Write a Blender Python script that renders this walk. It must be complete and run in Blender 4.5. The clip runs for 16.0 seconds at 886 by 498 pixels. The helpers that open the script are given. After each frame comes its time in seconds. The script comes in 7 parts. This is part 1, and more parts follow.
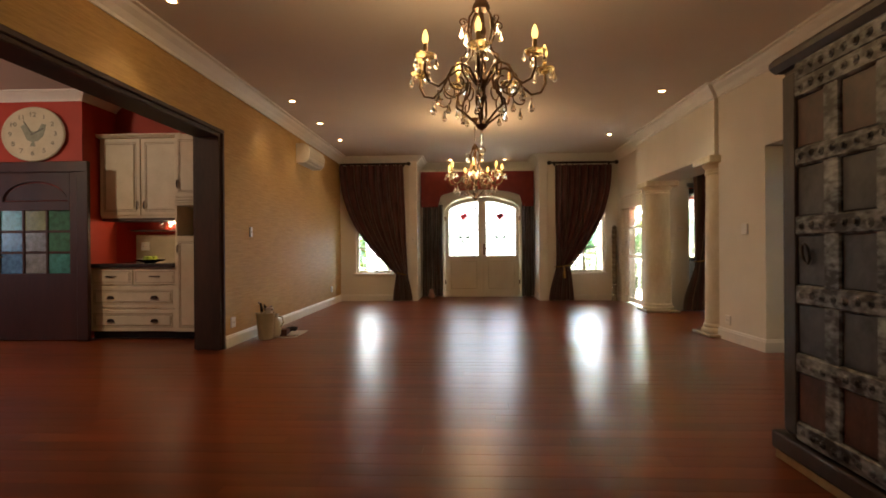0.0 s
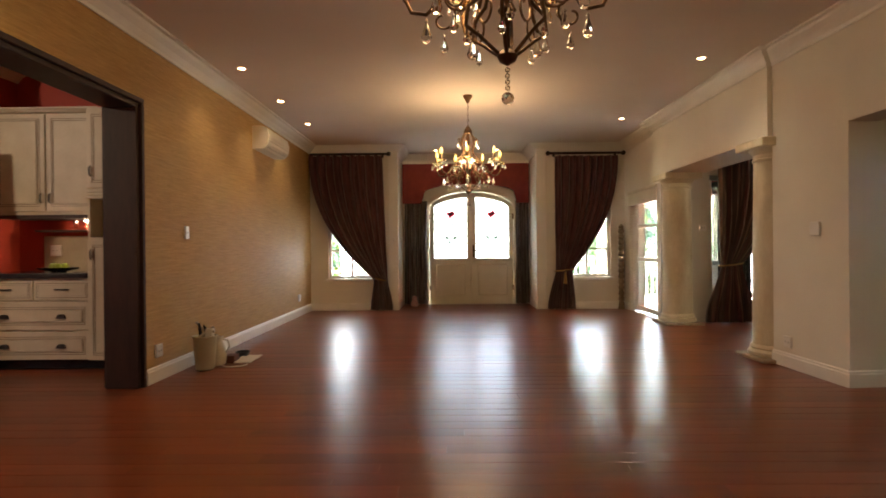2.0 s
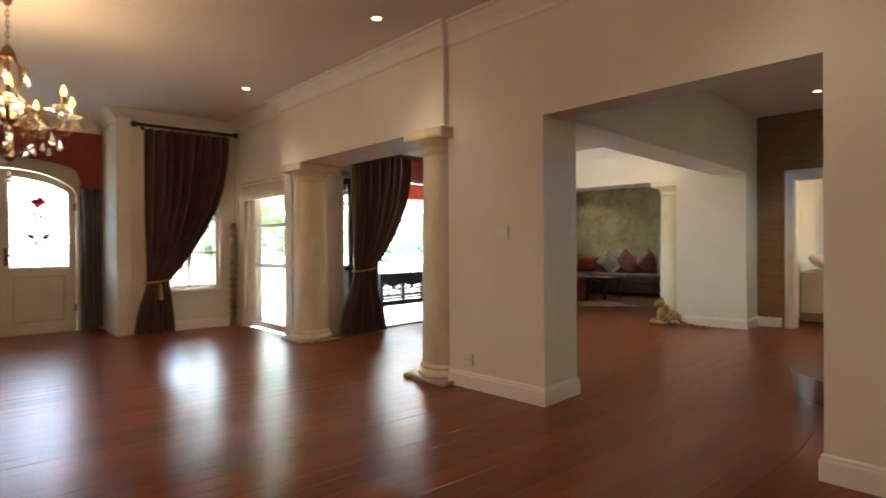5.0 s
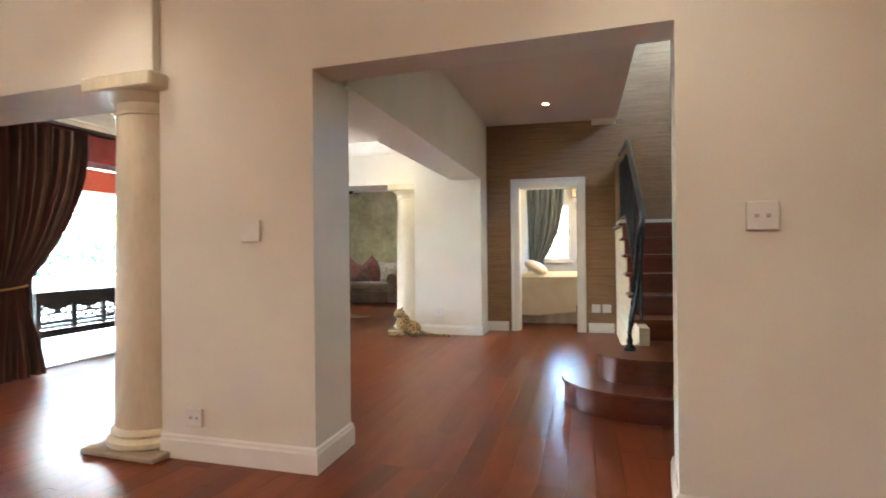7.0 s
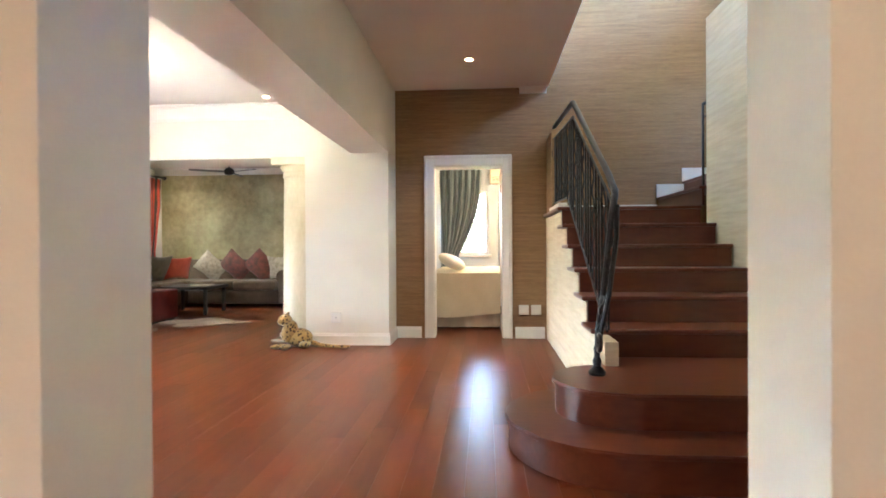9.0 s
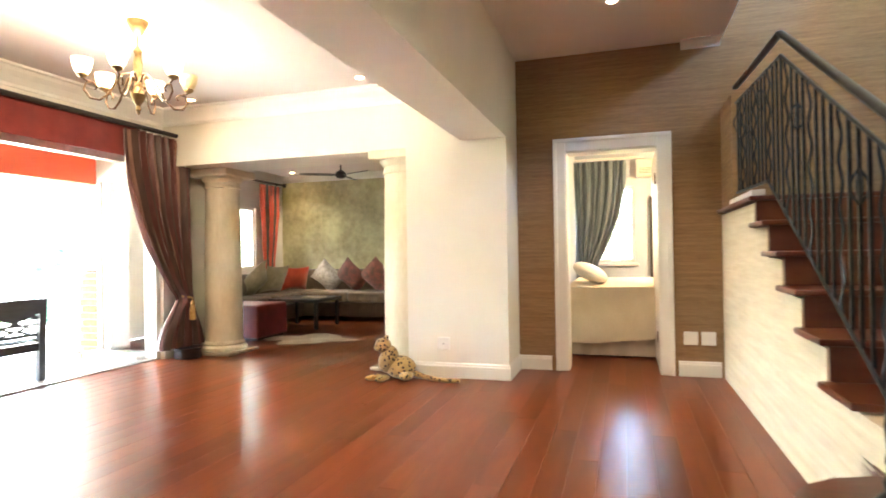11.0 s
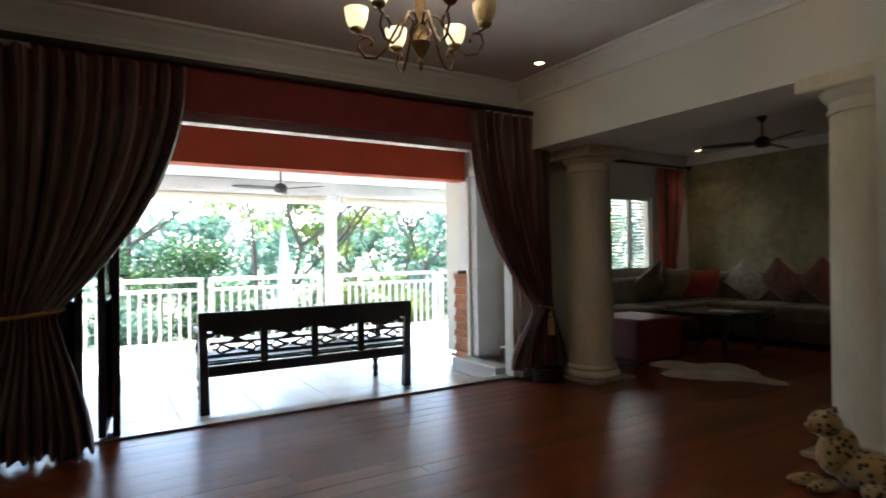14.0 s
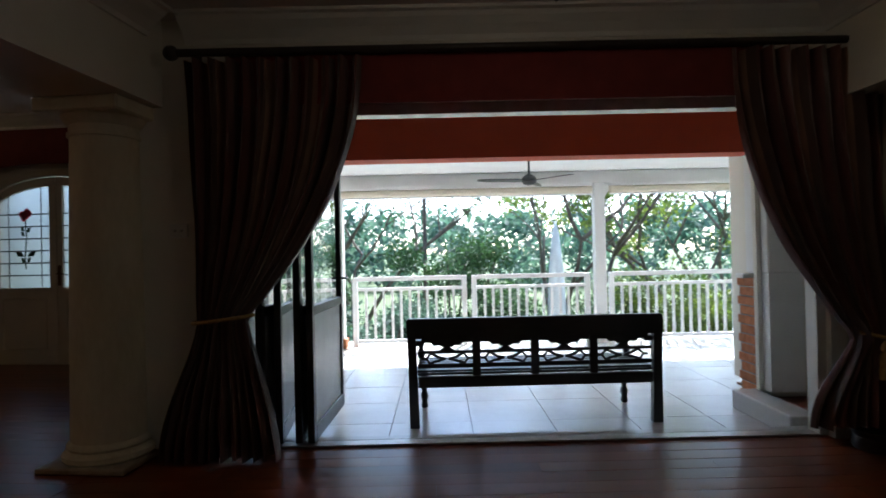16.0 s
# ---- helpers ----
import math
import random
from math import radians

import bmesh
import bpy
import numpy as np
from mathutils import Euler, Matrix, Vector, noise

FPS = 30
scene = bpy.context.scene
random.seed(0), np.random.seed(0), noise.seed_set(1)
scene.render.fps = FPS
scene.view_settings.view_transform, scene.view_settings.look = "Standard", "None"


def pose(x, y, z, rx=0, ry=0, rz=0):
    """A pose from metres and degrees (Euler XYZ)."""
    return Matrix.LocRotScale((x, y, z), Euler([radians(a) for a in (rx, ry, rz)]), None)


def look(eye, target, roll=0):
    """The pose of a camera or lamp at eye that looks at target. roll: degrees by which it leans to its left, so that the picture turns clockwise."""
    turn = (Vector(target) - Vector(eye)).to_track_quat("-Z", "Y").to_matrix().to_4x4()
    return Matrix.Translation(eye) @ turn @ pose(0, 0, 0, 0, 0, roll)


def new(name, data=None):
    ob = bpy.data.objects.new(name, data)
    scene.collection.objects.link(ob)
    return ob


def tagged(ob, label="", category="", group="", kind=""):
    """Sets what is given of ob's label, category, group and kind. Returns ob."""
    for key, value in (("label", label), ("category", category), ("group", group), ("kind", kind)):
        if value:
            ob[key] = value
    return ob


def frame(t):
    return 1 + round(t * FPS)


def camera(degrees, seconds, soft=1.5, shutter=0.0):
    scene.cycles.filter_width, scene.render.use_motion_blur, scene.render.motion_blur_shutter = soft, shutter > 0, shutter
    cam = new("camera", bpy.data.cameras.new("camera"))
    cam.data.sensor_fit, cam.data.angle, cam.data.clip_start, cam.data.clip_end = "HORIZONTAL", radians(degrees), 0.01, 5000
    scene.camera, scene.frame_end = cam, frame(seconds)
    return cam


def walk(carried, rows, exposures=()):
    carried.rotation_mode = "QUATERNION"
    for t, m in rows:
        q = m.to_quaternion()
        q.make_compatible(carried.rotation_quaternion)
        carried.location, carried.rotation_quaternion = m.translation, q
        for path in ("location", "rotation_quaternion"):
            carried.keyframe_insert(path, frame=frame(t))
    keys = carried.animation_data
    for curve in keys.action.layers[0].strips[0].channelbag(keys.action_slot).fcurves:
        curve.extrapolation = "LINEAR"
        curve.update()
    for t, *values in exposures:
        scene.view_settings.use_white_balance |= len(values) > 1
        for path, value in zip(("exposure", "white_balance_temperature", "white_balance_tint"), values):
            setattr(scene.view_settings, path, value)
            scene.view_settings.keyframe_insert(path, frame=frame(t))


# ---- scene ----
cam = camera(75.6, 16.0, soft=1.7, shutter=0.4)
PATH = [
    (0, (1.987, 1.383, 1.066), (1.896, 3.381, 1.064), -0.4),
    (0.5, (1.988, 1.731, 1.072), (1.893, 3.729, 1.063), -0.5),
    (1, (1.98, 2.1, 1.079), (1.882, 4.097, 1.072), -0.5),
    (1.5, (1.909, 2.471, 1.097), (1.821, 4.469, 1.091), -0.5),
    (2, (1.854, 2.773, 1.12), (1.83, 4.773, 1.114), -0.5),
    (2.5, (1.806, 3.11, 1.129), (1.902, 5.108, 1.123), -0.5),
    (3, (1.737, 3.421, 1.138), (2.045, 5.397, 1.131), -0.4),
    (3.5, (1.679, 3.692, 1.124), (2.287, 5.597, 1.118), -0.2),
    (4, (1.674, 4.042, 1.126), (2.544, 5.843, 1.123), -0.1),
    (4.5, (1.683, 4.363, 1.137), (2.781, 6.034, 1.131), -0.2),
    (5, (1.754, 4.648, 1.156), (3.064, 6.159, 1.142), -0.4),
    (5.2, (1.846, 4.756, 1.11), (3.225, 6.204, 1.11), -0.2),
    (7.5, (2.646, 5.859, 1.164), (4.582, 6.361, 1.147), -0.6),
    (8, (2.961, 6.036, 1.196), (4.924, 6.417, 1.174), -0.4),
    (8.2, (3.115, 6.057, 1.144), (5.085, 6.404, 1.132), -0.3),
    (10.3, (4.728, 6.035, 1.054), (6.648, 6.59, 1.069), -1),
    (10.5, (4.83, 6.124, 1.054), (6.727, 6.757, 1.074), -0.9),
    (11, (5.073, 6.278, 1.097), (6.903, 7.083, 1.112), -0.9),
    (11.5, (5.29, 6.412, 1.127), (7.045, 7.37, 1.135), -1),
    (12, (5.517, 6.544, 1.138), (7.153, 7.696, 1.149), -1),
    (12.5, (5.732, 6.693, 1.128), (7.242, 8.005, 1.143), -1),
    (13, (6.013, 6.837, 1.148), (7.377, 8.3, 1.163), -1),
    (13.5, (6.344, 6.962, 1.131), (7.486, 8.603, 1.154), -1),
    (14, (6.625, 7.076, 1.134), (7.477, 8.885, 1.159), -0.9),
    (14.5, (6.93, 7.206, 1.154), (7.5, 9.123, 1.179), -1.2),
    (15, (7.172, 7.373, 1.172), (7.468, 9.351, 1.192), -1.3),
    (15.3, (7.337, 7.485, 1.166), (7.441, 9.483, 1.191), -1.1),
    (15.5, (7.369, 7.58, 1.186), (7.374, 9.58, 1.204), -1.3),
    (16, (7.499, 7.783, 1.194), (7.295, 9.773, 1.21), -1.3),
]
EXPOSURES = [(0, 5.2, 7300, 12), (3, 5.47, 6700, 12), (4.5, 5.4, 6400, 10), (5.2, 5.55, 6300, 10), (7.5, 6.5, 5400, 9), (8.2, 6.6, 5350, 9), (10.4, 7.0, 6300, 10), (11.2, 6.9, 6300, 10), (12, 6.15, 6100, 10), (12.5, 5.5, 6200, 10), (13, 4.85, 6100, 10), (13.5, 4.2, 5900, 10), (14, 3.5, 5800, 10), (14.6, 2.9, 5700, 10), (15.2, 2.55, 5650, 10), (16, 2.25, 5650, 10)]
walk(cam, [(t, look(eye, target, roll)) for t, eye, target, roll in PATH], EXPOSURES)

# The east wing (stair hall, dining room, lounge, bedroom, terrace) stands at a small angle to the main room.
MAIN = Matrix.Identity(4)
WING = Matrix.Translation((5.102, 7.244, 0)) @ Matrix.Rotation(radians(6.11), 4, "Z") @ Matrix.Translation((-4.955, -7.25, 0))
FRAME = MAIN

# ---- world, sun, lamps ----
world = bpy.data.worlds.new("sky")
scene.world = world
world.use_nodes = True
_n = world.node_tree.nodes
_sky = _n.new("ShaderNodeTexSky")
_sky.sky_type, _sky.sun_disc = "NISHITA", False
_sky.sun_elevation, _sky.sun_rotation = radians(50), radians(12)
_bg = _n["Background"]
_bg.inputs["Strength"].default_value = 0.15
world.node_tree.links.new(_sky.outputs[0], _bg.inputs["Color"])
_sun = bpy.data.lights.new("sun", "SUN")
_sun.energy, _sun.angle, _sun.color = 5.0, radians(0.6), (1.0, 0.95, 0.86)
_d = Vector((math.sin(radians(12)) * math.cos(radians(50)), math.cos(radians(12)) * math.cos(radians(50)), math.sin(radians(50))))
new("sun", _sun).matrix_world = look(tuple(_d * 40), (0, 0, 0))


def area(name, eye, target, w, h, energy, color):
    la = bpy.data.lights.new(name, "AREA")
    la.shape, la.size, la.size_y, la.energy, la.color = "RECTANGLE", w, h, energy, color
    new(name, la).matrix_world = FRAME @ look(eye, target)


def point(name, place, energy, color, radius=0.05):
    la = bpy.data.lights.new(name, "POINT")
    la.energy, la.color, la.shadow_soft_size = energy, color, radius
    new(name, la).matrix_world = FRAME @ Matrix.Translation(place)


def spot(name, place, energy, color):
    la = bpy.data.lights.new(name, "SPOT")
    la.energy, la.color, la.spot_size, la.spot_blend, la.shadow_soft_size = energy, color, radians(110), 0.8, 0.04
    new(name, la).matrix_world = FRAME @ look(place, (place[0], place[1] + 0.001, 0))


WARM, DAY = (1.0, 0.68, 0.36), (0.80, 0.90, 1.0)
area("front_door_daylight", (2.28, 14.45, 1.45), (2.6, 10, 1.2), 1.7, 1.6, 0.65, DAY)
area("window_daylight", (-0.05, 13.16, 0.92), (3.6, 9.0, 1.2), 0.45, 0.6, 0.4, DAY)
point("chandelier_light_a", (2.0, 5.0, 2.36), 1.05, WARM, 0.25)
point("chandelier_light_b", (2.09, 9.7, 2.2), 1.45, WARM, 0.22)
FRAME = WING
area("stairwell_window_daylight", (7.8, 3.12, 4.55), (7.2, 7.0, 2.2), 2.4, 0.8, 0.32, (0.52, 0.70, 1.0))
area("bedroom_window_daylight", (13.55, 6.4, 1.4), (9.0, 6.3, 1.0), 0.8, 1.2, 0.06, (1.0, 0.95, 0.84))
point("chandelier_light_c", (7.82, 9.35, 2.44), 0.7, (1.0, 0.82, 0.56), 0.2)
FRAME = MAIN

# ---- tools ----
def empty(name, place, label, category, group="", rz=0.0, kind=""):
    ob = new(name)
    ob.empty_display_size = 0.1
    ob.matrix_basis = FRAME @ pose(*place, 0, 0, rz)
    return tagged(ob, label, category, group, kind)


def part(name, bm, material, parent=None, label="", smooth=False):
    me = bpy.data.meshes.new(name)
    bmesh.ops.recalc_face_normals(bm, faces=bm.faces)
    bm.to_mesh(me)
    bm.free()
    if smooth:
        for p in me.polygons:
            p.use_smooth = True
        me.set_sharp_from_angle(angle=radians(40))
    me.materials.append(material)
    ob = new(name, me)
    if parent:
        ob.parent = parent
    else:
        ob.matrix_basis = FRAME
    return tagged(ob, label)


def struct(name, bm, material, label="", category="", smooth=False):
    ob = part(name, bm, material, None, label, smooth)
    return tagged(ob, "", category, "", "structure")


def BM():
    return bmesh.new()


def box(bm, x0, x1, y0, y1, z0, z1, bevel=0.0, seg=1):
    m = Matrix.LocRotScale(((x0 + x1) / 2, (y0 + y1) / 2, (z0 + z1) / 2), None, (abs(x1 - x0), abs(y1 - y0), abs(z1 - z0)))
    vs = bmesh.ops.create_cube(bm, size=1.0, matrix=m)["verts"]
    if bevel:
        es = list({e for v in vs for e in v.link_edges})
        bmesh.ops.bevel(bm, geom=es, offset=bevel, segments=seg, affect="EDGES", profile=0.5)
    return bm


def lathe(bm, profile, at=(0, 0, 0), seg=24, cap=True):
    """Turns (radius, height) pairs round the upright axis."""
    rings = []
    for r, z in profile:
        rings.append([bm.verts.new((at[0] + r * math.cos(2 * math.pi * i / seg), at[1] + r * math.sin(2 * math.pi * i / seg), at[2] + z)) for i in range(seg)])
    for a, b in zip(rings, rings[1:]):
        for i in range(seg):
            bm.faces.new((a[i], a[(i + 1) % seg], b[(i + 1) % seg], b[i]))
    if cap:
        bm.faces.new(rings[0][::-1])
        bm.faces.new(rings[-1])
    return bm


def tube(bm, pts, r, seg=8, flat=1.0):
    """A round bar along points; r is a number or one a point."""
    pts = [Vector(p) for p in pts]
    rings = []
    up = Vector((0, 0, 1))
    for i, p in enumerate(pts):
        d = (pts[min(i + 1, len(pts) - 1)] - pts[max(i - 1, 0)]).normalized()
        if abs(d.dot(up)) > 0.98:
            up = Vector((1, 0.02, 0)) if abs(d.z) > 0.9 else Vector((0, 0, 1))
        a = d.cross(up).normalized()
        b = a.cross(d).normalized()
        rr = r[i] if isinstance(r, (list, tuple)) else r
        rings.append([bm.verts.new(p + a * (rr * math.cos(2 * math.pi * k / seg)) + b * (rr * flat * math.sin(2 * math.pi * k / seg))) for k in range(seg)])
        up = b
    for a, b in zip(rings, rings[1:]):
        for k in range(seg):
            bm.faces.new((a[k], a[(k + 1) % seg], b[(k + 1) % seg], b[k]))
    bm.faces.new(rings[0][::-1])
    bm.faces.new(rings[-1])
    return bm


def run(bm, profile, path, closed=False):
    """Sweeps an (out, up) profile along a level path of (x, y, z); out lies to the path's left, with mitred corners."""
    n = len(path)
    rings = []
    for i in range(n):
        p = Vector(path[i])
        a = (p - Vector(path[i - 1])) if (i or closed) else None
        b = (Vector(path[(i + 1) % n]) - p) if (i < n - 1 or closed) else None
        a = (a or b).normalized()
        b = (b or a).normalized()
        na, nb = Vector((-a.y, a.x, 0)), Vector((-b.y, b.x, 0))
        m = (na + nb)
        m = m / max(0.2, m.dot(na)) if m.length > 1e-6 else na
        rings.append([bm.verts.new(p + m * o + Vector((0, 0, u))) for o, u in profile])
    k = len(profile)
    for i in range(n if closed else n - 1):
        r0, r1 = rings[i], rings[(i + 1) % n]
        for j in range(k):
            bm.faces.new((r0[j], r0[(j + 1) % k], r1[(j + 1) % k], r1[j]))
    if not closed:
        bm.faces.new(rings[0][::-1])
        bm.faces.new(rings[-1])
    return bm


def sheet(bm, grid, thick=0.0):
    """A skin through rows of points, with a back at a small distance."""
    vs = [[bm.verts.new(p) for p in row] for row in grid]
    fs = []
    for a, b in zip(vs, vs[1:]):
        for i in range(len(a) - 1):
            fs.append(bm.faces.new((a[i], a[i + 1], b[i + 1], b[i])))
    if thick:
        bmesh.ops.recalc_face_normals(bm, faces=fs)
        bmesh.ops.solidify(bm, geom=fs, thickness=thick)
    return bm


def prism(bm, outline, axis, a, b):
    """Pushes a flat outline of pairs from a to b along an axis ('x', 'y' or 'z')."""
    def at(p, h):
        return {"x": (h, p[0], p[1]), "y": (p[0], h, p[1]), "z": (p[0], p[1], h)}[axis]
    lo = [bm.verts.new(at(p, a)) for p in outline]
    hi = [bm.verts.new(at(p, b)) for p in outline]
    n = len(outline)
    for i in range(n):
        bm.faces.new((lo[i], lo[(i + 1) % n], hi[(i + 1) % n], hi[i]))
    bm.faces.new(lo[::-1])
    bm.faces.new(hi)
    return bm


# ---- materials ----
def surf(name, dark, light, scale=6.0, rough=0.6, bump=0.1, metal=0.0, stretch=(1, 1, 1), fine=60.0, rough2=None, coat=0.0, vary=0.0, sheen=0.0, detail=4.0, fine_share=0.25):
    """A surface whose colour drifts between two tones at a coarse and a fine scale, with fine relief."""
    m = bpy.data.materials.new(name)
    m.use_nodes = True
    nt = m.node_tree
    N, L = nt.nodes, nt.links
    b = N["Principled BSDF"]
    tc, mp = N.new("ShaderNodeTexCoord"), N.new("ShaderNodeMapping")
    mp.inputs["Scale"].default_value = stretch
    L.new(tc.outputs["Object"], mp.inputs["Vector"])
    if vary:
        oi = N.new("ShaderNodeObjectInfo")
        sh = N.new("ShaderNodeVectorMath")
        sh.operation = "MULTIPLY_ADD"
        L.new(oi.outputs["Random"], sh.inputs[0])
        sh.inputs[1].default_value = (37, 61, 13)
        L.new(tc.outputs["Object"], sh.inputs[2])
        L.new(sh.outputs[0], mp.inputs["Vector"])
    n1, n2 = N.new("ShaderNodeTexNoise"), N.new("ShaderNodeTexNoise")
    for n, s in ((n1, scale), (n2, fine)):
        n.inputs["Scale"].default_value = s
        n.inputs["Detail"].default_value = detail
        L.new(mp.outputs[0], n.inputs["Vector"])
    mixv = N.new("ShaderNodeMix")
    mixv.inputs[0].default_value = fine_share
    L.new(n1.outputs["Fac"], mixv.inputs[2])
    L.new(n2.outputs["Fac"], mixv.inputs[3])
    ramp = N.new("ShaderNodeValToRGB")
    ramp.color_ramp.elements[0].position, ramp.color_ramp.elements[1].position = 0.33, 0.67
    ramp.color_ramp.elements[0].color, ramp.color_ramp.elements[1].color = (*dark, 1), (*light, 1)
    L.new(mixv.outputs[0], ramp.inputs[0])
    col = ramp.outputs[0]
    if vary:
        geo = N.new("ShaderNodeNewGeometry")
        ad = N.new("ShaderNodeMath")
        ad.operation = "ADD"
        L.new(oi.outputs["Random"], ad.inputs[0])
        L.new(geo.outputs["Random Per Island"], ad.inputs[1])
        fr = N.new("ShaderNodeMath")
        fr.operation = "FRACT"
        L.new(ad.outputs[0], fr.inputs[0])
        mr = N.new("ShaderNodeMapRange")
        mr.inputs[3].default_value, mr.inputs[4].default_value = 1 - vary, 1 + vary
        L.new(fr.outputs[0], mr.inputs[0])
        hv = N.new("ShaderNodeHueSaturation")
        L.new(mr.outputs[0], hv.inputs["Value"])
        L.new(col, hv.inputs["Color"])
        col = hv.outputs[0]
    L.new(col, b.inputs["Base Color"])
    b.inputs["Metallic"].default_value = metal
    b.inputs["Coat Weight"].default_value = coat
    b.inputs["Coat Roughness"].default_value = 0.12
    b.inputs["Sheen Weight"].default_value = sheen
    if rough2 is None:
        b.inputs["Roughness"].default_value = rough
    else:
        rr = N.new("ShaderNodeMapRange")
        rr.inputs[3].default_value, rr.inputs[4].default_value = rough, rough2
        L.new(n1.outputs["Fac"], rr.inputs[0])
        L.new(rr.outputs[0], b.inputs["Roughness"])
    if bump:
        bp = N.new("ShaderNodeBump")
        bp.inputs["Strength"].default_value, bp.inputs["Distance"].default_value = bump, 0.004
        L.new(mixv.outputs[0], bp.inputs["Height"])
        L.new(bp.outputs[0], b.inputs["Normal"])
    return m


def glow(name, color, strength):
    m = bpy.data.materials.new(name)
    m.use_nodes = True
    b = m.node_tree.nodes["Principled BSDF"]
    b.inputs["Base Color"].default_value = (*color, 1)
    b.inputs["Emission Color"].default_value = (*color, 1)
    b.inputs["Emission Strength"].default_value = strength
    return m


def glass(name, tint=(1, 1, 1), rough=0.0, ior=1.45):
    m = bpy.data.materials.new(name)
    m.use_nodes = True
    b = m.node_tree.nodes["Principled BSDF"]
    b.inputs["Base Color"].default_value = (*tint, 1)
    b.inputs["Transmission Weight"].default_value = 1.0
    b.inputs["Roughness"].default_value = rough
    b.inputs["IOR"].default_value = ior
    return m


WALL_CREAM = surf("cream_wall_paint", (0.69, 0.66, 0.58), (0.77, 0.74, 0.66), 1.2, 0.75, 0.10, fine=90)
CEIL = surf("white_ceiling_paint", (0.66, 0.60, 0.55), (0.72, 0.66, 0.61), 0.9, 0.8, 0.06, fine=70)
WHITE = surf("white_gloss_paint", (0.74, 0.72, 0.67), (0.80, 0.78, 0.73), 4, 0.42, 0.05, fine=80)
CREAM = surf("cream_column_paint", (0.60, 0.53, 0.38), (0.74, 0.68, 0.53), 5, 0.5, 0.12, stretch=(1, 1, 0.35), fine=40)
GRASS_GOLD = surf("gold_grasscloth", (0.33, 0.185, 0.055), (0.52, 0.325, 0.115), 9, 0.7, 0.35, stretch=(0.35, 0.35, 7), fine=45, fine_share=0.5)
GRASS_BROWN = surf("brown_grasscloth", (0.19, 0.105, 0.045), (0.33, 0.20, 0.092), 8, 0.68, 0.35, stretch=(0.35, 0.35, 7), fine=45, fine_share=0.5)
GRASS_PALE = surf("pale_grasscloth", (0.58, 0.48, 0.33), (0.70, 0.61, 0.45), 6, 0.7, 0.25, stretch=(0.5, 0.5, 6), fine=50)
GOLD_LEAF = surf("mottled_gold_plaster", (0.20, 0.17, 0.075), (0.52, 0.46, 0.26), 1.4, 0.45, 0.2, metal=0.15, fine=11, fine_share=0.35)
RED_WALL = surf("red_kitchen_paint", (0.36, 0.028, 0.015), (0.45, 0.045, 0.024), 2, 0.6, 0.08)
DARKWOOD = surf("dark_stained_beam_wood", (0.018, 0.008, 0.005), (0.05, 0.02, 0.012), 5, 0.55, 0.25, stretch=(1, 1, 0.2), fine=40)
JATOBA = surf("red_jatoba_boards", (0.125, 0.027, 0.009), (0.205, 0.050, 0.017), 2.6, 0.277, 0.0, stretch=(0.22, 1.6, 1), fine=16, rough2=0.285, vary=0.2, fine_share=0.3)
JATOBA.node_tree.nodes["Principled BSDF"].inputs["Specular IOR Level"].default_value = 0.2
JATOBA_STEP = surf("red_jatoba_treads", (0.085, 0.017, 0.007), (0.15, 0.037, 0.014), 3.2, 0.28, 0.03, stretch=(2.0, 0.3, 1), fine=26, rough2=0.34, fine_share=0.45)
TILE = surf("pale_terrace_tile", (0.52, 0.50, 0.475), (0.61, 0.595, 0.57), 2.2, 0.14, 0.03, fine=30, rough2=0.3, vary=0.05)
GROUT = surf("grey_grout", (0.22, 0.21, 0.20), (0.30, 0.29, 0.28), 12, 0.9, 0.2)
ORANGE = surf("orange_terrace_paint", (0.52, 0.058, 0.014), (0.60, 0.078, 0.02), 2.5, 0.7, 0.1)

# ---- structure ----
ZC = 2.95          # ceiling of the large rooms
ZH = 2.90          # ceiling of the stair hall
ZD = 2.67          # ceiling of the dining room
ZL = 2.62          # ceiling of the lounge
TZ = -0.09         # terrace level

bm = BM()
box(bm, -7, 5.25, -1.0, 11.25, -0.30, -0.026)
box(bm, -7, 5.1, 11.25, 14.2, -0.30, -0.026)
struct("floor_slab", bm, GROUT, "grey screed under the boards", "floor")
FRAME = WING
bm = BM()
box(bm, 4.4, 16.4, -1.0, 7.25, -0.31, -0.029)
box(bm, 5.0, 16.4, 7.25, 11.25, -0.31, -0.029)
box(bm, 10.15, 14.95, 11.25, 12.72, -0.31, -0.029)
struct("floor_slab_wing", bm, GROUT, "grey screed under the boards", "floor")
FRAME = MAIN

# west wall with the wide kitchen opening
bm = BM()
box(bm, -0.95, -0.65, 7.42, 13.32, 0, 3.1)
box(bm, -0.95, -0.65, 2.2, 7.42, 2.35, 3.1)
box(bm, -0.95, -0.65, -1.0, 2.2, 0, 3.1)
struct("wall_west", bm, GRASS_GOLD, "gold grasscloth wallpaper wall with wide opening", "wall")

# north wall with two windows and the entrance recess
bm = BM()
for x0, x1, z0, z1 in ((-0.65, -0.33, 0, 3.1), (-0.33, 0.50, 0, 0.55), (-0.33, 0.50, 2.02, 3.1), (0.50, 0.92, 0, 3.1),
                       (3.42, 3.90, 0, 3.1), (3.90, 4.73, 0, 0.55), (3.90, 4.73, 2.02, 3.1), (4.73, 5.25, 0, 3.1)):
    box(bm, x0, x1, 13.02, 13.27, z0, z1)
for x0, x1 in ((0.67, 0.92), (3.42, 3.67)):
    box(bm, x0, x1, 13.27, 14.30, 0, 3.1)
box(bm, 0.92, 1.38, 14.06, 14.30, 0, 3.1)
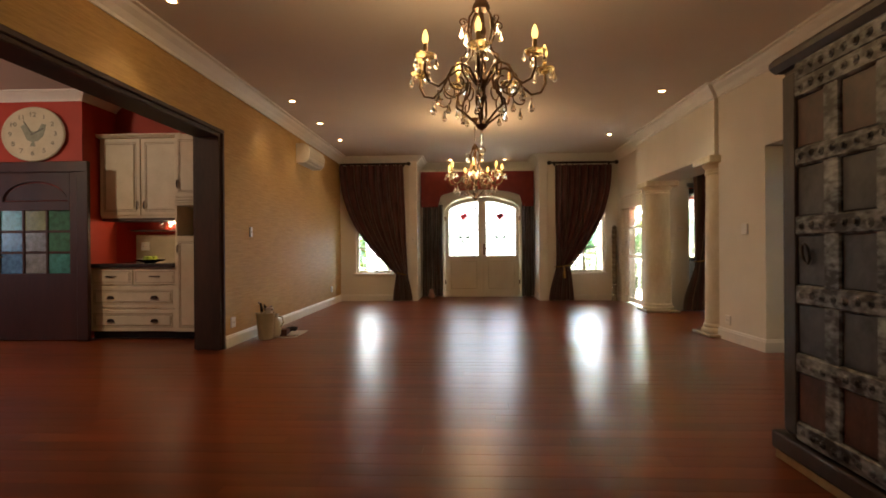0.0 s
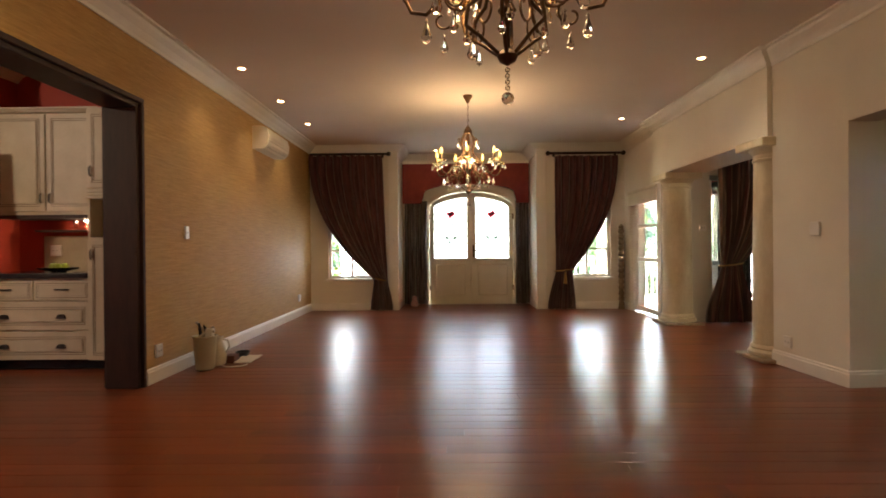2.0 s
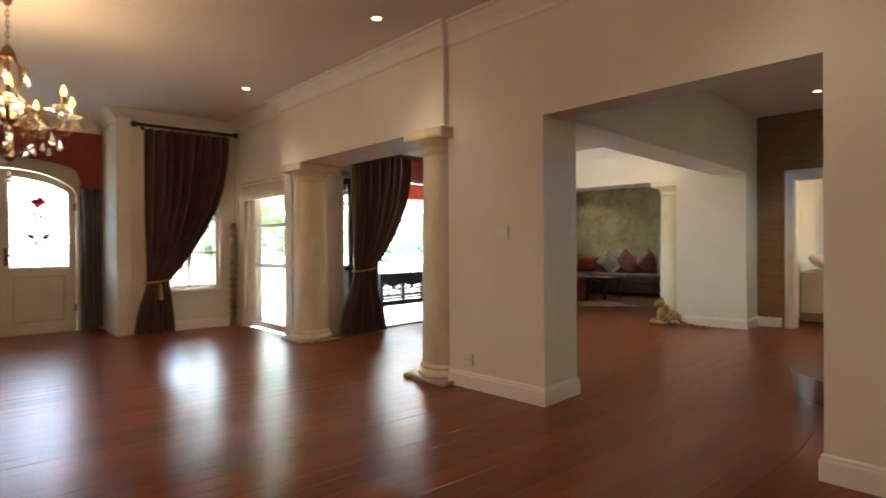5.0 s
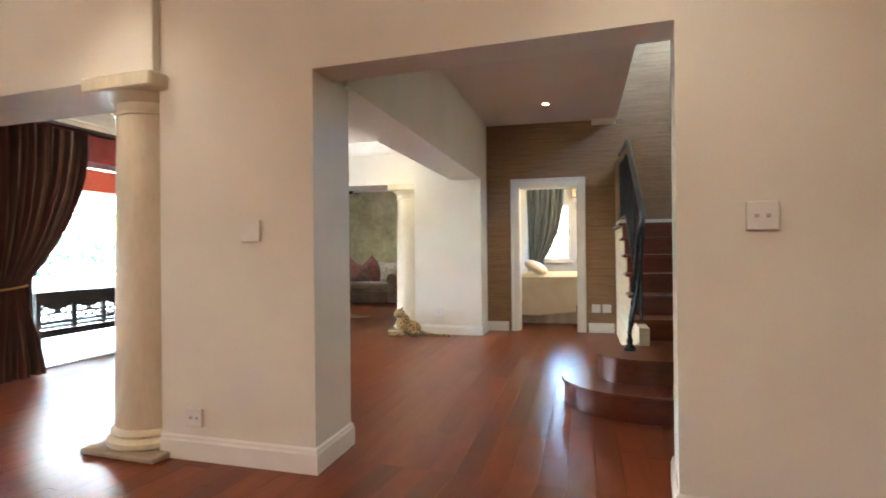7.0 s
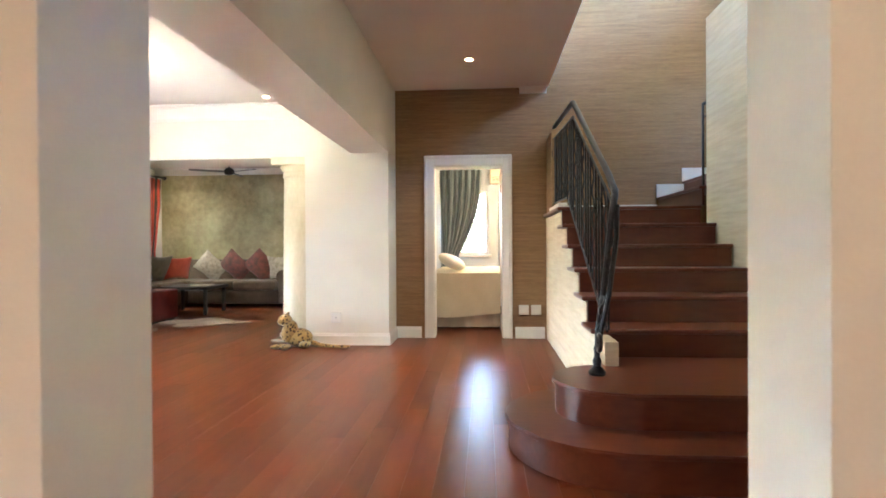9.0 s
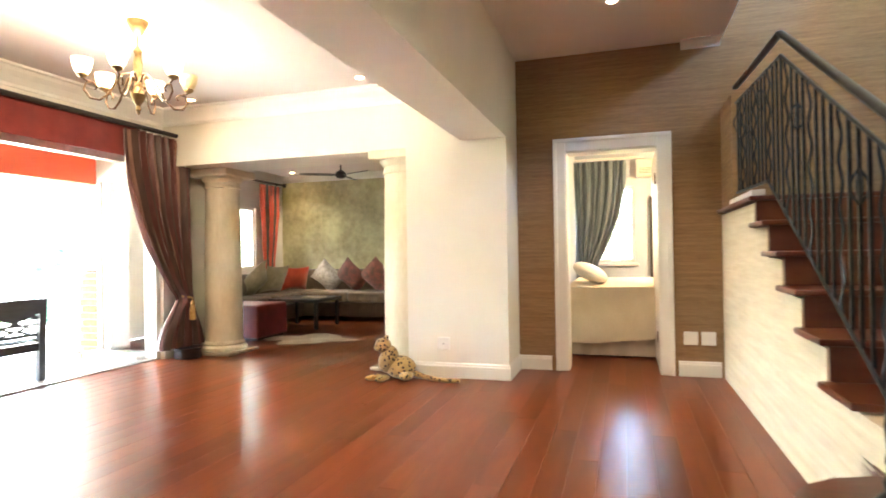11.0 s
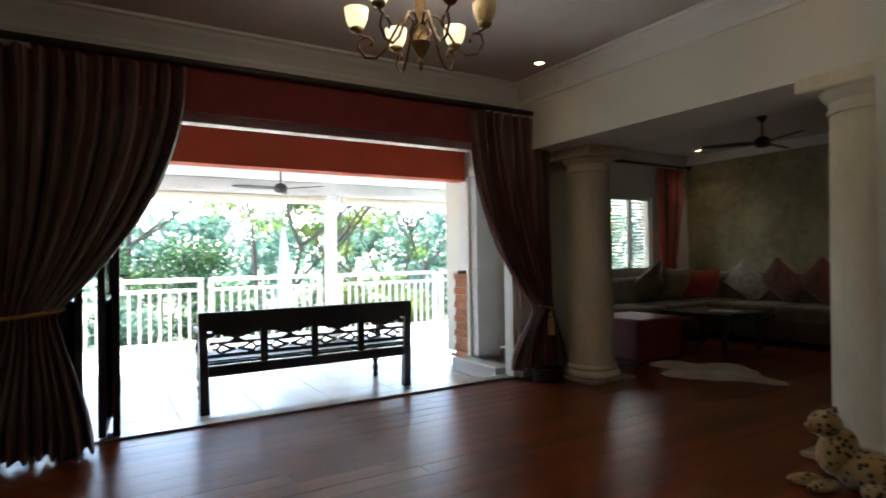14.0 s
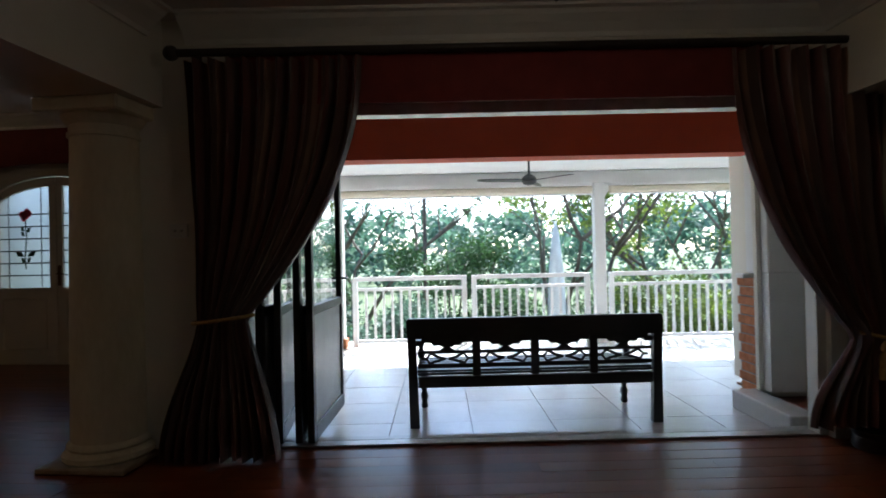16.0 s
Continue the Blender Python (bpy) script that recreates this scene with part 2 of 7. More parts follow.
box(bm, 3.18, 3.42, 14.06, 14.30, 0, 3.1)
arch = [(1.38, 1.90)] + [(2.28 + 0.90 * math.cos(a), 1.90 + 0.37 * math.sin(a)) for a in [math.pi * (1 - i / 16) for i in range(1, 16)]] + [(3.18, 1.90), (3.18, 3.1), (1.38, 3.1)]
prism(bm, arch, "y", 14.06, 14.30)
struct("wall_north", bm, WALL_CREAM, "cream painted wall with entrance recess", "wall")

# east wall of the main room: wall, stair-hall opening, pillar, beam over the columns
bm = BM()
box(bm, 4.955, 5.405, -1.0, 5.53, 0, 3.1)
box(bm, 4.955, 5.20, 5.53, 7.28, 2.075, 3.1)
box(bm, 5.20, 5.405, 5.53, 7.28, 2.75, 3.1)
prism(bm, [(4.957, 7.25), (5.415, 7.30), (5.37, 8.26), (4.915, 8.22)], "z", 0, 3.1)
box(bm, 4.87, 5.44, 8.22, 11.27, 2.135, 3.1)
box(bm, 4.985, 5.25, 11.27, 11.45, 0, 3.1)
box(bm, 4.985, 5.25, 11.45, 12.74, 2.02, 3.1)
box(bm, 4.985, 5.25, 12.74, 13.02, 0, 3.1)
struct("wall_east", bm, WALL_CREAM, "cream painted wall with pillar and beam", "wall")

bm = BM()
box(bm, -0.95, 5.405, -1.3, -1.0, 0, 3.1)
struct("wall_south", bm, WALL_CREAM, "plain cream wall closing the room", "wall")

bm = BM()
box(bm, -0.95, 5.5, -1.3, 13.27, ZC, 3.1)
box(bm, 0.67, 3.67, 13.27, 14.3, ZC, 3.1)
struct("ceiling_main", bm, CEIL, "white painted ceiling", "ceiling")

# dining room
FRAME = WING
bm = BM()
box(bm, 5.45, 5.90, 11.06, 11.30, 0, 3.1)
box(bm, 5.90, 9.80, 11.06, 11.30, 2.14, 3.1)
box(bm, 9.80, 10.60, 11.06, 11.30, 0, 3.1)
struct("wall_dining_north", bm, WALL_CREAM, "cream wall with wide folding-door opening", "wall")
bm = BM()
box(bm, 9.655, 10.18, 7.25, 8.17, 0, 3.1)
box(bm, 9.82, 10.42, 8.17, 11.06, 2.08, 3.1)
struct("wall_lounge_west", bm, WALL_CREAM, "cream pillar and beam to the lounge", "wall")
bm = BM()
box(bm, 5.20, 9.655, 7.245, 7.655, 2.09, 3.1)
struct("beam_dining", bm, WALL_CREAM, "cream plastered ceiling beam", "beam")
bm = BM()
box(bm, 5.40, 9.90, 7.6, 11.1, ZD, 2.8)
struct("ceiling_dining", bm, CEIL, "white painted ceiling", "ceiling")

# stair hall
bm = BM()
box(bm, 10.18, 10.40, 6.83, 7.30, 0, 3.1)
box(bm, 10.18, 10.40, 5.97, 6.83, 2.04, 3.1)
box(bm, 10.18, 10.40, 1.5, 5.97, 0, 5.6)
box(bm, 10.18, 10.40, 5.97, 7.30, 3.1, 5.6)
struct("wall_hall_east", bm, GRASS_BROWN, "brown grasscloth wallpaper wall with bedroom doorway", "wall")
bm = BM()
box(bm, 4.80, 8.80, 4.0, 4.22, 0, 3.1)
box(bm, 4.7, 6.4, 2.9, 3.1, 3.1, 5.6)
box(bm, 9.2, 10.2, 2.9, 3.1, 3.1, 5.6)
box(bm, 6.4, 9.2, 2.9, 3.1, 3.1, 4.15)
box(bm, 6.4, 9.2, 2.9, 3.1, 5.0, 5.6)
box(bm, 8.6, 10.2, 1.3, 1.5, 0, 5.6)
box(bm, 8.58, 8.80, 1.5, 4.0, 0, 3.1)
box(bm, 4.7, 4.92, 2.9, 7.3, 3.1, 5.6)
struct("wall_hall_south", bm, GRASS_PALE, "pale grasscloth stairwell wall", "wall")
bm = BM()
box(bm, 4.98, 10.2, 5.47, 7.28, ZH, 3.09)
struct("ceiling_hall", bm, CEIL, "white hall ceiling beside the stairwell", "ceiling")
bm = BM()
box(bm, 4.92, 10.2, 5.47, 5.60, 3.09, 5.6)
struct("wall_stairwell", bm, CEIL, "white wall above the hall ceiling", "wall")
bm = BM()
box(bm, 4.7, 10.4, 1.3, 5.6, 5.6, 5.7)
struct("ceiling_stairwell", bm, CEIL, "white stairwell ceiling", "ceiling")

# lounge
bm = BM()
box(bm, 14.5, 14.7, 6.8, 12.9, 0, 3.1)
struct("wall_lounge_east", bm, GOLD_LEAF, "mottled gold and olive plaster wall", "wall")
bm = BM()
for x0, x1, z0, z1 in ((10.30, 12.75, 0, 3.1), (12.75, 13.65, 0, 0.87), (12.75, 13.65, 1.97, 3.1), (13.65, 14.5, 0, 3.1)):
    box(bm, x0, x1, 12.65, 12.87, z0, z1)
box(bm, 9.90, 10.12, 11.30, 11.42, 0, 3.1)
box(bm, 9.90, 10.12, 11.42, 12.05, 1.98, 3.1)
box(bm, 9.90, 10.12, 12.05, 12.10, 0, 3.1)
box(bm, 10.12, 10.30, 12.05, 12.87, 0, 3.1)
struct("wall_lounge_north", bm, WALL_CREAM, "cream lounge wall with shuttered window", "wall")
bm = BM()
box(bm, 10.40, 14.5, 7.0, 7.25, 0, 3.1)
struct("wall_lounge_south", bm, WALL_CREAM, "plain cream lounge wall", "wall")
bm = BM()
box(bm, 10.3, 14.6, 7.0, 12.7, ZL, 2.8)
struct("ceiling_lounge", bm, CEIL, "white painted lounge ceiling", "ceiling")

# bedroom
BLUEWALL = surf("pale_blue_grey_paint", (0.45, 0.50, 0.55), (0.52, 0.57, 0.62), 2, 0.7, 0.08)
bm = BM()
for y0, y1, z0, z1 in ((3.6, 6.15, 0, 3.1), (6.15, 6.85, 0, 0.92), (6.15, 6.85, 2.02, 3.1), (6.85, 7.0, 0, 3.1)):
    box(bm, 13.4, 13.6, y0, y1, z0, z1)
box(bm, 10.4, 13.6, 3.4, 3.6, 0, 3.1)
struct("wall_bedroom", bm, BLUEWALL, "pale blue-grey bedroom wall with window", "wall")
bm = BM()
box(bm, 10.4, 13.6, 6.97, 7.0, 0, 2.9)
struct("wall_bedroom_north", bm, BLUEWALL, "pale blue-grey bedroom wall", "wall")
bm = BM()
box(bm, 10.4, 13.6, 3.4, 7.0, 2.7, 2.9)
struct("ceiling_bedroom", bm, CEIL, "white bedroom ceiling", "ceiling")

# kitchen
FRAME = MAIN
bm = BM()
box(bm, -6.5, -2.62, 8.00, 8.20, 0, 3.1)
box(bm, -2.76, -0.95, 8.66, 8.80, 0, 3.1)
box(bm, -2.76, -2.62, 8.20, 8.66, 0, 3.1)
box(bm, -6.7, -6.5, 1.0, 8.2, 0, 3.1)
box(bm, -6.5, -0.95, 1.0, 1.2, 0, 3.1)
struct("wall_kitchen", bm, RED_WALL, "deep red painted kitchen wall", "wall")
bm = BM()
box(bm, -6.7, -0.95, 1.0, 8.8, ZC + 0.02, 3.1)
struct("ceiling_kitchen", bm, CEIL, "white kitchen ceiling", "ceiling")


# ---- cornices, baseboards, frames ----
CORN = [(0, 0), (0, -0.115), (0.012, -0.115), (0.018, -0.095), (0.05, -0.06), (0.085, -0.035), (0.10, -0.018), (0.125, -0.014), (0.125, 0)]
CORN_BIG = [(o * 1.35, u * 1.35) for o, u in CORN]
BASE = [(0, 0), (0.018, 0), (0.018, 0.10), (0.012, 0.112), (0.012, 0.122), (0.004, 0.132), (0, 0.132)]


def cornice(name, paths, prof=CORN):
    bm = BM()
    for path in paths:
        run(bm, prof, path)
    return struct(name, bm, WHITE, "white moulded plaster cornice", "cornice")


def skirting(name, paths):
    bm = BM()
    for path in paths:
        run(bm, BASE, path)
    return struct(name, bm, WHITE, "white painted moulded skirting board", "baseboard")


z = ZC
cornice("trim_main", [[(4.955, -1.0, z), (4.955, 7.25, z), (4.915, 8.22, z), (4.87, 8.22, z), (4.87, 11.27, z), (4.985, 11.27, z), (4.985, 13.02, z), (3.42, 13.02, z), (3.42, 14.06, z),
         (0.92, 14.06, z), (0.92, 13.02, z), (-0.65, 13.02, z), (-0.65, -1.0, z)]], [(o * 1.25, u * 1.25) for o, u in CORN])
z = ZD
FRAME = WING
cornice("trim_dining", [[(9.655, 7.655, z), (9.655, 8.17, z), (9.82, 8.17, z), (9.82, 11.06, z), (5.85, 11.06, z)]], CORN_BIG)
FRAME = MAIN
cornice("trim_dining_west", [[(5.44, 10.95, z), (5.44, 7.72, z)]], CORN_BIG)
FRAME = WING
z = ZL
cornice("trim_lounge", [[(14.5, 7.3, z), (14.5, 12.65, z), (10.42, 12.65, z)]])
FRAME = MAIN
cornice("trim_kitchen", [[(-2.62, 8.66, ZC + 0.02), (-2.62, 8.0, ZC + 0.02), (-6.4, 8.0, ZC + 0.02)]])
FRAME = WING
cornice("trim_hall", [[(10.18, 5.49, ZH), (10.18, 5.80, ZH)]], [(o * 0.6, u * 0.6) for o, u in CORN])
FRAME = MAIN
skirting("baseboard_main", [[(-0.65, 13.02, 0), (-0.65, 7.43, 0)],
                            [(0.92, 14.06, 0), (0.92, 13.02, 0), (-0.65, 13.02, 0)],
                            [(4.985, 12.80, 0), (4.985, 13.02, 0), (3.42, 13.02, 0), (3.42, 14.06, 0)],
                            [(5.37, 8.26, 0), (5.415, 7.30, 0), (4.957, 7.25, 0), (4.915, 8.22, 0)],
                            [(4.955, -1.0, 0), (4.955, 5.53, 0), (5.405, 5.53, 0), (5.405, 4.3, 0)]])
FRAME = WING
skirting("baseboard_dining", [[(10.18, 6.95, 0), (10.18, 7.25, 0), (9.655, 7.25, 0), (9.655, 8.17, 0)],
                              [(10.18, 5.52, 0), (10.18, 5.86, 0)], [(9.90, 11.06, 0), (9.80, 11.06, 0)]])

FRAME = MAIN
# pilaster strips at the mouth of the entrance recess
for n, x0, x1 in (("trim_pilaster_west", 0.76, 0.935), ("trim_pilaster_east", 3.405, 3.58)):
    bm = BM()
    box(bm, x0, x1, 12.985, 13.02, 0, ZC - 0.02, 0.006)
    struct(n, bm, WHITE, "white painted pilaster strip", "pilaster")

# dark timber lining of the kitchen opening
bm = BM()
box(bm, -0.965, -0.635, 7.38, 7.42, 0, 2.31, 0.004)
box(bm, -0.965, -0.635, 2.2, 2.24, 0, 2.31, 0.004)
box(bm, -0.965, -0.635, 2.2, 7.42, 2.31, 2.35, 0.004)
box(bm, -0.93, -0.66, 7.34, 7.38, 0, 2.31, 0.006)
box(bm, -0.93, -0.66, 2.24, 7.34, 2.27, 2.31, 0.006)
struct("door_lining_kitchen", bm, DARKWOOD, "dark stained timber lining of the opening", "door frame")


# ---- columns ----
def column(place, top, group):
    c = empty("column", place, "cream painted classical column on a square plinth", "column", group)
    bm = BM()
    box(bm, -0.27, 0.27, -0.27, 0.27, 0, 0.035, 0.008)
    part("plinth", bm, TIMBERBASE, c, "thin worn stone plinth")
    bm = BM()
    lathe(bm, [(0.235, 0.035), (0.25, 0.05), (0.25, 0.075), (0.228, 0.095), (0.218, 0.10), (0.228, 0.115), (0.224, 0.13), (0.208, 0.145)], seg=40)
    part("base", bm, CREAM, c, smooth=True)
    bm = BM()
    lathe(bm, [(0.205, 0.14), (0.203, 0.5), (0.198, 1.1), (0.186, top - 0.22), (0.186, top - 0.20)], seg=40)
    part("shaft", bm, CREAM, c, smooth=True)
    bm = BM()
    lathe(bm, [(0.186, top - 0.21), (0.20, top - 0.205), (0.20, top - 0.185), (0.19, top - 0.18), (0.19, top - 0.14), (0.205, top - 0.13), (0.225, top - 0.10), (0.232, top - 0.085)], seg=40)
    part("capital", bm, CREAM, c, smooth=True)
    bm = BM()
    box(bm, -0.26, 0.26, -0.26, 0.26, top - 0.085, top, 0.01)
    part("abacus", bm, CREAM, c)
    return c


TIMBERBASE = surf("worn_stone_plinth", (0.28, 0.22, 0.15), (0.46, 0.39, 0.29), 8, 0.6, 0.2)
column((5.05, 8.42, 0), 2.135, "columns between the rooms")
column((5.12, 11.02, 0), 2.135, "columns between the rooms")
FRAME = WING
column((10.33, 10.70, 0), 2.08, "columns to the lounge")
column((10.03, 8.34, 0), 2.08, "columns to the lounge")

FRAME = MAIN
# ---- floorboards ----
bm = BM()
box(bm, -6.9, 5.2, -0.99, 11.25, -0.0255, -0.0225)
box(bm, -6.9, 5.1, 11.25, 14.1, -0.0255, -0.0225)
floor = struct("floor", bm, GROUT, "glossy red-brown jatoba floorboards", "floor")
FRAME = WING
bm = BM()
box(bm, 4.5, 16.3, -0.99, 7.25, -0.0285, -0.0255)
box(bm, 5.1, 16.3, 7.25, 11.25, -0.0285, -0.0255)
box(bm, 10.15, 14.9, 11.25, 12.7, -0.0285, -0.0255)
floor_wing = struct("floor_wing", bm, GROUT, "glossy red-brown jatoba floorboards", "floor")
FRAME = MAIN
random.seed(11)
BW = 0.14


def board_data(bm, x0, x1, y0, y1, tilt):
    """One board, faintly crowned and leaning across its width, with eased flat sides of its own."""
    g, c = 0.0004, 0.0004
    w = y1 - y0 - 2 * g
    top = []
    for u in (0.008, 0.16, 0.36, 0.64, 0.84, 0.992):
        k = 2 * u - 1
        top.append((y0 + g + w * u, tilt * k - c * k * k - 0.001))
    a = [bm.verts.new((x0 + g, y, z)) for y, z in top]
    b = [bm.verts.new((x1 - g, y, z)) for y, z in top]
    for i in range(len(top) - 1):
        bm.faces.new((a[i], a[i + 1], b[i + 1], b[i])).smooth = True
    for (ya, za), (yb, zb) in ((top[-1], (y1 - g, top[-1][1] - 0.0005)), ((y1 - g, top[-1][1] - 0.0005), (y1 - g, -0.02)),
                               ((y0 + g, top[0][1] - 0.0005), top[0]), ((y0 + g, -0.02), (y0 + g, top[0][1] - 0.0005))):
        bm.faces.new([bm.verts.new(p) for p in ((x0 + g, ya, za), (x0 + g, yb, zb), (x1 - g, yb, zb), (x1 - g, ya, za))])
    for xe in (x0 + g, x1 - g):
        ends = [bm.verts.new((xe, y, z)) for y, z in [(y0 + g, -0.02)] + top + [(y1 - g, -0.02)]]
        bm.faces.new(ends if xe > x0 + 0.01 else ends[::-1])


def lay_boards(parent, rows, close, most, drop=0.0):
    """Rows of boards of random length; those in the close stretch are pieces of their own, the rest one skin."""
    near, rest = 0, BM()
    for y, xa, xb in rows:
        x = xa
        ln = random.uniform(0.4, 1.9)
        while x < xb - 0.05:
            x1 = min(xb, x + ln)
            if xb - x1 < 0.3:
                x1 = xb
            tilt = random.uniform(-0.0006, 0.0006)
            if near < most and close(x, x1, y):
                bm = BM()
                board_data(bm, x - (x + x1) / 2, x1 - (x + x1) / 2, 0, BW, tilt)
                ob = part("floorboard", bm, JATOBA, parent)
                ob.location = ((x + x1) / 2, y, -drop)
                near += 1
            else:
                board_data(rest, x, x1, y, y + BW, tilt)
            x = x1
            ln = random.uniform(0.9, 2.1)
    ob = part("floorboards", rest, JATOBA, parent)
    ob.location.z = -drop
    tagged(ob, "glossy red-brown floorboards", "", "", "stuff")


ROWS, ROWS_WING = [], []
y = -0.98
while y < 14.06:
    if y < 11.10:
        ROWS.append((y, -6.4 if y < 8.1 else -0.9, 5.19))
        ROWS_WING.append((y, 4.955 + (0.04 + 0.107 * (y - 7.25)) / 0.994, 14.55))
    elif y < 13.0:
        ROWS.append((y, -0.7, 5.0))
        if y < 12.6:
            ROWS_WING.append((y, 10.0, 14.55))
    else:
        ROWS.append((y, 0.9, 3.45))
    y += BW
lay_boards(floor, ROWS, lambda x, x1, y: 1.6 < y < 9.4 and x > -0.7, 200)
lay_boards(floor_wing, ROWS_WING, lambda x, x1, y: 4.9 < y < 10.9 and x < 9.0, 200, 0.0015)


# ---- shared pieces ----
def again(name, data, parent, m, label=""):
    """One more object on an existing mesh."""
    ob = new(name, data)
    ob.parent = parent
    ob.matrix_basis = m
    return tagged(ob, label)


def smoothstep(a):
    a = max(0.0, min(1.0, a))
    return a * a * (3 - 2 * a)


PURPLE = surf("aubergine_damask", (0.034, 0.010, 0.013), (0.15, 0.046, 0.046), 16, 0.5, 0.35, stretch=(1, 1, 0.25), fine=90, sheen=0.3)
STRIPE_A = surf("chocolate_silk", (0.050, 0.022, 0.015), (0.085, 0.040, 0.027), 14, 0.42, 0.3, stretch=(1, 1, 0.3), fine=80, sheen=0.4)
STRIPE_B = surf("copper_silk", (0.22, 0.115, 0.078), (0.34, 0.19, 0.135), 14, 0.38, 0.3, stretch=(1, 1, 0.3), fine=80, sheen=0.4)
STRIPE_C = surf("wine_silk", (0.085, 0.022, 0.018), (0.13, 0.036, 0.028), 14, 0.42, 0.3, stretch=(1, 1, 0.3), fine=80, sheen=0.4)
GREYSTRIPE = surf("charcoal_silk", (0.025, 0.021, 0.02), (0.06, 0.052, 0.05), 14, 0.5, 0.3, stretch=(1, 1, 0.3), fine=80, sheen=0.3)
TAUPE = surf("taupe_silk", (0.08, 0.065, 0.055), (0.13, 0.11, 0.09), 14, 0.5, 0.3, stretch=(1, 1, 0.3), fine=80, sheen=0.3)
TEAL = surf("slate_blue_silk", (0.10, 0.145, 0.17), (0.21, 0.27, 0.30), 12, 0.42, 0.3, stretch=(1, 1, 0.3), fine=70, sheen=0.4)
TEALD = surf("dark_slate_silk", (0.06, 0.09, 0.11), (0.12, 0.165, 0.19), 12, 0.45, 0.3, stretch=(1, 1, 0.3), fine=70, sheen=0.4)
REDSILK = surf("orange_red_silk", (0.48, 0.045, 0.015), (0.62, 0.085, 0.03), 12, 0.4, 0.25, stretch=(1, 1, 0.3), fine=70, sheen=0.4)
REDFELT = surf("red_pelmet_cloth", (0.16, 0.014, 0.012), (0.215, 0.022, 0.018), 7, 0.8, 0.15, fine=120, sheen=0.3)
POLEWOOD = surf("black_brown_pole_wood", (0.012, 0.008, 0.007), (0.03, 0.02, 0.016), 9, 0.4, 0.1)
ROPE = surf("gold_rope", (0.30, 0.17, 0.05), (0.48, 0.30, 0.10), 60, 0.6, 0.4)
BRONZE = surf("antique_bronze", (0.075, 0.040, 0.018), (0.19, 0.105, 0.050), 22, 0.45, 0.2, metal=0.45)
GOLDB = surf("brushed_gold_bronze", (0.17, 0.11, 0.045), (0.30, 0.20, 0.09), 22, 0.38, 0.15, metal=0.7)
CRYSTAL = glass("cut_crystal", (1, 0.97, 0.92), 0.0, 1.55)
AMBER = glass("amber_glass_dish", (1.0, 0.78, 0.42), 0.25, 1.45)
BULB = glow("lit_candle_bulb", (1.0, 0.55, 0.14), 0.11)
LAMPGLOW = glow("lit_downlight", (1.0, 0.84, 0.58), 0.5)
BLACKIRON = surf("black_wrought_iron", (0.012, 0.012, 0.014), (0.035, 0.034, 0.038), 30, 0.38, 0.15, metal=0.5)
CHROME = surf("satin_steel", (0.45, 0.45, 0.45), (0.6, 0.6, 0.6), 30, 0.25, 0.02, metal=1.0)
PLASTIC = surf("white_switch_plastic", (0.70, 0.69, 0.65), (0.78, 0.77, 0.73), 9, 0.35, 0.02)
ACPLASTIC = surf("ivory_plastic", (0.60, 0.54, 0.42), (0.68, 0.62, 0.50), 5, 0.4, 0.03)
CLEAR = glass("clear_pane", (1, 1, 1), 0.0, 1.45)
FROST = glass("obscured_pane", (0.45, 0.46, 0.47), 0.55, 1.3)


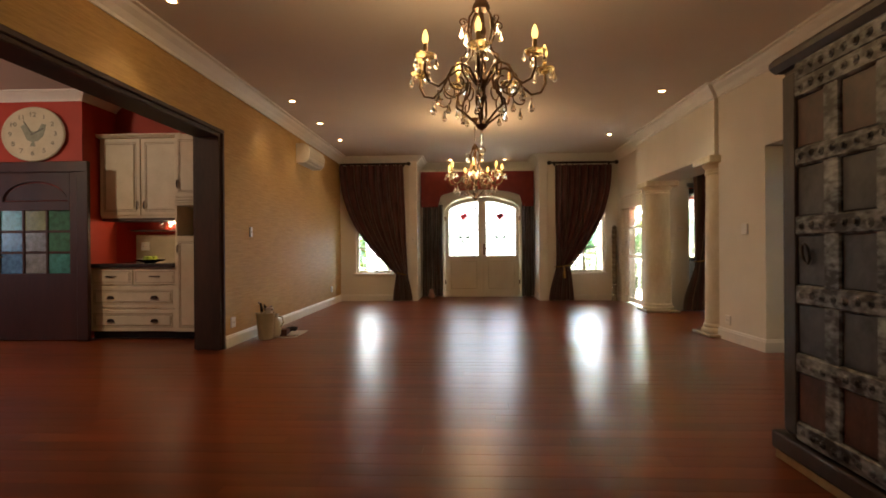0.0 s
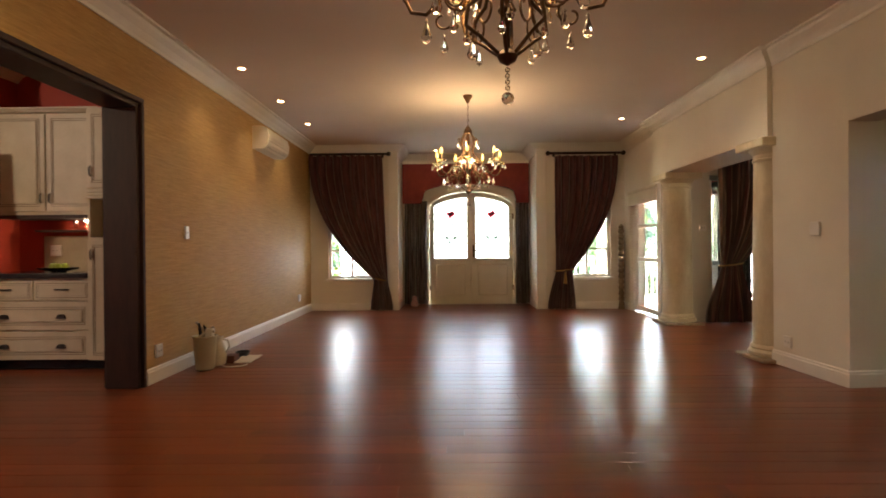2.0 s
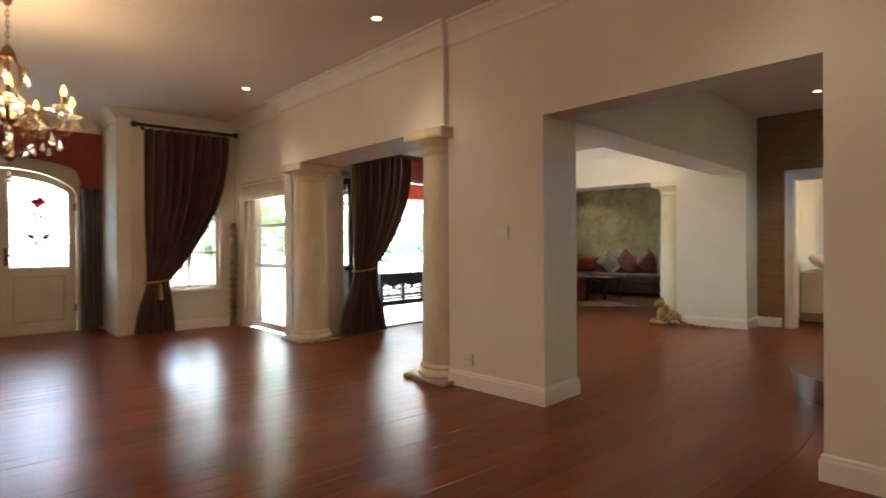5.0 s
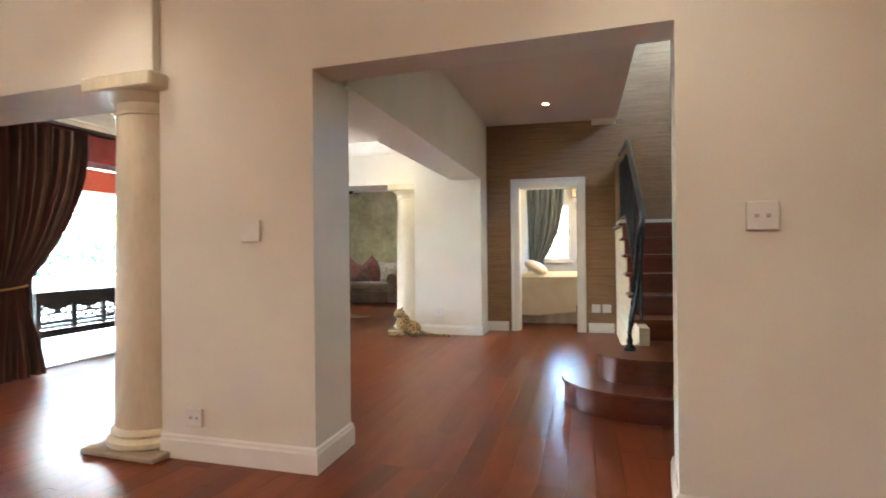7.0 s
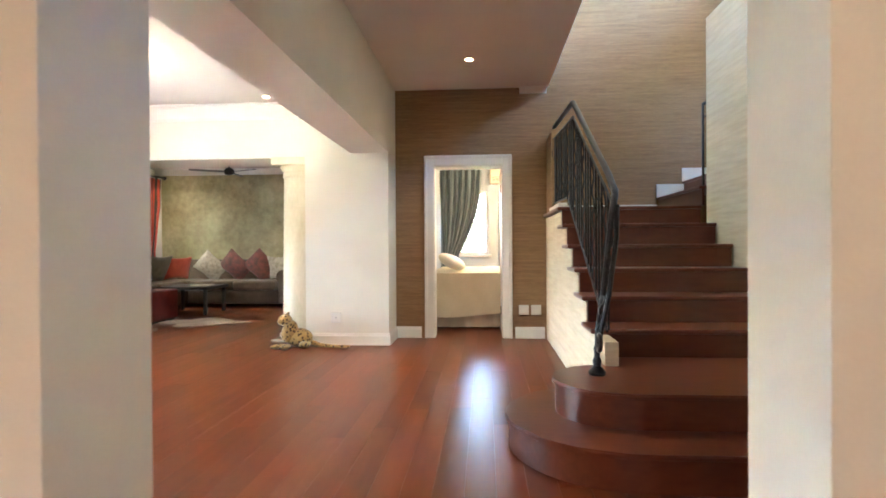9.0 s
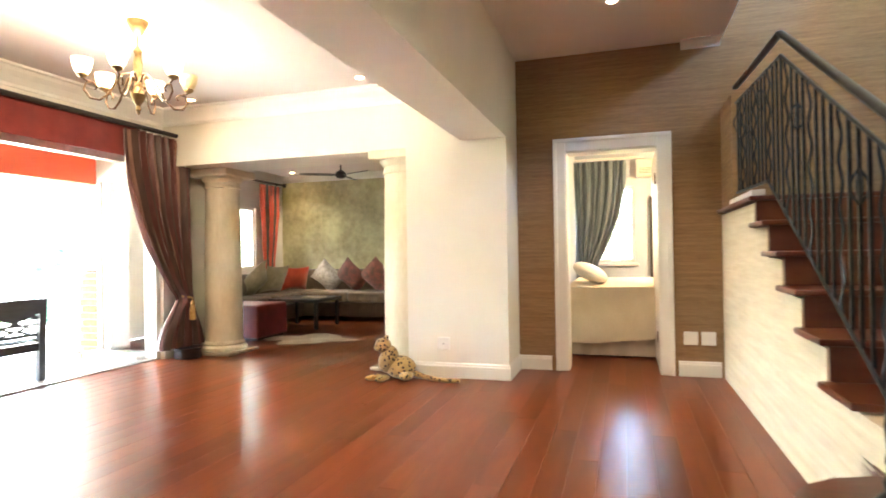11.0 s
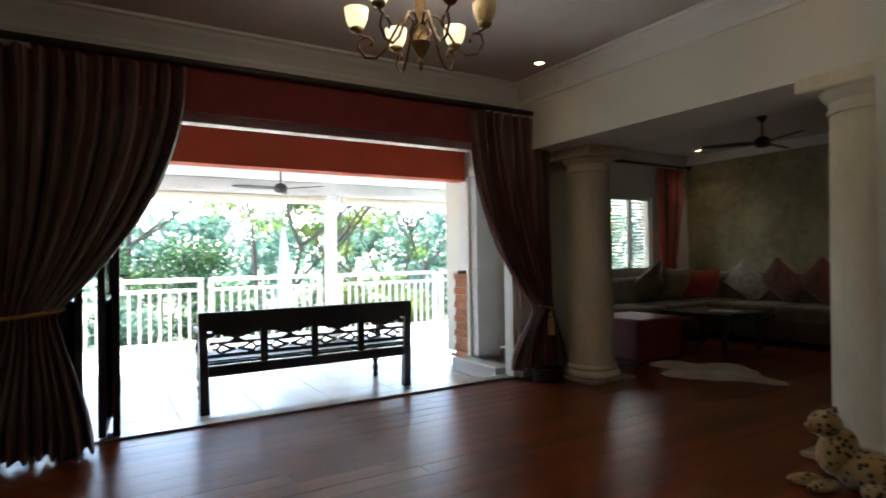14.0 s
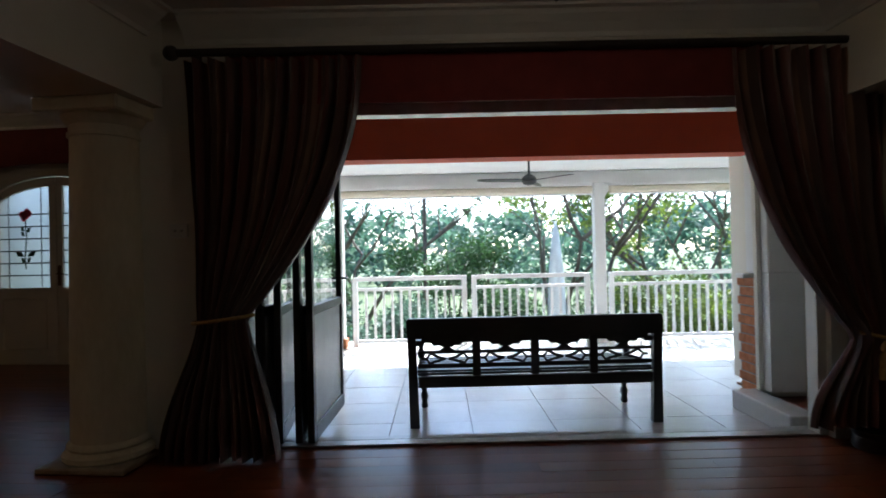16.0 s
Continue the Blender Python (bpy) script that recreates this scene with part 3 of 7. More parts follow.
def curtain(name, y, top, tie, hem, z_top, z_tie, z_hem, folds, mats, label, depth=0.055, power=(1.0, 2.2), belt=None, category="curtain", axis="x", side=1, seed=1):
    """A gathered curtain tied back: top, tie and hem are (from, to) along the wall; power shapes each edge's fall."""
    rnd = random.Random(seed)
    cur = empty(name, (top[0], y, 0) if axis == "x" else (y, top[0], 0), label, category)
    n, rows = folds * 8, 44
    wob = [rnd.uniform(0.6, 1.35) for _ in range(folds * 2 + 3)]
    ph = [rnd.uniform(-0.5, 0.5) for _ in range(folds * 2 + 3)]
    grid = []
    for r in range(rows + 1):
        f = r / rows
        z = z_top + (z_hem - z_top) * f
        if z > z_tie:
            s = (z_top - z) / (z_top - z_tie)
            a = top[0] + (tie[0] - top[0]) * s ** power[0]
            b = top[1] + (tie[1] - top[1]) * s ** power[1]
            amp = depth * (0.55 + 0.45 * (1 - s) + 0.25 * math.sin(3 * s))
        else:
            s = smoothstep((z_tie - z) / (z_tie - z_hem)) ** 0.75
            a = tie[0] + (hem[0] - tie[0]) * s
            b = tie[1] + (hem[1] - tie[1]) * s
            amp = depth * (0.55 + 0.7 * s)
        row = []
        for i in range(n + 1):
            u = i / n
            k = int(u * folds * 2)
            w = math.sin(u * folds * 2 * math.pi + ph[k // 2] * 0.7 + 0.5 * math.sin(4 * f + k)) * amp * wob[k]
            w += 0.012 * noise.noise(Vector((u * 9, f * 7, seed)))
            x = a + (b - a) * u + 0.008 * noise.noise(Vector((u * 14, f * 6, seed + 9)))
            zz = z + (0.02 * noise.noise(Vector((u * 6, seed, 2))) if r == rows else 0)
            row.append((x - top[0], w, zz) if axis == "x" else (w, x - top[0], zz))
        grid.append(row)
    bm = BM()
    sheet(bm, grid, 0.004)
    drop = part("drape", bm, mats[0], cur, "", True)
    if len(mats) > 1:
        for m in mats[1:]:
            drop.data.materials.append(m)
        seq = [0, 1, 0, 2, 1, 0, 2, 0, 1, 1, 0, 2]
        a0, w0 = top[0], top[1] - top[0]
        for p in drop.data.polygons:
            q = p.index % (n * rows) if p.index < 2 * n * rows else 0
            p.material_index = seq[(q % n) // 2 % len(seq)] % len(mats)
    if belt:
        bm = BM()
        t0, t1 = tie[0] - top[0] - 0.03, tie[1] - top[0] + 0.03
        lp = []
        for i in range(25):
            ang = 2 * math.pi * i / 24
            px = (t0 + t1) / 2 + (t1 - t0) / 2 * math.cos(ang)
            py = depth * 1.5 * math.sin(ang)
            lp.append((px, py, z_tie + 0.02 * math.cos(ang)) if axis == "x" else (py, px, z_tie + 0.02 * math.cos(ang)))
        tube(bm, lp, 0.012, 6)
        part("tieback", bm, ROPE, cur, "twisted gold tieback rope", True)
        if belt == "tassel":
            bm = BM()
            mx = (t0 + t1) / 2
            o = (mx, side * depth * 1.9, 0) if axis == "x" else (side * depth * 1.9, mx, 0)
            lathe(bm, [(0.004, z_tie - 0.02), (0.02, z_tie - 0.05), (0.024, z_tie - 0.07), (0.015, z_tie - 0.085), (0.028, z_tie - 0.11), (0.034, z_tie - 0.24)], o, 12)
            part("tassel", bm, ROPE, cur, "gold silk tassel", True)
    return cur


def pole(name, x0, x1, y, z, r=0.022, label="dark turned wooden curtain pole with ball finials", finials=(True, True)):
    p = empty(name, (x0, y, z), label, "curtain pole")
    bm = BM()
    tube(bm, [(0, 0, 0), (x1 - x0, 0, 0)], r, 12)
    part("rod", bm, POLEWOOD, p, "", True)
    for on, x in zip(finials, (0, x1 - x0)):
        if on:
            bm = BM()
            bmesh.ops.create_uvsphere(bm, u_segments=16, v_segments=10, radius=r * 1.9, matrix=Matrix.Translation((x, 0, 0)))
            part("finial", bm, POLEWOOD, p, "", True)
    for x in (0.12, x1 - x0 - 0.12):
        bm = BM()
        box(bm, x - 0.012, x + 0.012, 0.0, 0.10, -0.012, 0.012, 0.003)
        box(bm, x - 0.02, x + 0.02, 0.09, 0.105, -0.05, 0.03, 0.003)
        part("bracket", bm, POLEWOOD, p)
    return p


def window(name, x0, x1, y0, y1, z0, z1, bars_h=(), sill=True, label="white painted casement window"):
    """A glazed window in a wall that runs along x."""
    w = tagged(empty(name, ((x0 + x1) / 2, y0, z0), label, "window"), "", "", "", "structure")
    cx, d = (x0 + x1) / 2, y1 - y0
    hw, h = (x1 - x0) / 2, z1 - z0
    bm = BM()
    box(bm, -hw, -hw + 0.05, 0.05, 0.11, 0, h, 0.005)
    box(bm, hw - 0.05, hw, 0.05, 0.11, 0, h, 0.005)
    box(bm, -hw + 0.05, hw - 0.05, 0.05, 0.11, 0, 0.05, 0.005)
    box(bm, -hw + 0.05, hw - 0.05, 0.05, 0.11, h - 0.05, h, 0.005)
    part("window_frame", bm, WHITE, w)
    edges = [0.05] + list(bars_h) + [h - 0.05]
    for b in bars_h:
        bm = BM()
        box(bm, -hw + 0.05, hw - 0.05, 0.06, 0.10, b - 0.018, b + 0.018, 0.004)
        part("glazing_bar", bm, WHITE, w)
    bm = BM()
    box(bm, -0.02, 0.02, 0.055, 0.105, 0.05, h - 0.05, 0.004)
    part("mullion", bm, WHITE, w)
    for a, b in zip(edges, edges[1:]):
        bm = BM()
        box(bm, -hw + 0.05, hw - 0.05, 0.078, 0.082, a, b)
        pane = part("pane", bm, CLEAR, w)
        pane.visible_shadow = False
    if sill:
        bm = BM()
        box(bm, -hw - 0.05, hw + 0.05, -0.045, 0.05, -0.045, 0, 0.008)
        part("window_sill", bm, WHITE, w)
    return w


window("window_1", -0.33, 0.50, 13.02, 13.27, 0.57, 2.02, (0.50, 0.97))
window("window_2", 3.90, 4.73, 13.02, 13.27, 0.57, 2.02, (0.50, 0.97))

curtain("curtain", 12.90, (0.66, -0.64), (0.74, 0.50), (0.84, 0.44), 2.76, 0.56, 0.015, 9, [PURPLE], "aubergine patterned curtain tied back beside the window", 0.05, (1.0, 2.3), "rope", seed=3)
curtain("curtain", 12.90, (3.72, 4.84), (3.73, 4.02), (3.58, 4.08), 2.72, 0.70, 0.015, 9, [PURPLE], "aubergine patterned curtain tied back beside the window", 0.05, (1.0, 2.2), "tassel", side=-1, seed=5)
pole("curtain_pole", -0.62, 0.78, 12.90, 2.785, finials=(False, True))
pole("curtain_pole", 3.60, 4.93, 12.90, 2.765)


# ---- entrance doors ----
DOORPAINT = surf("cream_gloss_door_paint", (0.62, 0.57, 0.45), (0.69, 0.64, 0.52), 3, 0.4, 0.06, fine=70)
LEAD = surf("grey_lead_came", (0.05, 0.05, 0.05), (0.11, 0.11, 0.11), 30, 0.5, 0.1, metal=0.4)
ROSERED = glass("red_stained_glass", (0.40, 0.004, 0.008), 0.5)
LEAFGREEN = surf("dark_green_painted_glass", (0.01, 0.03, 0.01), (0.02, 0.05, 0.02), 30, 0.4, 0.0)


def arch_z(x, hw=0.88, spring=1.90, rise=0.36):
    return spring + rise * math.sqrt(max(0.0, 1 - (x / hw) ** 2)) if abs(x) < hw else spring


def front_door():
    d = empty("entrance_door", (2.28, 14.03, 0), "cream arched double door with leaded rose panes", "door")
    tagged(d, "", "", "", "structure")
    d.name = "door_1"
    bm = BM()
    prism(bm, [(-0.90, 0), (-0.83, 0), (-0.83, 1.86)] + [(-0.83 * math.cos(math.pi * i / 20), 1.86 + 0.35 * math.sin(math.pi * i / 20)) for i in range(1, 20)] + [(0.83, 1.86), (0.83, 0), (0.90, 0), (0.90, 1.90)]
          + [(0.90 * math.cos(math.pi * i / 20), 1.90 + 0.39 * math.sin(math.pi * i / 20)) for i in range(1, 20)] + [(-0.90, 1.90)], "y", -0.05, 0.10)
    part("door_frame", bm, DOORPAINT, d)
    for sgn in (-1, 1):
        leaf = BM()
        xi, xo = 0.004, 0.825
        gx0, gx1, gz0 = 0.085, 0.735, 0.90
        def top(x, inset):
            return 1.855 - inset + (0.345) * math.sqrt(max(0.0, 1 - (x / 0.83) ** 2))
        n = 14
        xs = [gx0 + (gx1 - gx0) * i / n for i in range(n + 1)]
        box(leaf, sgn * xi, sgn * xo, -0.02, 0.025, 0.012, gz0)
        prism(leaf, [(sgn * xi, gz0), (sgn * gx0, gz0), (sgn * gx0, top(gx0, 0)), (sgn * xi, top(xi, 0))], "y", -0.02, 0.025)
        prism(leaf, [(sgn * gx1, gz0), (sgn * xo, gz0), (sgn * xo, top(xo, 0)), (sgn * (gx1 + xo) / 2, top((gx1 + xo) / 2, 0)), (sgn * gx1, top(gx1, 0))], "y", -0.02, 0.025)
        for a, b in zip(xs, xs[1:]):
            prism(leaf, [(sgn * a, top(a, 0.10)), (sgn * b, top(b, 0.10)), (sgn * b, top(b, 0)), (sgn * a, top(a, 0))], "y", -0.02, 0.025)
        lf = part("door_leaf", leaf, DOORPAINT, d)
        bm = BM()
        box(bm, sgn * 0.07, sgn * 0.75, -0.034, -0.02, 0.845, 0.895, 0.005)
        part("rail_mould", bm, DOORPAINT, lf)
        bm = BM()
        run(bm, [(0, 0), (0.022, 0), (0.011, 0.012)], [(0.12, 0.16, 0), (0.70, 0.16, 0), (0.70, 0.78, 0), (0.12, 0.78, 0)], True)
        bmesh.ops.transform(bm, matrix=Matrix(((sgn, 0, 0, 0), (0, 0, -1, -0.02), (0, 1, 0, 0), (0, 0, 0, 1))), verts=bm.verts)
        part("panel_mould", bm, DOORPAINT, lf)
        bm = BM()
        prism(bm, [(sgn * x, gz0) for x in (gx0, gx1)] + [(sgn * x, top(x, 0.10)) for x in xs[::-1]], "y", 0.0, 0.006)
        pn = part("pane", bm, FROST, lf, "obscured leaded glass pane")
        pn.visible_shadow = False
        for k in range(1, 7):
            zz = gz0 + 0.145 * k
            bm = BM()
            box(bm, sgn * gx0, sgn * gx1, -0.004, 0.0, zz - 0.008, zz + 0.008)
            part("came", bm, LEAD, lf)
        for x in (0.20, 0.62):
            bm = BM()
            box(bm, sgn * x - 0.005, sgn * x + 0.005, -0.004, 0.0, gz0, top(x, 0.10))
            part("came", bm, LEAD, lf)
        cx = sgn * 0.40
        bm = BM()
        for dx, dz, r in ((0, 0, 0.052), (0.045, 0.018, 0.038), (-0.045, 0.012, 0.038), (0.018, 0.045, 0.036), (-0.022, -0.040, 0.034)):
            lathe(bm, [(r, -0.006), (r, 0)], (cx + dx, dz, 0), 12)
        bmesh.ops.transform(bm, matrix=Matrix(((1, 0, 0, 0), (0, 0, 1, -0.003), (0, 1, 0, 1.76), (0, 0, 0, 1))), verts=bm.verts)
        part("rose", bm, ROSERED, lf, "red stained-glass rose")
        bm = BM()
        tube(bm, [(cx, -0.006, 1.70), (cx + 0.012, -0.006, 1.5), (cx - 0.01, -0.006, 1.25), (cx, -0.006, 1.12)], 0.007, 6)
        for dx, zz, s in ((-0.05, 1.60, -1), (0.05, 1.585, 1), (-0.045, 1.54, -1), (0.10, 1.30, 1), (-0.10, 1.30, -1), (0.05, 1.23, 1), (-0.05, 1.23, -1)):
            prism(bm, [(cx + dx * 0.2, zz - 0.03), (cx + dx, zz - 0.028), (cx + dx * 1.3, zz + 0.03), (cx + dx * 0.55, zz + 0.022)], "y", -0.007, -0.002)
        part("rose_stem", bm, LEAFGREEN, lf, "dark green glass stem and leaves")
        for zz in (0.32, 1.72):
            bm = BM()
            box(bm, sgn * 0.80, sgn * 0.83, -0.028, -0.02, zz - 0.05, zz + 0.05, 0.003)
            part("hinge", bm, BRONZE, lf)
        if sgn == 1:
            bm = BM()
            box(bm, 0.02, 0.06, -0.03, -0.02, 0.92, 1.16, 0.004)
            tube(bm, [(0.04, -0.03, 1.06), (0.04, -0.065, 1.06), (0.13, -0.07, 1.055)], 0.009, 8)
            part("door_handle", bm, BRONZE, lf, "bronze lever handle")
    bm = BM()
    box(bm, -0.83, 0.83, -0.06, 0.04, 0.0, 0.010, 0.003)
    part("threshold", bm, DOORPAINT, d)
    bm = BM()
    box(bm, -0.018, 0.018, -0.036, -0.021, 0.014, 2.18, 0.004)
    part("astragal", bm, DOORPAINT, d, "cream strip over the meeting leaves")


front_door()
curtain("side_curtain", 13.90, (0.98, 1.42), (0.98, 1.40), (0.97, 1.41), 2.02, 1.0, 0.02, 5, [GREYSTRIPE, TAUPE, STRIPE_A], "charcoal and taupe striped curtain beside the entrance", 0.04, (1, 1), seed=7)
curtain("side_curtain", 13.90, (3.14, 3.39), (3.15, 3.39), (3.14, 3.40), 2.02, 1.0, 0.02, 4, [GREYSTRIPE, TAUPE, STRIPE_A], "charcoal and taupe striped curtain beside the entrance", 0.035, (1, 1), seed=8)
pel = empty("pelmet", (2.17, 13.86, 2.0), "deep red cloth pelmet above the entrance", "pelmet")
bm = BM()
prism(bm, [(-1.23, -0.03), (-0.86, -0.03), (-0.80, 0.18)] + [(0.07 - 0.87 * math.cos(math.pi * i / 16), 0.18 + 0.16 * math.sin(math.pi * i / 16)) for i in range(1, 16)] + [(0.94, 0.18), (0.99, -0.03), (1.23, -0.03), (1.23, 0.74), (-1.23, 0.74)], "y", 0, 0.03)
part("cloth", bm, REDFELT, pel)
bm = BM()
box(bm, -1.235, 1.235, -0.012, 0.19, 0.74, 0.765, 0.004)
part("board", bm, WHITE, pel)


# ---- glazed side door ----
sd = tagged(empty("door_2", (5.10, 12.095, 0), "white half-glazed side door standing in its frame", "door"), "", "", "", "structure")
bm = BM()
box(bm, -0.06, 0.06, -0.645, -0.585, 0, 2.02, 0.005)
box(bm, -0.06, 0.06, 0.585, 0.645, 0, 2.02, 0.005)
box(bm, -0.06, 0.06, -0.585, 0.585, 1.95, 2.02, 0.005)
part("door_frame", bm, WHITE, sd)
bm = BM()
box(bm, -0.15, -0.115, -0.68, 0.68, 2.0, 2.05, 0.008)
box(bm, -0.13, -0.115, -0.68, 0.68, 1.80, 2.0, 0.004)
part("roller_blind", bm, ACPLASTIC, sd, "cream rolled blind above the door")
for a, b in ((-0.58, 0.58),):
    bm = BM()
    for y0, y1 in ((a, a + 0.06), (b - 0.06, b)):
        box(bm, -0.02, 0.02, y0, y1, 0.02, 1.94, 0.004)
    for z0, z1 in ((0.02, 0.10), (0.86, 0.92), (1.42, 1.46), (1.88, 1.94)):
        box(bm, -0.02, 0.02, a + 0.06, b - 0.06, z0, z1, 0.004)
    lf = part("door_leaf", bm, WHITE, sd)
    for z0, z1 in ((0.10, 0.86), (0.92, 1.42), (1.46, 1.88)):
        bm = BM()
        box(bm, -0.003, 0.003, a + 0.06, b - 0.06, z0, z1)
        pn = part("pane", bm, CLEAR, lf)
        pn.visible_shadow = False

# carved totem in the corner
TOTEM = surf("weathered_carved_wood", (0.10, 0.075, 0.045), (0.30, 0.24, 0.15), 9, 0.8, 0.5, stretch=(1, 1, 0.5), fine=60)
tt = empty("carved_totem", (4.88, 12.90, 0), "tall weathered carved wooden totem in the corner", "ornament")
bm = BM()
prof = [(0.06, 0.0), (0.06, 0.04)]
for i in range(14):
    z = 0.05 + i * 0.1
    prof += [(0.045, z), (0.058, z + 0.025), (0.05, z + 0.06), (0.038, z + 0.085)]
lathe(bm, prof + [(0.05, 1.46), (0.02, 1.5)], seg=10)
part("shaft", bm, TOTEM, tt)

# ---- chandeliers with candles ----
def drop_mesh(h, r):
    bm = BM()
    lathe(bm, [(0.0015, 0), (r * 0.35, -h * 0.12), (r * 0.2, -h * 0.2), (r * 0.55, -h * 0.45), (r, -h * 0.75), (r * 0.6, -h * 0.95), (0.001, -h)], seg=8)
    me = bpy.data.meshes.new("crystal_drop")
    bmesh.ops.recalc_face_normals(bm, faces=bm.faces)
    bm.to_mesh(me)
    bm.free()
    me.materials.append(CRYSTAL)
    return me


def mesh_of(name, bm, mat, smooth=True):
    me = bpy.data.meshes.new(name)
    bmesh.ops.recalc_face_normals(bm, faces=bm.faces)
    bm.to_mesh(me)
    bm.free()
    if smooth:
        for p in me.polygons:
            p.use_smooth = True
    me.materials.append(mat)
    return me


def curl(cx, cz, r0, r1, a0, a1, n=14):
    return [(cx + (r0 + (r1 - r0) * i / n) * math.cos(a0 + (a1 - a0) * i / n), 0, cz + (r0 + (r1 - r0) * i / n) * math.sin(a0 + (a1 - a0) * i / n)) for i in range(n + 1)]


def chandelier(place, ceiling, arms, label, unlit=()):
    """A bronze cage chandelier; place is the middle of its arms, about 0.86 m across."""
    c = empty("chandelier", place, label, "chandelier", "candle chandeliers")
    H = ceiling - place[2]
    bm = BM()
    lathe(bm, [(0.012, H - 0.09), (0.02, H - 0.085), (0.035, H - 0.05), (0.055, H - 0.02), (0.06, H)], seg=20)
    part("canopy", bm, BRONZE, c, "", True)
    bm = BM()
    n = max(2, int((H - 0.09 - 0.50) / 0.035))
    for i in range(n):
        z = 0.50 + (H - 0.59) * (i + 0.5) / n
        lp = [(0.011 * math.cos(a), 0, z + 0.024 * math.sin(a)) for a in [2 * math.pi * k / 10 for k in range(11)]]
        if i % 2:
            lp = [(0, x, zz) for x, _, zz in lp]
        tube(bm, lp, 0.003, 5)
    part("chain", bm, BRONZE, c, "", True)
    bm = BM()
    lathe(bm, [(0.01, 0.52), (0.03, 0.50), (0.05, 0.46), (0.055, 0.44), (0.05, 0.43), (0.02, 0.425)], seg=16)
    part("crown", bm, BRONZE, c, "", True)
    bm = BM()
    lathe(bm, [(0.012, -0.16), (0.02, -0.12), (0.035, -0.10), (0.02, -0.07), (0.03, -0.03), (0.045, 0.0), (0.03, 0.03), (0.014, 0.06), (0.010, 0.44)], seg=14)
    part("stem", bm, BRONZE, c, "", True)
    bm = BM()
    lathe(bm, [(0.006, -0.30), (0.03, -0.285), (0.04, -0.265), (0.03, -0.25), (0.012, -0.24), (0.01, -0.16)], seg=14)
    part("boss", bm, BRONZE, c, "", True)
    bm = BM()
    tube(bm, [(0.03, 0, 0.45), (0.075, 0, 0.38), (0.085, 0, 0.30), (0.06, 0, 0.22), (0.085, 0, 0.16), (0.13, 0, 0.13), (0.12, 0, 0.05), (0.085, 0, 0.0), (0.10, 0, -0.06), (0.15, 0, -0.10), (0.16, 0, -0.17), (0.11, 0, -0.20), (0.06, 0, -0.24), (0.02, 0, -0.27)], 0.0075, 6)
    bar = mesh_of("cage_bar", bm, BRONZE)
    bm = BM()
    tube(bm, curl(0.115, 0.345, 0.028, 0.008, math.pi, -1.5 * math.pi), 0.005, 5)
    scroll_a = mesh_of("scroll", bm, BRONZE)
    bm = BM()
    arm_pts = [(0.03, 0, -0.02), (0.09, 0, 0.07), (0.15, 0, 0.085), (0.21, 0, 0.05), (0.255, 0, -0.03), (0.31, 0, -0.075), (0.37, 0, -0.06), (0.40, 0, 0.0), (0.395, 0, 0.05)]
    tube(bm, arm_pts, 0.008, 7)
    tube(bm, curl(0.165, -0.02, 0.075, 0.015, 0.3, -1.6 * math.pi, 20), 0.006, 5)
    tube(bm, curl(0.245, -0.10, 0.055, 0.012, 2.4, 2.4 + 1.7 * math.pi, 16), 0.005, 5)
    arm_me = mesh_of("arm", bm, BRONZE)
    bm = BM()
    lathe(bm, [(0.01, 0.05), (0.02, 0.055), (0.05, 0.068), (0.066, 0.088), (0.062, 0.09), (0.03, 0.078), (0.008, 0.075)], (0.395, 0, 0), 14)
    dish_me = mesh_of("drip_dish", bm, AMBER)
    bm = BM()
    lathe(bm, [(0.016, 0.075), (0.014, 0.085), (0.013, 0.15), (0.010, 0.155)], (0.395, 0, 0), 10)
    candle_me = mesh_of("candle_tube", bm, GOLDB)
    bm = BM()
    lathe(bm, [(0.008, 0.152), (0.016, 0.165), (0.019, 0.185), (0.014, 0.21), (0.005, 0.232), (0.001, 0.238)], (0.395, 0, 0), 10)
    bulb_me = mesh_of("candle_bulb", bm, BULB)
    small, mid, big = drop_mesh(0.045, 0.011), drop_mesh(0.07, 0.016), drop_mesh(0.095, 0.022)
    for k in range(6):
        m = Matrix.Rotation(2 * math.pi * (k + 0.3) / 6, 4, "Z")
        again("cage_bar", bar, c, m)
        again("scroll", scroll_a, c, m)
        again("crystal_drop", mid, c, m @ Matrix.Translation((0.125, 0, 0.315)))
        again("crystal_drop", big, c, m @ Matrix.Translation((0.10, 0, 0.11)))
        again("crystal_drop", mid, c, m @ Matrix.Translation((0.155, 0, -0.17)))
    for k in range(arms):
        m = Matrix.Rotation(2 * math.pi * (k + 0.18) / arms, 4, "Z")
        a = again("arm", arm_me, c, m)
        again("drip_dish", dish_me, a, Matrix.Identity(4), "ribbed amber glass drip dish")
        again("candle_tube", candle_me, a, Matrix.Identity(4))
        if k not in unlit:
            again("candle_bulb", bulb_me, a, Matrix.Identity(4), "lit flame-shaped bulb")
        for q in range(5):
            r = Matrix.Translation((0.395, 0, 0)) @ Matrix.Rotation(2 * math.pi * q / 5, 4, "Z") @ Matrix.Translation((0.062, 0, 0.075))
            again("crystal_drop", small if q % 2 else mid, a, r)
        again("crystal_drop", big, a, Matrix.Translation((0.31, 0, -0.09)))
        again("crystal_drop", mid, a, Matrix.Translation((0.24, 0, -0.16)))
    bm = BM()
    bmesh.ops.create_icosphere(bm, subdivisions=2, radius=0.024, matrix=Matrix.Translation((0, 0, -0.42)))
    part("crystal_ball", bm, CRYSTAL, c, "faceted crystal ball")
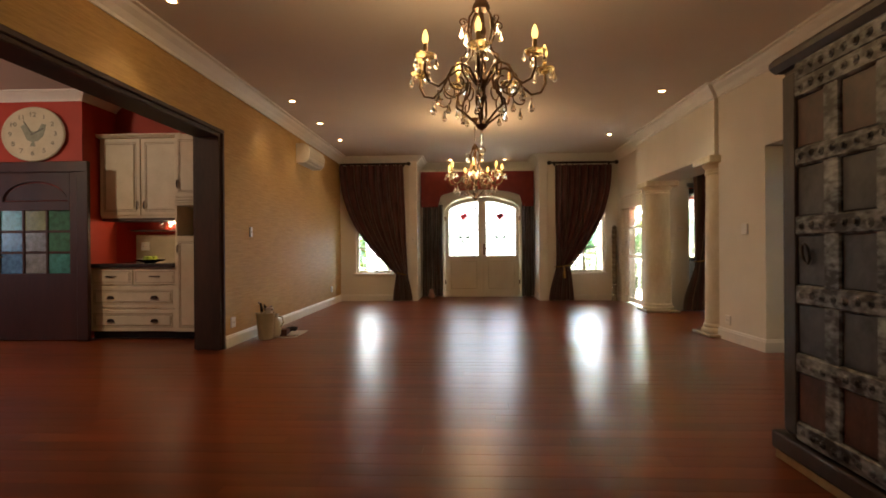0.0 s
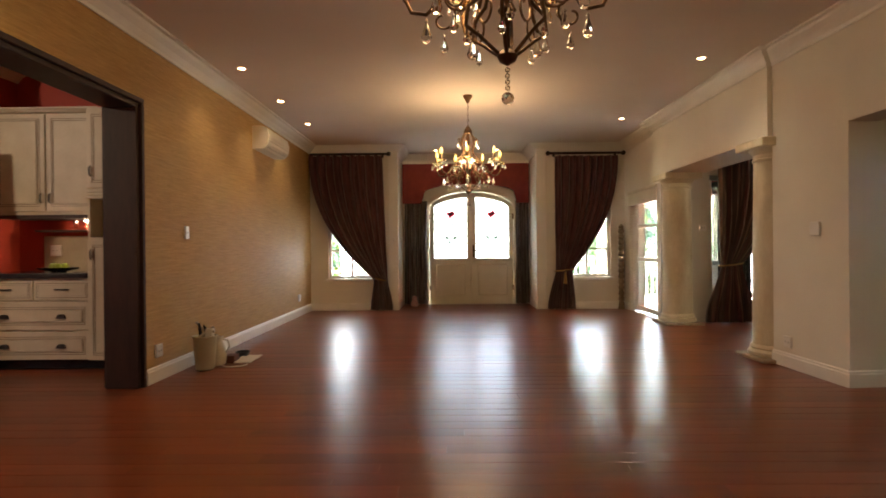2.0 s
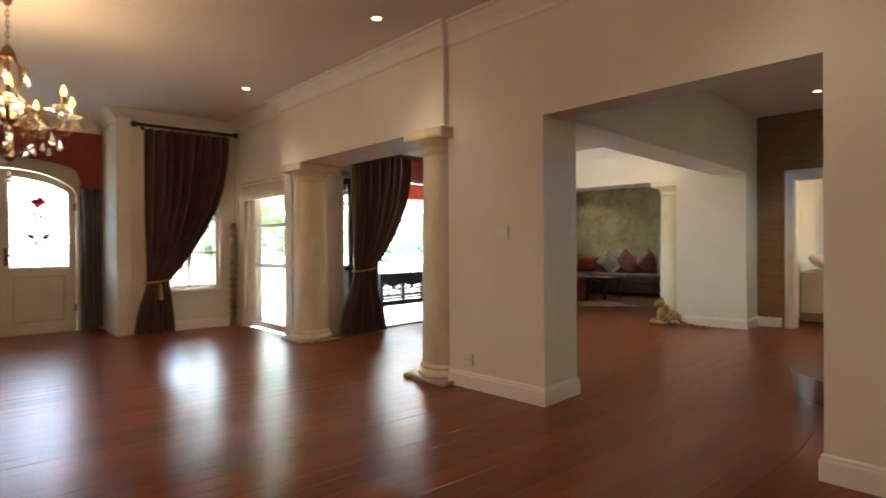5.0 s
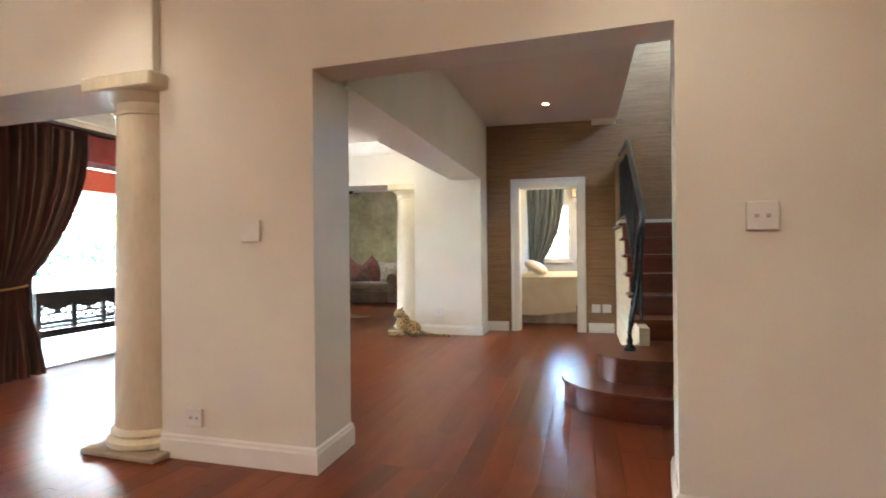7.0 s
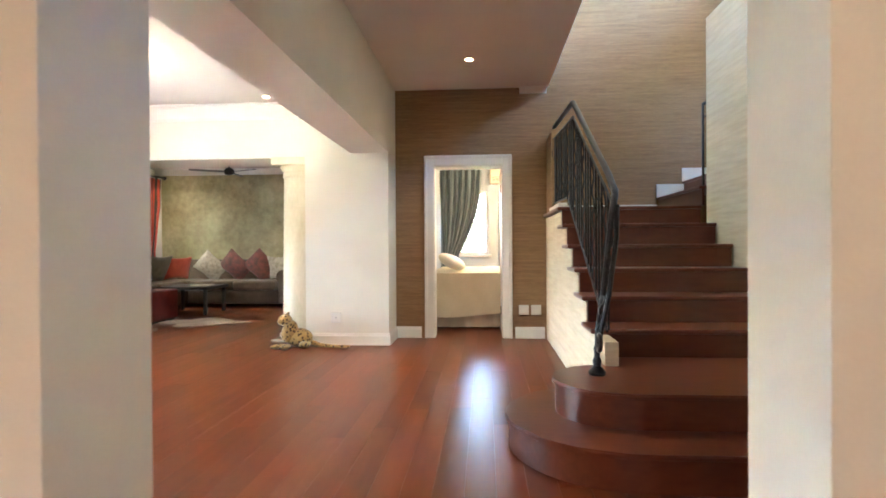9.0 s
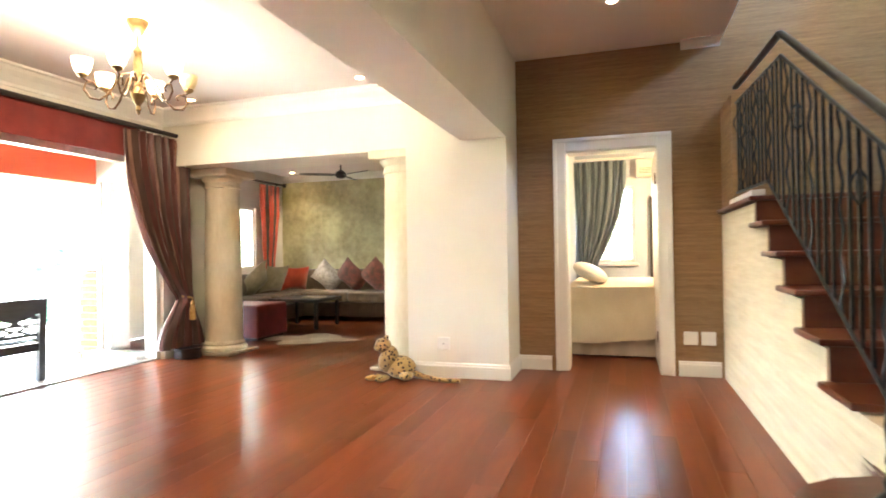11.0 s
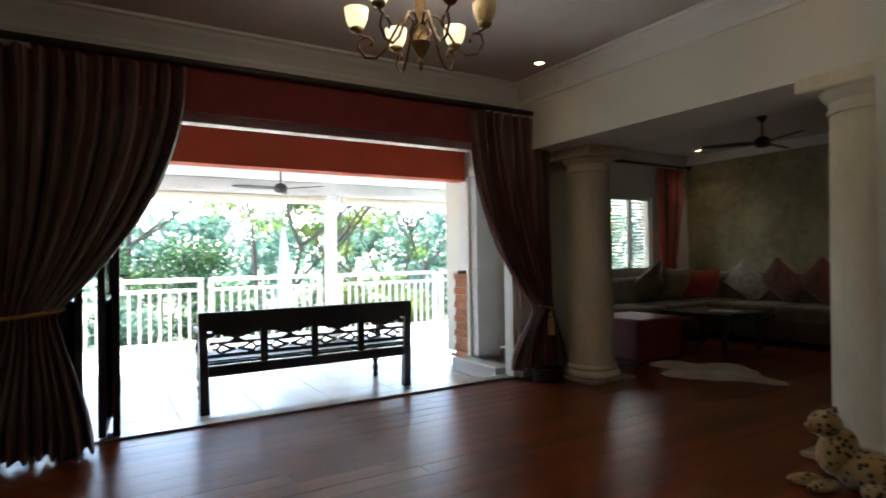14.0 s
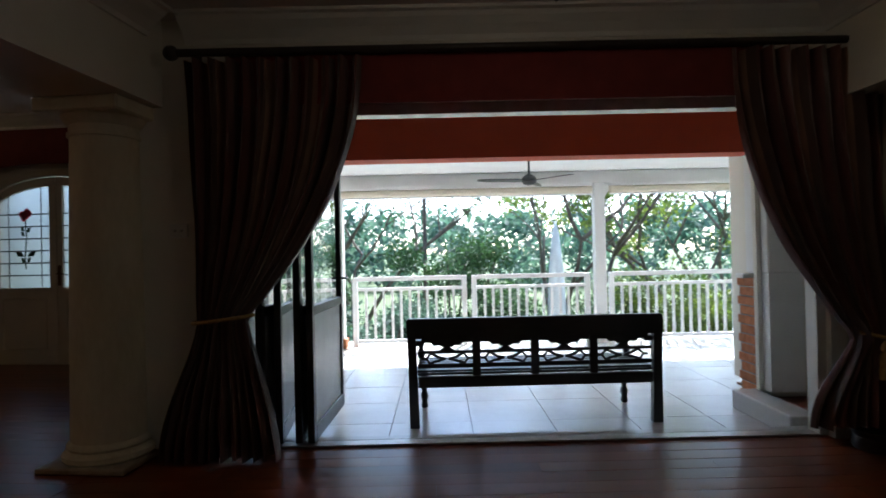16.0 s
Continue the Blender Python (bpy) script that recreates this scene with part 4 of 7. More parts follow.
    for i in range(4):
        bm = BM()
        bmesh.ops.create_icosphere(bm, subdivisions=1, radius=0.011, matrix=Matrix.Translation((0, 0, -0.315 - i * 0.022)))
        part("crystal_bead", bm, CRYSTAL, c)
    return c


chandelier((2.07, 4.86, 2.08), ZC, 7, "bronze cage chandelier with lit candle bulbs and crystal drops", unlit=(1,))
ch2 = chandelier((2.085, 9.68, 2.06), ZC, 7, "bronze cage chandelier with lit candle bulbs and crystal drops")


# ---- downlights ----
def downlight(place, power=9):
    d = empty("downlight", place, "small round recessed ceiling downlight, lit", "downlight", "recessed downlights")
    bm = BM()
    lathe(bm, [(0.030, -0.002), (0.036, -0.006), (0.043, -0.006), (0.045, 0.0)], seg=20, cap=False)
    part("trim_ring", bm, WHITE, d, "", True)
    bm = BM()
    lathe(bm, [(0.001, -0.003), (0.031, -0.003)], seg=20)
    part("lamp", bm, LAMPGLOW, d, "glowing halogen lamp")
    if power:
        spot("downlight_beam", (place[0], place[1], place[2] - 0.02), power, (1.0, 0.82, 0.58))


for x, y in ((-0.24, 8.54), (-0.23, 9.85), (-0.22, 11.15), (4.33, 8.40), (4.335, 11.02), (-0.24, 5.6), (4.32, 5.6)):
    downlight((x, y, ZC), 0.4)
FRAME = WING
for x, y in ((7.34, 6.35), (9.12, 6.35)):
    downlight((x, y, ZH), 0.8)
for x, y in ((9.43, 8.51), (9.5, 10.4)):
    downlight((x, y, ZD), 0.15)
for x, y in ((14.0, 12.1), (13.9, 9.4)):
    downlight((x, y, ZL), 0.6)
FRAME = MAIN
for x, y in ((1.6, 13.55), (2.75, 13.55)):
    downlight((x, y, ZC), 0)


# ---- wall plates ----
# Keys are darker than the plates: the shade round them is in this grey.
KEYSHADE = surf("shade_grey_key_plastic", (0.40, 0.39, 0.37), (0.50, 0.49, 0.46), 20, 0.35, 0.02)


def plate(name, place, facing, w, h, keys, label, category="switch"):
    """A switch or socket; facing is the turn that sends -y to the plate's front."""
    p = empty(name, place, label, category, rz=facing)
    bm = BM()
    box(bm, -w / 2, w / 2, -0.018, 0, -h / 2, h / 2, 0.006, 2)
    part("plate", bm, PLASTIC, p)
    for x in keys:
        bm = BM()
        box(bm, x - 0.009, x + 0.009, -0.022, -0.015, -0.008, 0.008, 0.003)
        part("key", bm, KEYSHADE, p, "rocker key with shade in its grey")


plate("light_switch", (-0.648, 8.16, 1.28), 90, 0.075, 0.12, (0,), "white light switch on gold wallpaper")
plate("wall_socket", (-0.648, 7.62, 0.26), 90, 0.11, 0.11, (-0.02, 0.02), "white plastic wall socket plate", "socket")
plate("wall_socket", (-0.648, 12.2, 0.30), 90, 0.11, 0.11, (-0.02, 0.02), "white plastic wall socket plate", "socket")
plate("light_switch", (4.953, 5.22, 1.262), -90, 0.115, 0.115, (-0.02, 0.02), "white double light switch on cream wall")
plate("blank_plate", (4.938, 7.62, 1.25), -87, 0.115, 0.115, (), "white blank wall plate on the pillar", "wall plate")
plate("wall_socket", (4.923, 7.99, 0.235), -87, 0.105, 0.105, (-0.02, 0.02), "white wall socket above the skirting", "socket")
FRAME = WING
plate("wall_socket", (9.653, 7.83, 0.30), -90, 0.11, 0.11, (0,), "white wall socket on the pillar", "socket")
plate("wall_socket", (10.178, 5.62, 0.33), -90, 0.115, 0.115, (), "white wall socket beside the stairs", "socket")
plate("wall_socket", (10.178, 5.76, 0.33), -90, 0.115, 0.115, (), "white wall socket beside the stairs", "socket")
plate("light_switch", (5.79, 11.058, 1.37), 0, 0.115, 0.09, (-0.02, 0.02), "white double light switch on cream wall")
FRAME = MAIN
plate("light_switch", (0.848, 12.984, 1.25), 0, 0.07, 0.11, (0,), "white light switch on the pilaster")

# ---- air conditioner ----
ac = empty("air_conditioner", (-0.65, 10.48, 2.40), "ivory wall-mounted split air conditioner", "air conditioner")
bm = BM()
prism(bm, [(0.0, 0.0), (0.14, 0.0), (0.20, 0.06), (0.215, 0.16), (0.19, 0.26), (0.12, 0.29), (0.0, 0.29)], "y", -0.46, 0.46)
part("housing", bm, ACPLASTIC, ac)
for z in (0.02, 0.035):
    bm = BM()
    box(bm, 0.145, 0.195, -0.40, 0.40, z, z + 0.006, 0.002)
    part("louvre", bm, ACPLASTIC, ac)
bm = BM()
box(bm, 0.208, 0.219, -0.44, 0.44, 0.10, 0.112, 0.002)
part("panel_lip", bm, ACPLASTIC, ac)

# ---- bucket with odds and ends beside the wall ----
BUCKETM = surf("cream_enamel_bucket", (0.42, 0.37, 0.26), (0.52, 0.47, 0.34), 6, 0.5, 0.1)
JARM = surf("pale_beige_glaze", (0.46, 0.40, 0.30), (0.58, 0.52, 0.41), 9, 0.4, 0.1)
bk = empty("bucket", (-0.44, 8.08, 0), "cream bucket filled with odds and ends by the wall", "bucket")
bm = BM()
lathe(bm, [(0.075, 0.0), (0.085, 0.01), (0.105, 0.30), (0.115, 0.305), (0.115, 0.315), (0.10, 0.315), (0.08, 0.02), (0.01, 0.015)], seg=24)
part("pail", bm, BUCKETM, bk, "", True)
bm = BM()
tube(bm, [(-0.03, 0, 0.2), (-0.05, 0.01, 0.36), (-0.065, 0.02, 0.43)], [0.012, 0.016, 0.01], 8)
tube(bm, [(0.02, 0.02, 0.2), (-0.01, 0.03, 0.38), (-0.03, 0.035, 0.41)], [0.01, 0.014, 0.006], 8)
part("brush_handle", bm, BLACKIRON, bk, "dark tool handle", True)
bm = BM()
box(bm, 0.01, 0.08, -0.03, 0.03, 0.28, 0.38, 0.008)
part("carton", bm, PLASTIC, bk)
for x0, y0, x1, y1, z1 in ((-0.08, 0.03, 0.10, -0.02, 0.36), (0.09, 0.05, -0.09, 0.02, 0.44), (-0.09, -0.04, 0.07, 0.03, 0.39)):
    bm = BM()
    tube(bm, [(x0, y0, 0.27), ((x0 + x1) / 2, (y0 + y1) / 2, 0.33), (x1, y1, z1)], [0.009, 0.011, 0.013], 7)
    part("wooden_spoon", bm, JARM, bk, "pale wooden handle", True)
REDDISH = surf("dark_red_card", (0.075, 0.022, 0.014), (0.13, 0.040, 0.026), 14, 0.7, 0.2)
jar = empty("jar", (-0.40, 8.27, 0), "pale beige glazed jar beside the bucket", "jar")
bm = BM()
lathe(bm, [(0.055, 0.0), (0.075, 0.02), (0.082, 0.09), (0.075, 0.17), (0.05, 0.22), (0.046, 0.26), (0.056, 0.275), (0.048, 0.278), (0.03, 0.22)], seg=20)
part("body", bm, JARM, jar, "", True)
bm = BM()
tube(bm, [(0.046, 0, 0.25), (0.10, 0, 0.24), (0.115, 0, 0.18), (0.078, 0, 0.12)], 0.008, 7)
part("handle", bm, JARM, jar, "", True)
bx = empty("small_box", (-0.315, 8.40, 0), "small dark red box on the boards", "box")
bm = BM()
box(bm, -0.05, 0.05, -0.07, 0.07, 0, 0.075, 0.004)
part("carton", bm, REDDISH, bx)
pot = empty("bowl", (-0.30, 8.66, 0), "small black bowl on the boards", "bowl")
bm = BM()
lathe(bm, [(0.035, 0), (0.055, 0.02), (0.075, 0.06), (0.07, 0.062), (0.05, 0.025), (0.01, 0.012)], seg=18)
part("body", bm, BLACKIRON, pot, "", True)
rad = empty("folded_cloth", (-0.20, 8.52, 0), "crumpled white cloth lying on the boards", "cloth")
bm = BM()
sheet(bm, [[(-0.09 + 0.18 * a / 14 + 0.012 * noise.noise(Vector((a * 0.4, b * 0.3, 5))), -0.19 + 0.38 * b / 18, 0.014 + 0.016 * abs(noise.noise(Vector((a * 0.35, b * 0.28, 3))))) for a in range(15)] for b in range(19)], 0.012)
part("cloth", bm, PLASTIC, rad, "", True)
bm = BM()
tube(bm, [(0.05, -0.19, 0.012), (0.09, -0.26, 0.006), (0.04, -0.34, 0.006), (-0.07, -0.37, 0.006), (-0.15, -0.30, 0.008)], 0.005, 6)
part("cord", bm, PLASTIC, rad, "", True)
fg = empty("doorstop_ornament", (1.18, 13.55, 0), "small pink and white cloth doorstop ornament", "ornament")
PINKCLOTH = surf("pink_white_cloth", (0.38, 0.14, 0.12), (0.55, 0.42, 0.36), 24, 0.85, 0.3)
bm = BM()
lathe(bm, [(0.05, 0), (0.075, 0.03), (0.07, 0.08), (0.045, 0.12), (0.05, 0.15), (0.04, 0.19), (0.01, 0.21)], seg=14)
part("body", bm, PINKCLOTH, fg, "", True)


# ---- kitchen ----
CABINET = surf("antique_cream_cabinet_paint", (0.56, 0.50, 0.36), (0.66, 0.60, 0.46), 5, 0.45, 0.08, fine=50)
GLAZELINE = surf("brown_glaze_in_grooves", (0.16, 0.11, 0.06), (0.26, 0.19, 0.11), 20, 0.6, 0.1)
GRANITE = surf("black_granite", (0.008, 0.008, 0.009), (0.05, 0.05, 0.055), 70, 0.15, 0.02, fine=220)
SPLASH = surf("beige_splashback_tile", (0.42, 0.35, 0.24), (0.50, 0.43, 0.31), 6, 0.35, 0.08)
PEWTER = surf("dark_pewter", (0.035, 0.03, 0.026), (0.09, 0.08, 0.07), 30, 0.4, 0.2, metal=0.7)


def front(parent, name, x0, x1, y, z0, z1, pull):
    """A framed cabinet door or drawer front facing -y, with glazed grooves and a pull."""
    w, h = x1 - x0, z1 - z0
    bm = BM()
    box(bm, x0 + 0.003, x1 - 0.003, y - 0.02, y, z0 + 0.003, z1 - 0.003, 0.003)
    f = part(name, bm, CABINET, parent)
    k = 0.05 if min(w, h) > 0.2 else 0.025
    for inset, out in ((k, 0.0025), (k + 0.018, 0.0035)):
        bm = BM()
        run(bm, [(0, 0), (0.005, 0), (0.005, out), (0, out)], [(x0 + inset, z0 + inset, 0), (x1 - inset, z0 + inset, 0), (x1 - inset, z1 - inset, 0), (x0 + inset, z1 - inset, 0)], True)
        bmesh.ops.transform(bm, matrix=Matrix(((1, 0, 0, 0), (0, 0, -1, y - 0.02), (0, 1, 0, 0), (0, 0, 0, 1))), verts=bm.verts)
        part("groove", bm, GLAZELINE, f, "brown glazed groove line")
    bm = BM()
    box(bm, x0 + k + 0.03, x1 - k - 0.03, y - 0.026, y - 0.02, z0 + k + 0.03, z1 - k - 0.03, 0.004) if min(w, h) > 0.2 else box(bm, x0 + k + 0.02, x1 - k - 0.02, y - 0.024, y - 0.02, z0 + k + 0.018, z1 - k - 0.018, 0.002)
    part("panel", bm, CABINET, f)
    for kind, px, pz in pull:
        bm = BM()
        if kind == "cup":
            prism(bm, [(px - 0.045, pz - 0.018), (px + 0.045, pz - 0.018), (px + 0.036, pz + 0.008), (px + 0.018, pz + 0.022), (px - 0.018, pz + 0.022), (px - 0.036, pz + 0.008)], "y", y - 0.046, y - 0.02)
        elif kind == "bar":
            tube(bm, [(px - 0.07, y - 0.022, pz), (px - 0.05, y - 0.045, pz), (px + 0.05, y - 0.045, pz), (px + 0.07, y - 0.022, pz)], [0.004, 0.007, 0.007, 0.004], 8)
            lathe(bm, [(0.012, -0.006), (0.012, 0.006)], (px, y - 0.045, pz), 8)
        else:
            tube(bm, [(px, y - 0.022, pz - 0.05), (px, y - 0.042, pz - 0.03), (px, y - 0.042, pz + 0.03), (px, y - 0.022, pz + 0.05)], [0.004, 0.008, 0.008, 0.004], 8)
        part("handle", bm, PEWTER, f, "dark pewter pull")
    return f


base = empty("drawer_cabinet", (-2.07, 8.38, 0), "antique cream kitchen drawer unit under the counter", "cabinet")
bm = BM()
box(bm, -0.54, 0.54, -0.26, 0.28, 0.09, 0.86)
part("carcass", bm, CABINET, base)
bm = BM()
box(bm, -0.54, 0.54, -0.20, 0.28, 0.0, 0.09)
part("plinth", bm, BLACKIRON, base, "dark recessed plinth")
front(base, "drawer", -0.54, -0.005, -0.26, 0.65, 0.84, [("bar", -0.27, 0.755)])
front(base, "drawer", 0.005, 0.54, -0.26, 0.65, 0.84, [("bar", 0.27, 0.755)])
front(base, "drawer", -0.54, 0.54, -0.26, 0.37, 0.64, [("cup", -0.27, 0.50), ("cup", 0.27, 0.50)])
front(base, "drawer", -0.54, 0.54, -0.26, 0.09, 0.36, [("cup", -0.27, 0.22), ("cup", 0.27, 0.22)])
ct = empty("countertop", (-2.07, 8.38, 0.86), "polished black granite countertop", "countertop")
bm = BM()
box(bm, -0.56, 0.54, -0.31, 0.28, 0.0, 0.05, 0.008, 2)
part("slab", bm, GRANITE, ct)

tall = empty("tall_cabinet", (-1.26, 8.36, 0), "antique cream tall kitchen cabinet with open niche", "cabinet")
bm = BM()
box(bm, -0.27, 0.27, -0.28, 0.30, 0.09, 1.24)
box(bm, -0.27, -0.25, -0.28, 0.30, 1.24, 1.60)
box(bm, 0.25, 0.27, -0.28, 0.30, 1.24, 1.60)
box(bm, -0.25, 0.25, 0.20, 0.30, 1.24, 1.60)
box(bm, -0.27, 0.27, -0.28, 0.30, 1.60, 2.46)
part("carcass", bm, CABINET, tall)
bm = BM()
box(bm, -0.27, 0.27, -0.20, 0.28, 0.0, 0.09)
part("plinth", bm, BLACKIRON, tall, "dark recessed plinth")
front(tall, "door", -0.27, 0.27, -0.28, 0.09, 1.22, [("drop", -0.23, 1.08)])
front(tall, "door", -0.27, 0.27, -0.28, 1.70, 2.44, [("drop", -0.23, 1.86)])
for i in range(3):
    bm = BM()
    box(bm, -0.275, 0.275, -0.305 + 0.005 * i, -0.28, 1.60 + 0.03 * i, 1.625 + 0.03 * i, 0.004)
    part("moulding", bm, CABINET, tall)
boat = empty("model_boat", (-1.27, 8.28, 1.24), "small model sailing boat in the niche", "model boat")
bm = BM()
prism(bm, [(-0.10, 0.05), (-0.07, 0.012), (0.07, 0.012), (0.11, 0.055)], "y", -0.025, 0.025)
part("hull", bm, DARKWOOD, boat)
bm = BM()
prism(bm, [(-0.09, 0.08), (-0.01, 0.07), (-0.01, 0.29)], "y", -0.003, 0.003)
prism(bm, [(0.01, 0.07), (0.10, 0.08), (0.01, 0.25)], "y", -0.003, 0.003)
part("sails", bm, WHITE, boat)
bm = BM()
tube(bm, [(0, 0, 0.05), (0, 0, 0.31)], 0.004, 6)
box(bm, -0.06, 0.06, -0.03, 0.03, 0, 0.012)
part("mast", bm, DARKWOOD, boat)

upper = empty("wall_cabinet", (-2.11, 8.48, 1.47), "antique cream double-door wall cabinet", "cabinet")
bm = BM()
box(bm, -0.48, 0.57, -0.18, 0.18, 0.0, 1.0)
part("carcass", bm, CABINET, upper)
bm = BM()
run(bm, [(0, 0), (0.03, 0.01), (0.04, 0.03), (0.055, 0.04), (0.055, 0.055), (0, 0.055)], [(-0.48, 0.18, 0.985), (-0.48, -0.18, 0.985), (0.57, -0.18, 0.985)][::-1])
part("crown", bm, CABINET, upper)
front(upper, "door", -0.48, 0.035, -0.18, 0.03, 0.985, [("drop", 0.0, 0.16)])
front(upper, "door", 0.045, 0.57, -0.18, 0.03, 0.985, [("drop", 0.085, 0.16)])
bm = BM()
box(bm, -0.47, 0.56, -0.17, 0.17, -0.035, 0.0)
part("light_pelmet", bm, DARKWOOD, upper)
sp = empty("splashback", (-2.0, 8.655, 0.91), "beige tiled splashback above the counter", "splashback")
bm = BM()
box(bm, -0.35, 0.47, -0.01, 0, 0, 0.36)
part("tile_sheet", bm, SPLASH, sp)
shf = empty("spice_shelf", (-1.90, 8.58, 1.31), "narrow wooden shelf under the wall cabinet", "shelf")
bm = BM()
box(bm, -0.45, 0.36, -0.07, 0.07, 0, 0.02, 0.003)
part("board", bm, DARKWOOD, shf)
for x in (-0.06, 0.07):
    s = empty("salt_shaker", (-1.90 + x, 8.56, 1.33), "small steel and glass shaker on the shelf", "shaker", "shakers on the shelf")
    bm = BM()
    lathe(bm, [(0.024, 0), (0.026, 0.005), (0.022, 0.065), (0.024, 0.067)], seg=14)
    part("jar", bm, CRYSTAL, s, "", True)
    bm = BM()
    lathe(bm, [(0.025, 0.066), (0.025, 0.09), (0.015, 0.098)], seg=14)
    part("lid", bm, CHROME, s, "", True)
bowl = empty("fruit_dish", (-1.98, 8.32, 0.91), "shallow glass dish of green apples on the counter", "dish")
bm = BM()
lathe(bm, [(0.06, 0), (0.07, 0.008), (0.17, 0.03), (0.18, 0.045), (0.17, 0.042), (0.07, 0.02), (0.005, 0.016)], seg=24)
part("plate", bm, CRYSTAL, bowl, "", True)
APPLE = surf("green_apple_skin", (0.20, 0.30, 0.03), (0.38, 0.45, 0.06), 12, 0.35, 0.05)
for x, y in ((-0.05, 0.0), (0.04, 0.03), (0.02, -0.05)):
    a = empty("apple", (-1.98 + x, 8.32 + y, 0.93), "shiny green apple in the dish", "apple", "apples in the dish")
    bm = BM()
    lathe(bm, [(0.008, 0.008), (0.02, 0.0), (0.034, 0.015), (0.038, 0.035), (0.03, 0.06), (0.012, 0.066), (0.003, 0.058)], seg=14)
    part("flesh", bm, APPLE, a, "", True)
    bm = BM()
    tube(bm, [(0, 0, 0.058), (0.004, 0, 0.078)], 0.002, 5)
    part("stalk", bm, DARKWOOD, a)
plate("wall_socket", (-2.22, 8.642, 1.12), 0, 0.11, 0.11, (-0.02, 0.02), "white wall socket on the splashback", "socket")
strip = empty("cabinet_strip_light", (-1.72, 8.52, 1.425), "small lit strip light under the wall cabinet", "strip light")
bm = BM()
box(bm, -0.12, 0.12, -0.02, 0.02, -0.012, 0.0, 0.003)
part("diffuser", bm, glow("lit_strip", (1.0, 0.86, 0.62), 0.5), strip, "glowing diffuser")
point("strip_light", (-1.72, 8.5, 1.39), 0.25, (1.0, 0.78, 0.5), 0.03)
# Fill light added to brighten the kitchen; no fitting hangs here.
point("kitchen_fill", (-3.6, 5.2, 2.75), 2.5, (1.0, 0.8, 0.58), 0.12)

# stained-glass kitchen door
REDDOOR = surf("red_brown_door_stain", (0.022, 0.006, 0.005), (0.055, 0.015, 0.010), 4, 0.45, 0.2, stretch=(1, 1, 0.2), fine=40)
kd = tagged(empty("door_3", (-3.17, 7.99, 0), "dark stained timber door with coloured glass panes", "door"), "", "", "", "structure")
bm = BM()
box(bm, -0.66, -0.52, -0.06, 0.0, 0, 2.10, 0.008)
box(bm, 0.52, 0.66, -0.06, 0.0, 0, 2.10, 0.008)
box(bm, -0.66, 0.66, -0.065, 0.0, 2.0, 2.13, 0.008)
part("door_frame", bm, REDDOOR, kd)
bm = BM()
box(bm, -0.52, 0.52, -0.045, 0.0, 0.01, 0.80, 0.004)
box(bm, -0.52, -0.43, -0.045, 0.0, 0.80, 2.0, 0.004)
box(bm, 0.43, 0.52, -0.045, 0.0, 0.80, 2.0, 0.004)
box(bm, -0.43, 0.43, -0.045, 0.0, 1.55, 1.66, 0.004)
prism(bm, [(-0.43, 1.66), (-0.40, 1.66)] + [(-0.40 * math.cos(math.pi * i / 12), 1.66 + 0.24 * math.sin(math.pi * i / 12)) for i in range(1, 12)] + [(0.40, 1.66), (0.43, 1.66), (0.43, 2.0), (-0.43, 2.0)], "y", -0.045, 0.0)
lf = part("door_leaf", bm, REDDOOR, kd)
for v in (-0.145, 0.145):
    bm = BM()
    box(bm, v - 0.014, v + 0.014, -0.043, -0.004, 0.80, 1.55, 0.003)
    part("glazing_bar", bm, REDDOOR, lf)
for v in (1.05, 1.30):
    bm = BM()
    box(bm, -0.43, 0.43, -0.042, -0.006, v - 0.014, v + 0.014, 0.003)
    part("glazing_bar", bm, REDDOOR, lf)
bm = BM()
prism(bm, [(-0.38, 1.67)] + [(-0.38 * math.cos(math.pi * i / 12), 1.67 + 0.21 * math.sin(math.pi * i / 12)) for i in range(1, 12)] + [(0.38, 1.67)], "y", -0.02, -0.012)
part("fan_panel", bm, REDDOOR, lf)
COLS = {"blue": (0.10, 0.28, 0.55), "teal": (0.08, 0.34, 0.34), "olive": (0.28, 0.32, 0.16), "green": (0.07, 0.24, 0.16), "grey": (0.30, 0.33, 0.36)}
PANES = {k: surf(k + "_cathedral_glass", tuple(v * 0.45 for v in c), c, 18, 0.12, 0.6, fine=60) for k, c in COLS.items()}
for r, row in enumerate((("teal", "olive", "green"), ("blue", "grey", "green"), ("blue", "grey", "teal"))):
    for q, k in enumerate(row):
        bm = BM()
        x = -0.43 + 0.29 * q
        zz = 1.30 - 0.25 * r
        box(bm, x, x + 0.28, -0.026, -0.02, zz, zz + 0.25)
        part("pane", bm, PANES[k], lf, k + " textured glass pane")
# Blue area lamp added in front of the solid west wall, which has no window.
area("kitchen_blue_fill", (-6.3, 5.0, 1.6), (-3.2, 7.5, 1.1), 0.9, 1.0, 0.4, (0.6, 0.76, 1.0))
bm = BM()
tube(bm, [(-0.48, -0.05, 1.0), (-0.48, -0.09, 1.0), (-0.36, -0.095, 1.0)], 0.009, 8)
part("door_handle", bm, BRONZE, lf)

# rooster wall clock
CLOCKFACE = surf("aged_cream_clock_face", (0.50, 0.45, 0.33), (0.64, 0.59, 0.46), 5, 0.6, 0.1)
CLOCKINK = surf("faded_grey_ink", (0.10, 0.10, 0.09), (0.16, 0.16, 0.14), 20, 0.7, 0.0)
ck = empty("wall_clock", (-3.19, 7.975, 2.46), "large oval cream wall clock with a painted bird", "clock")
ck.scale = (1.12, 1.0, 0.92)
bm = BM()
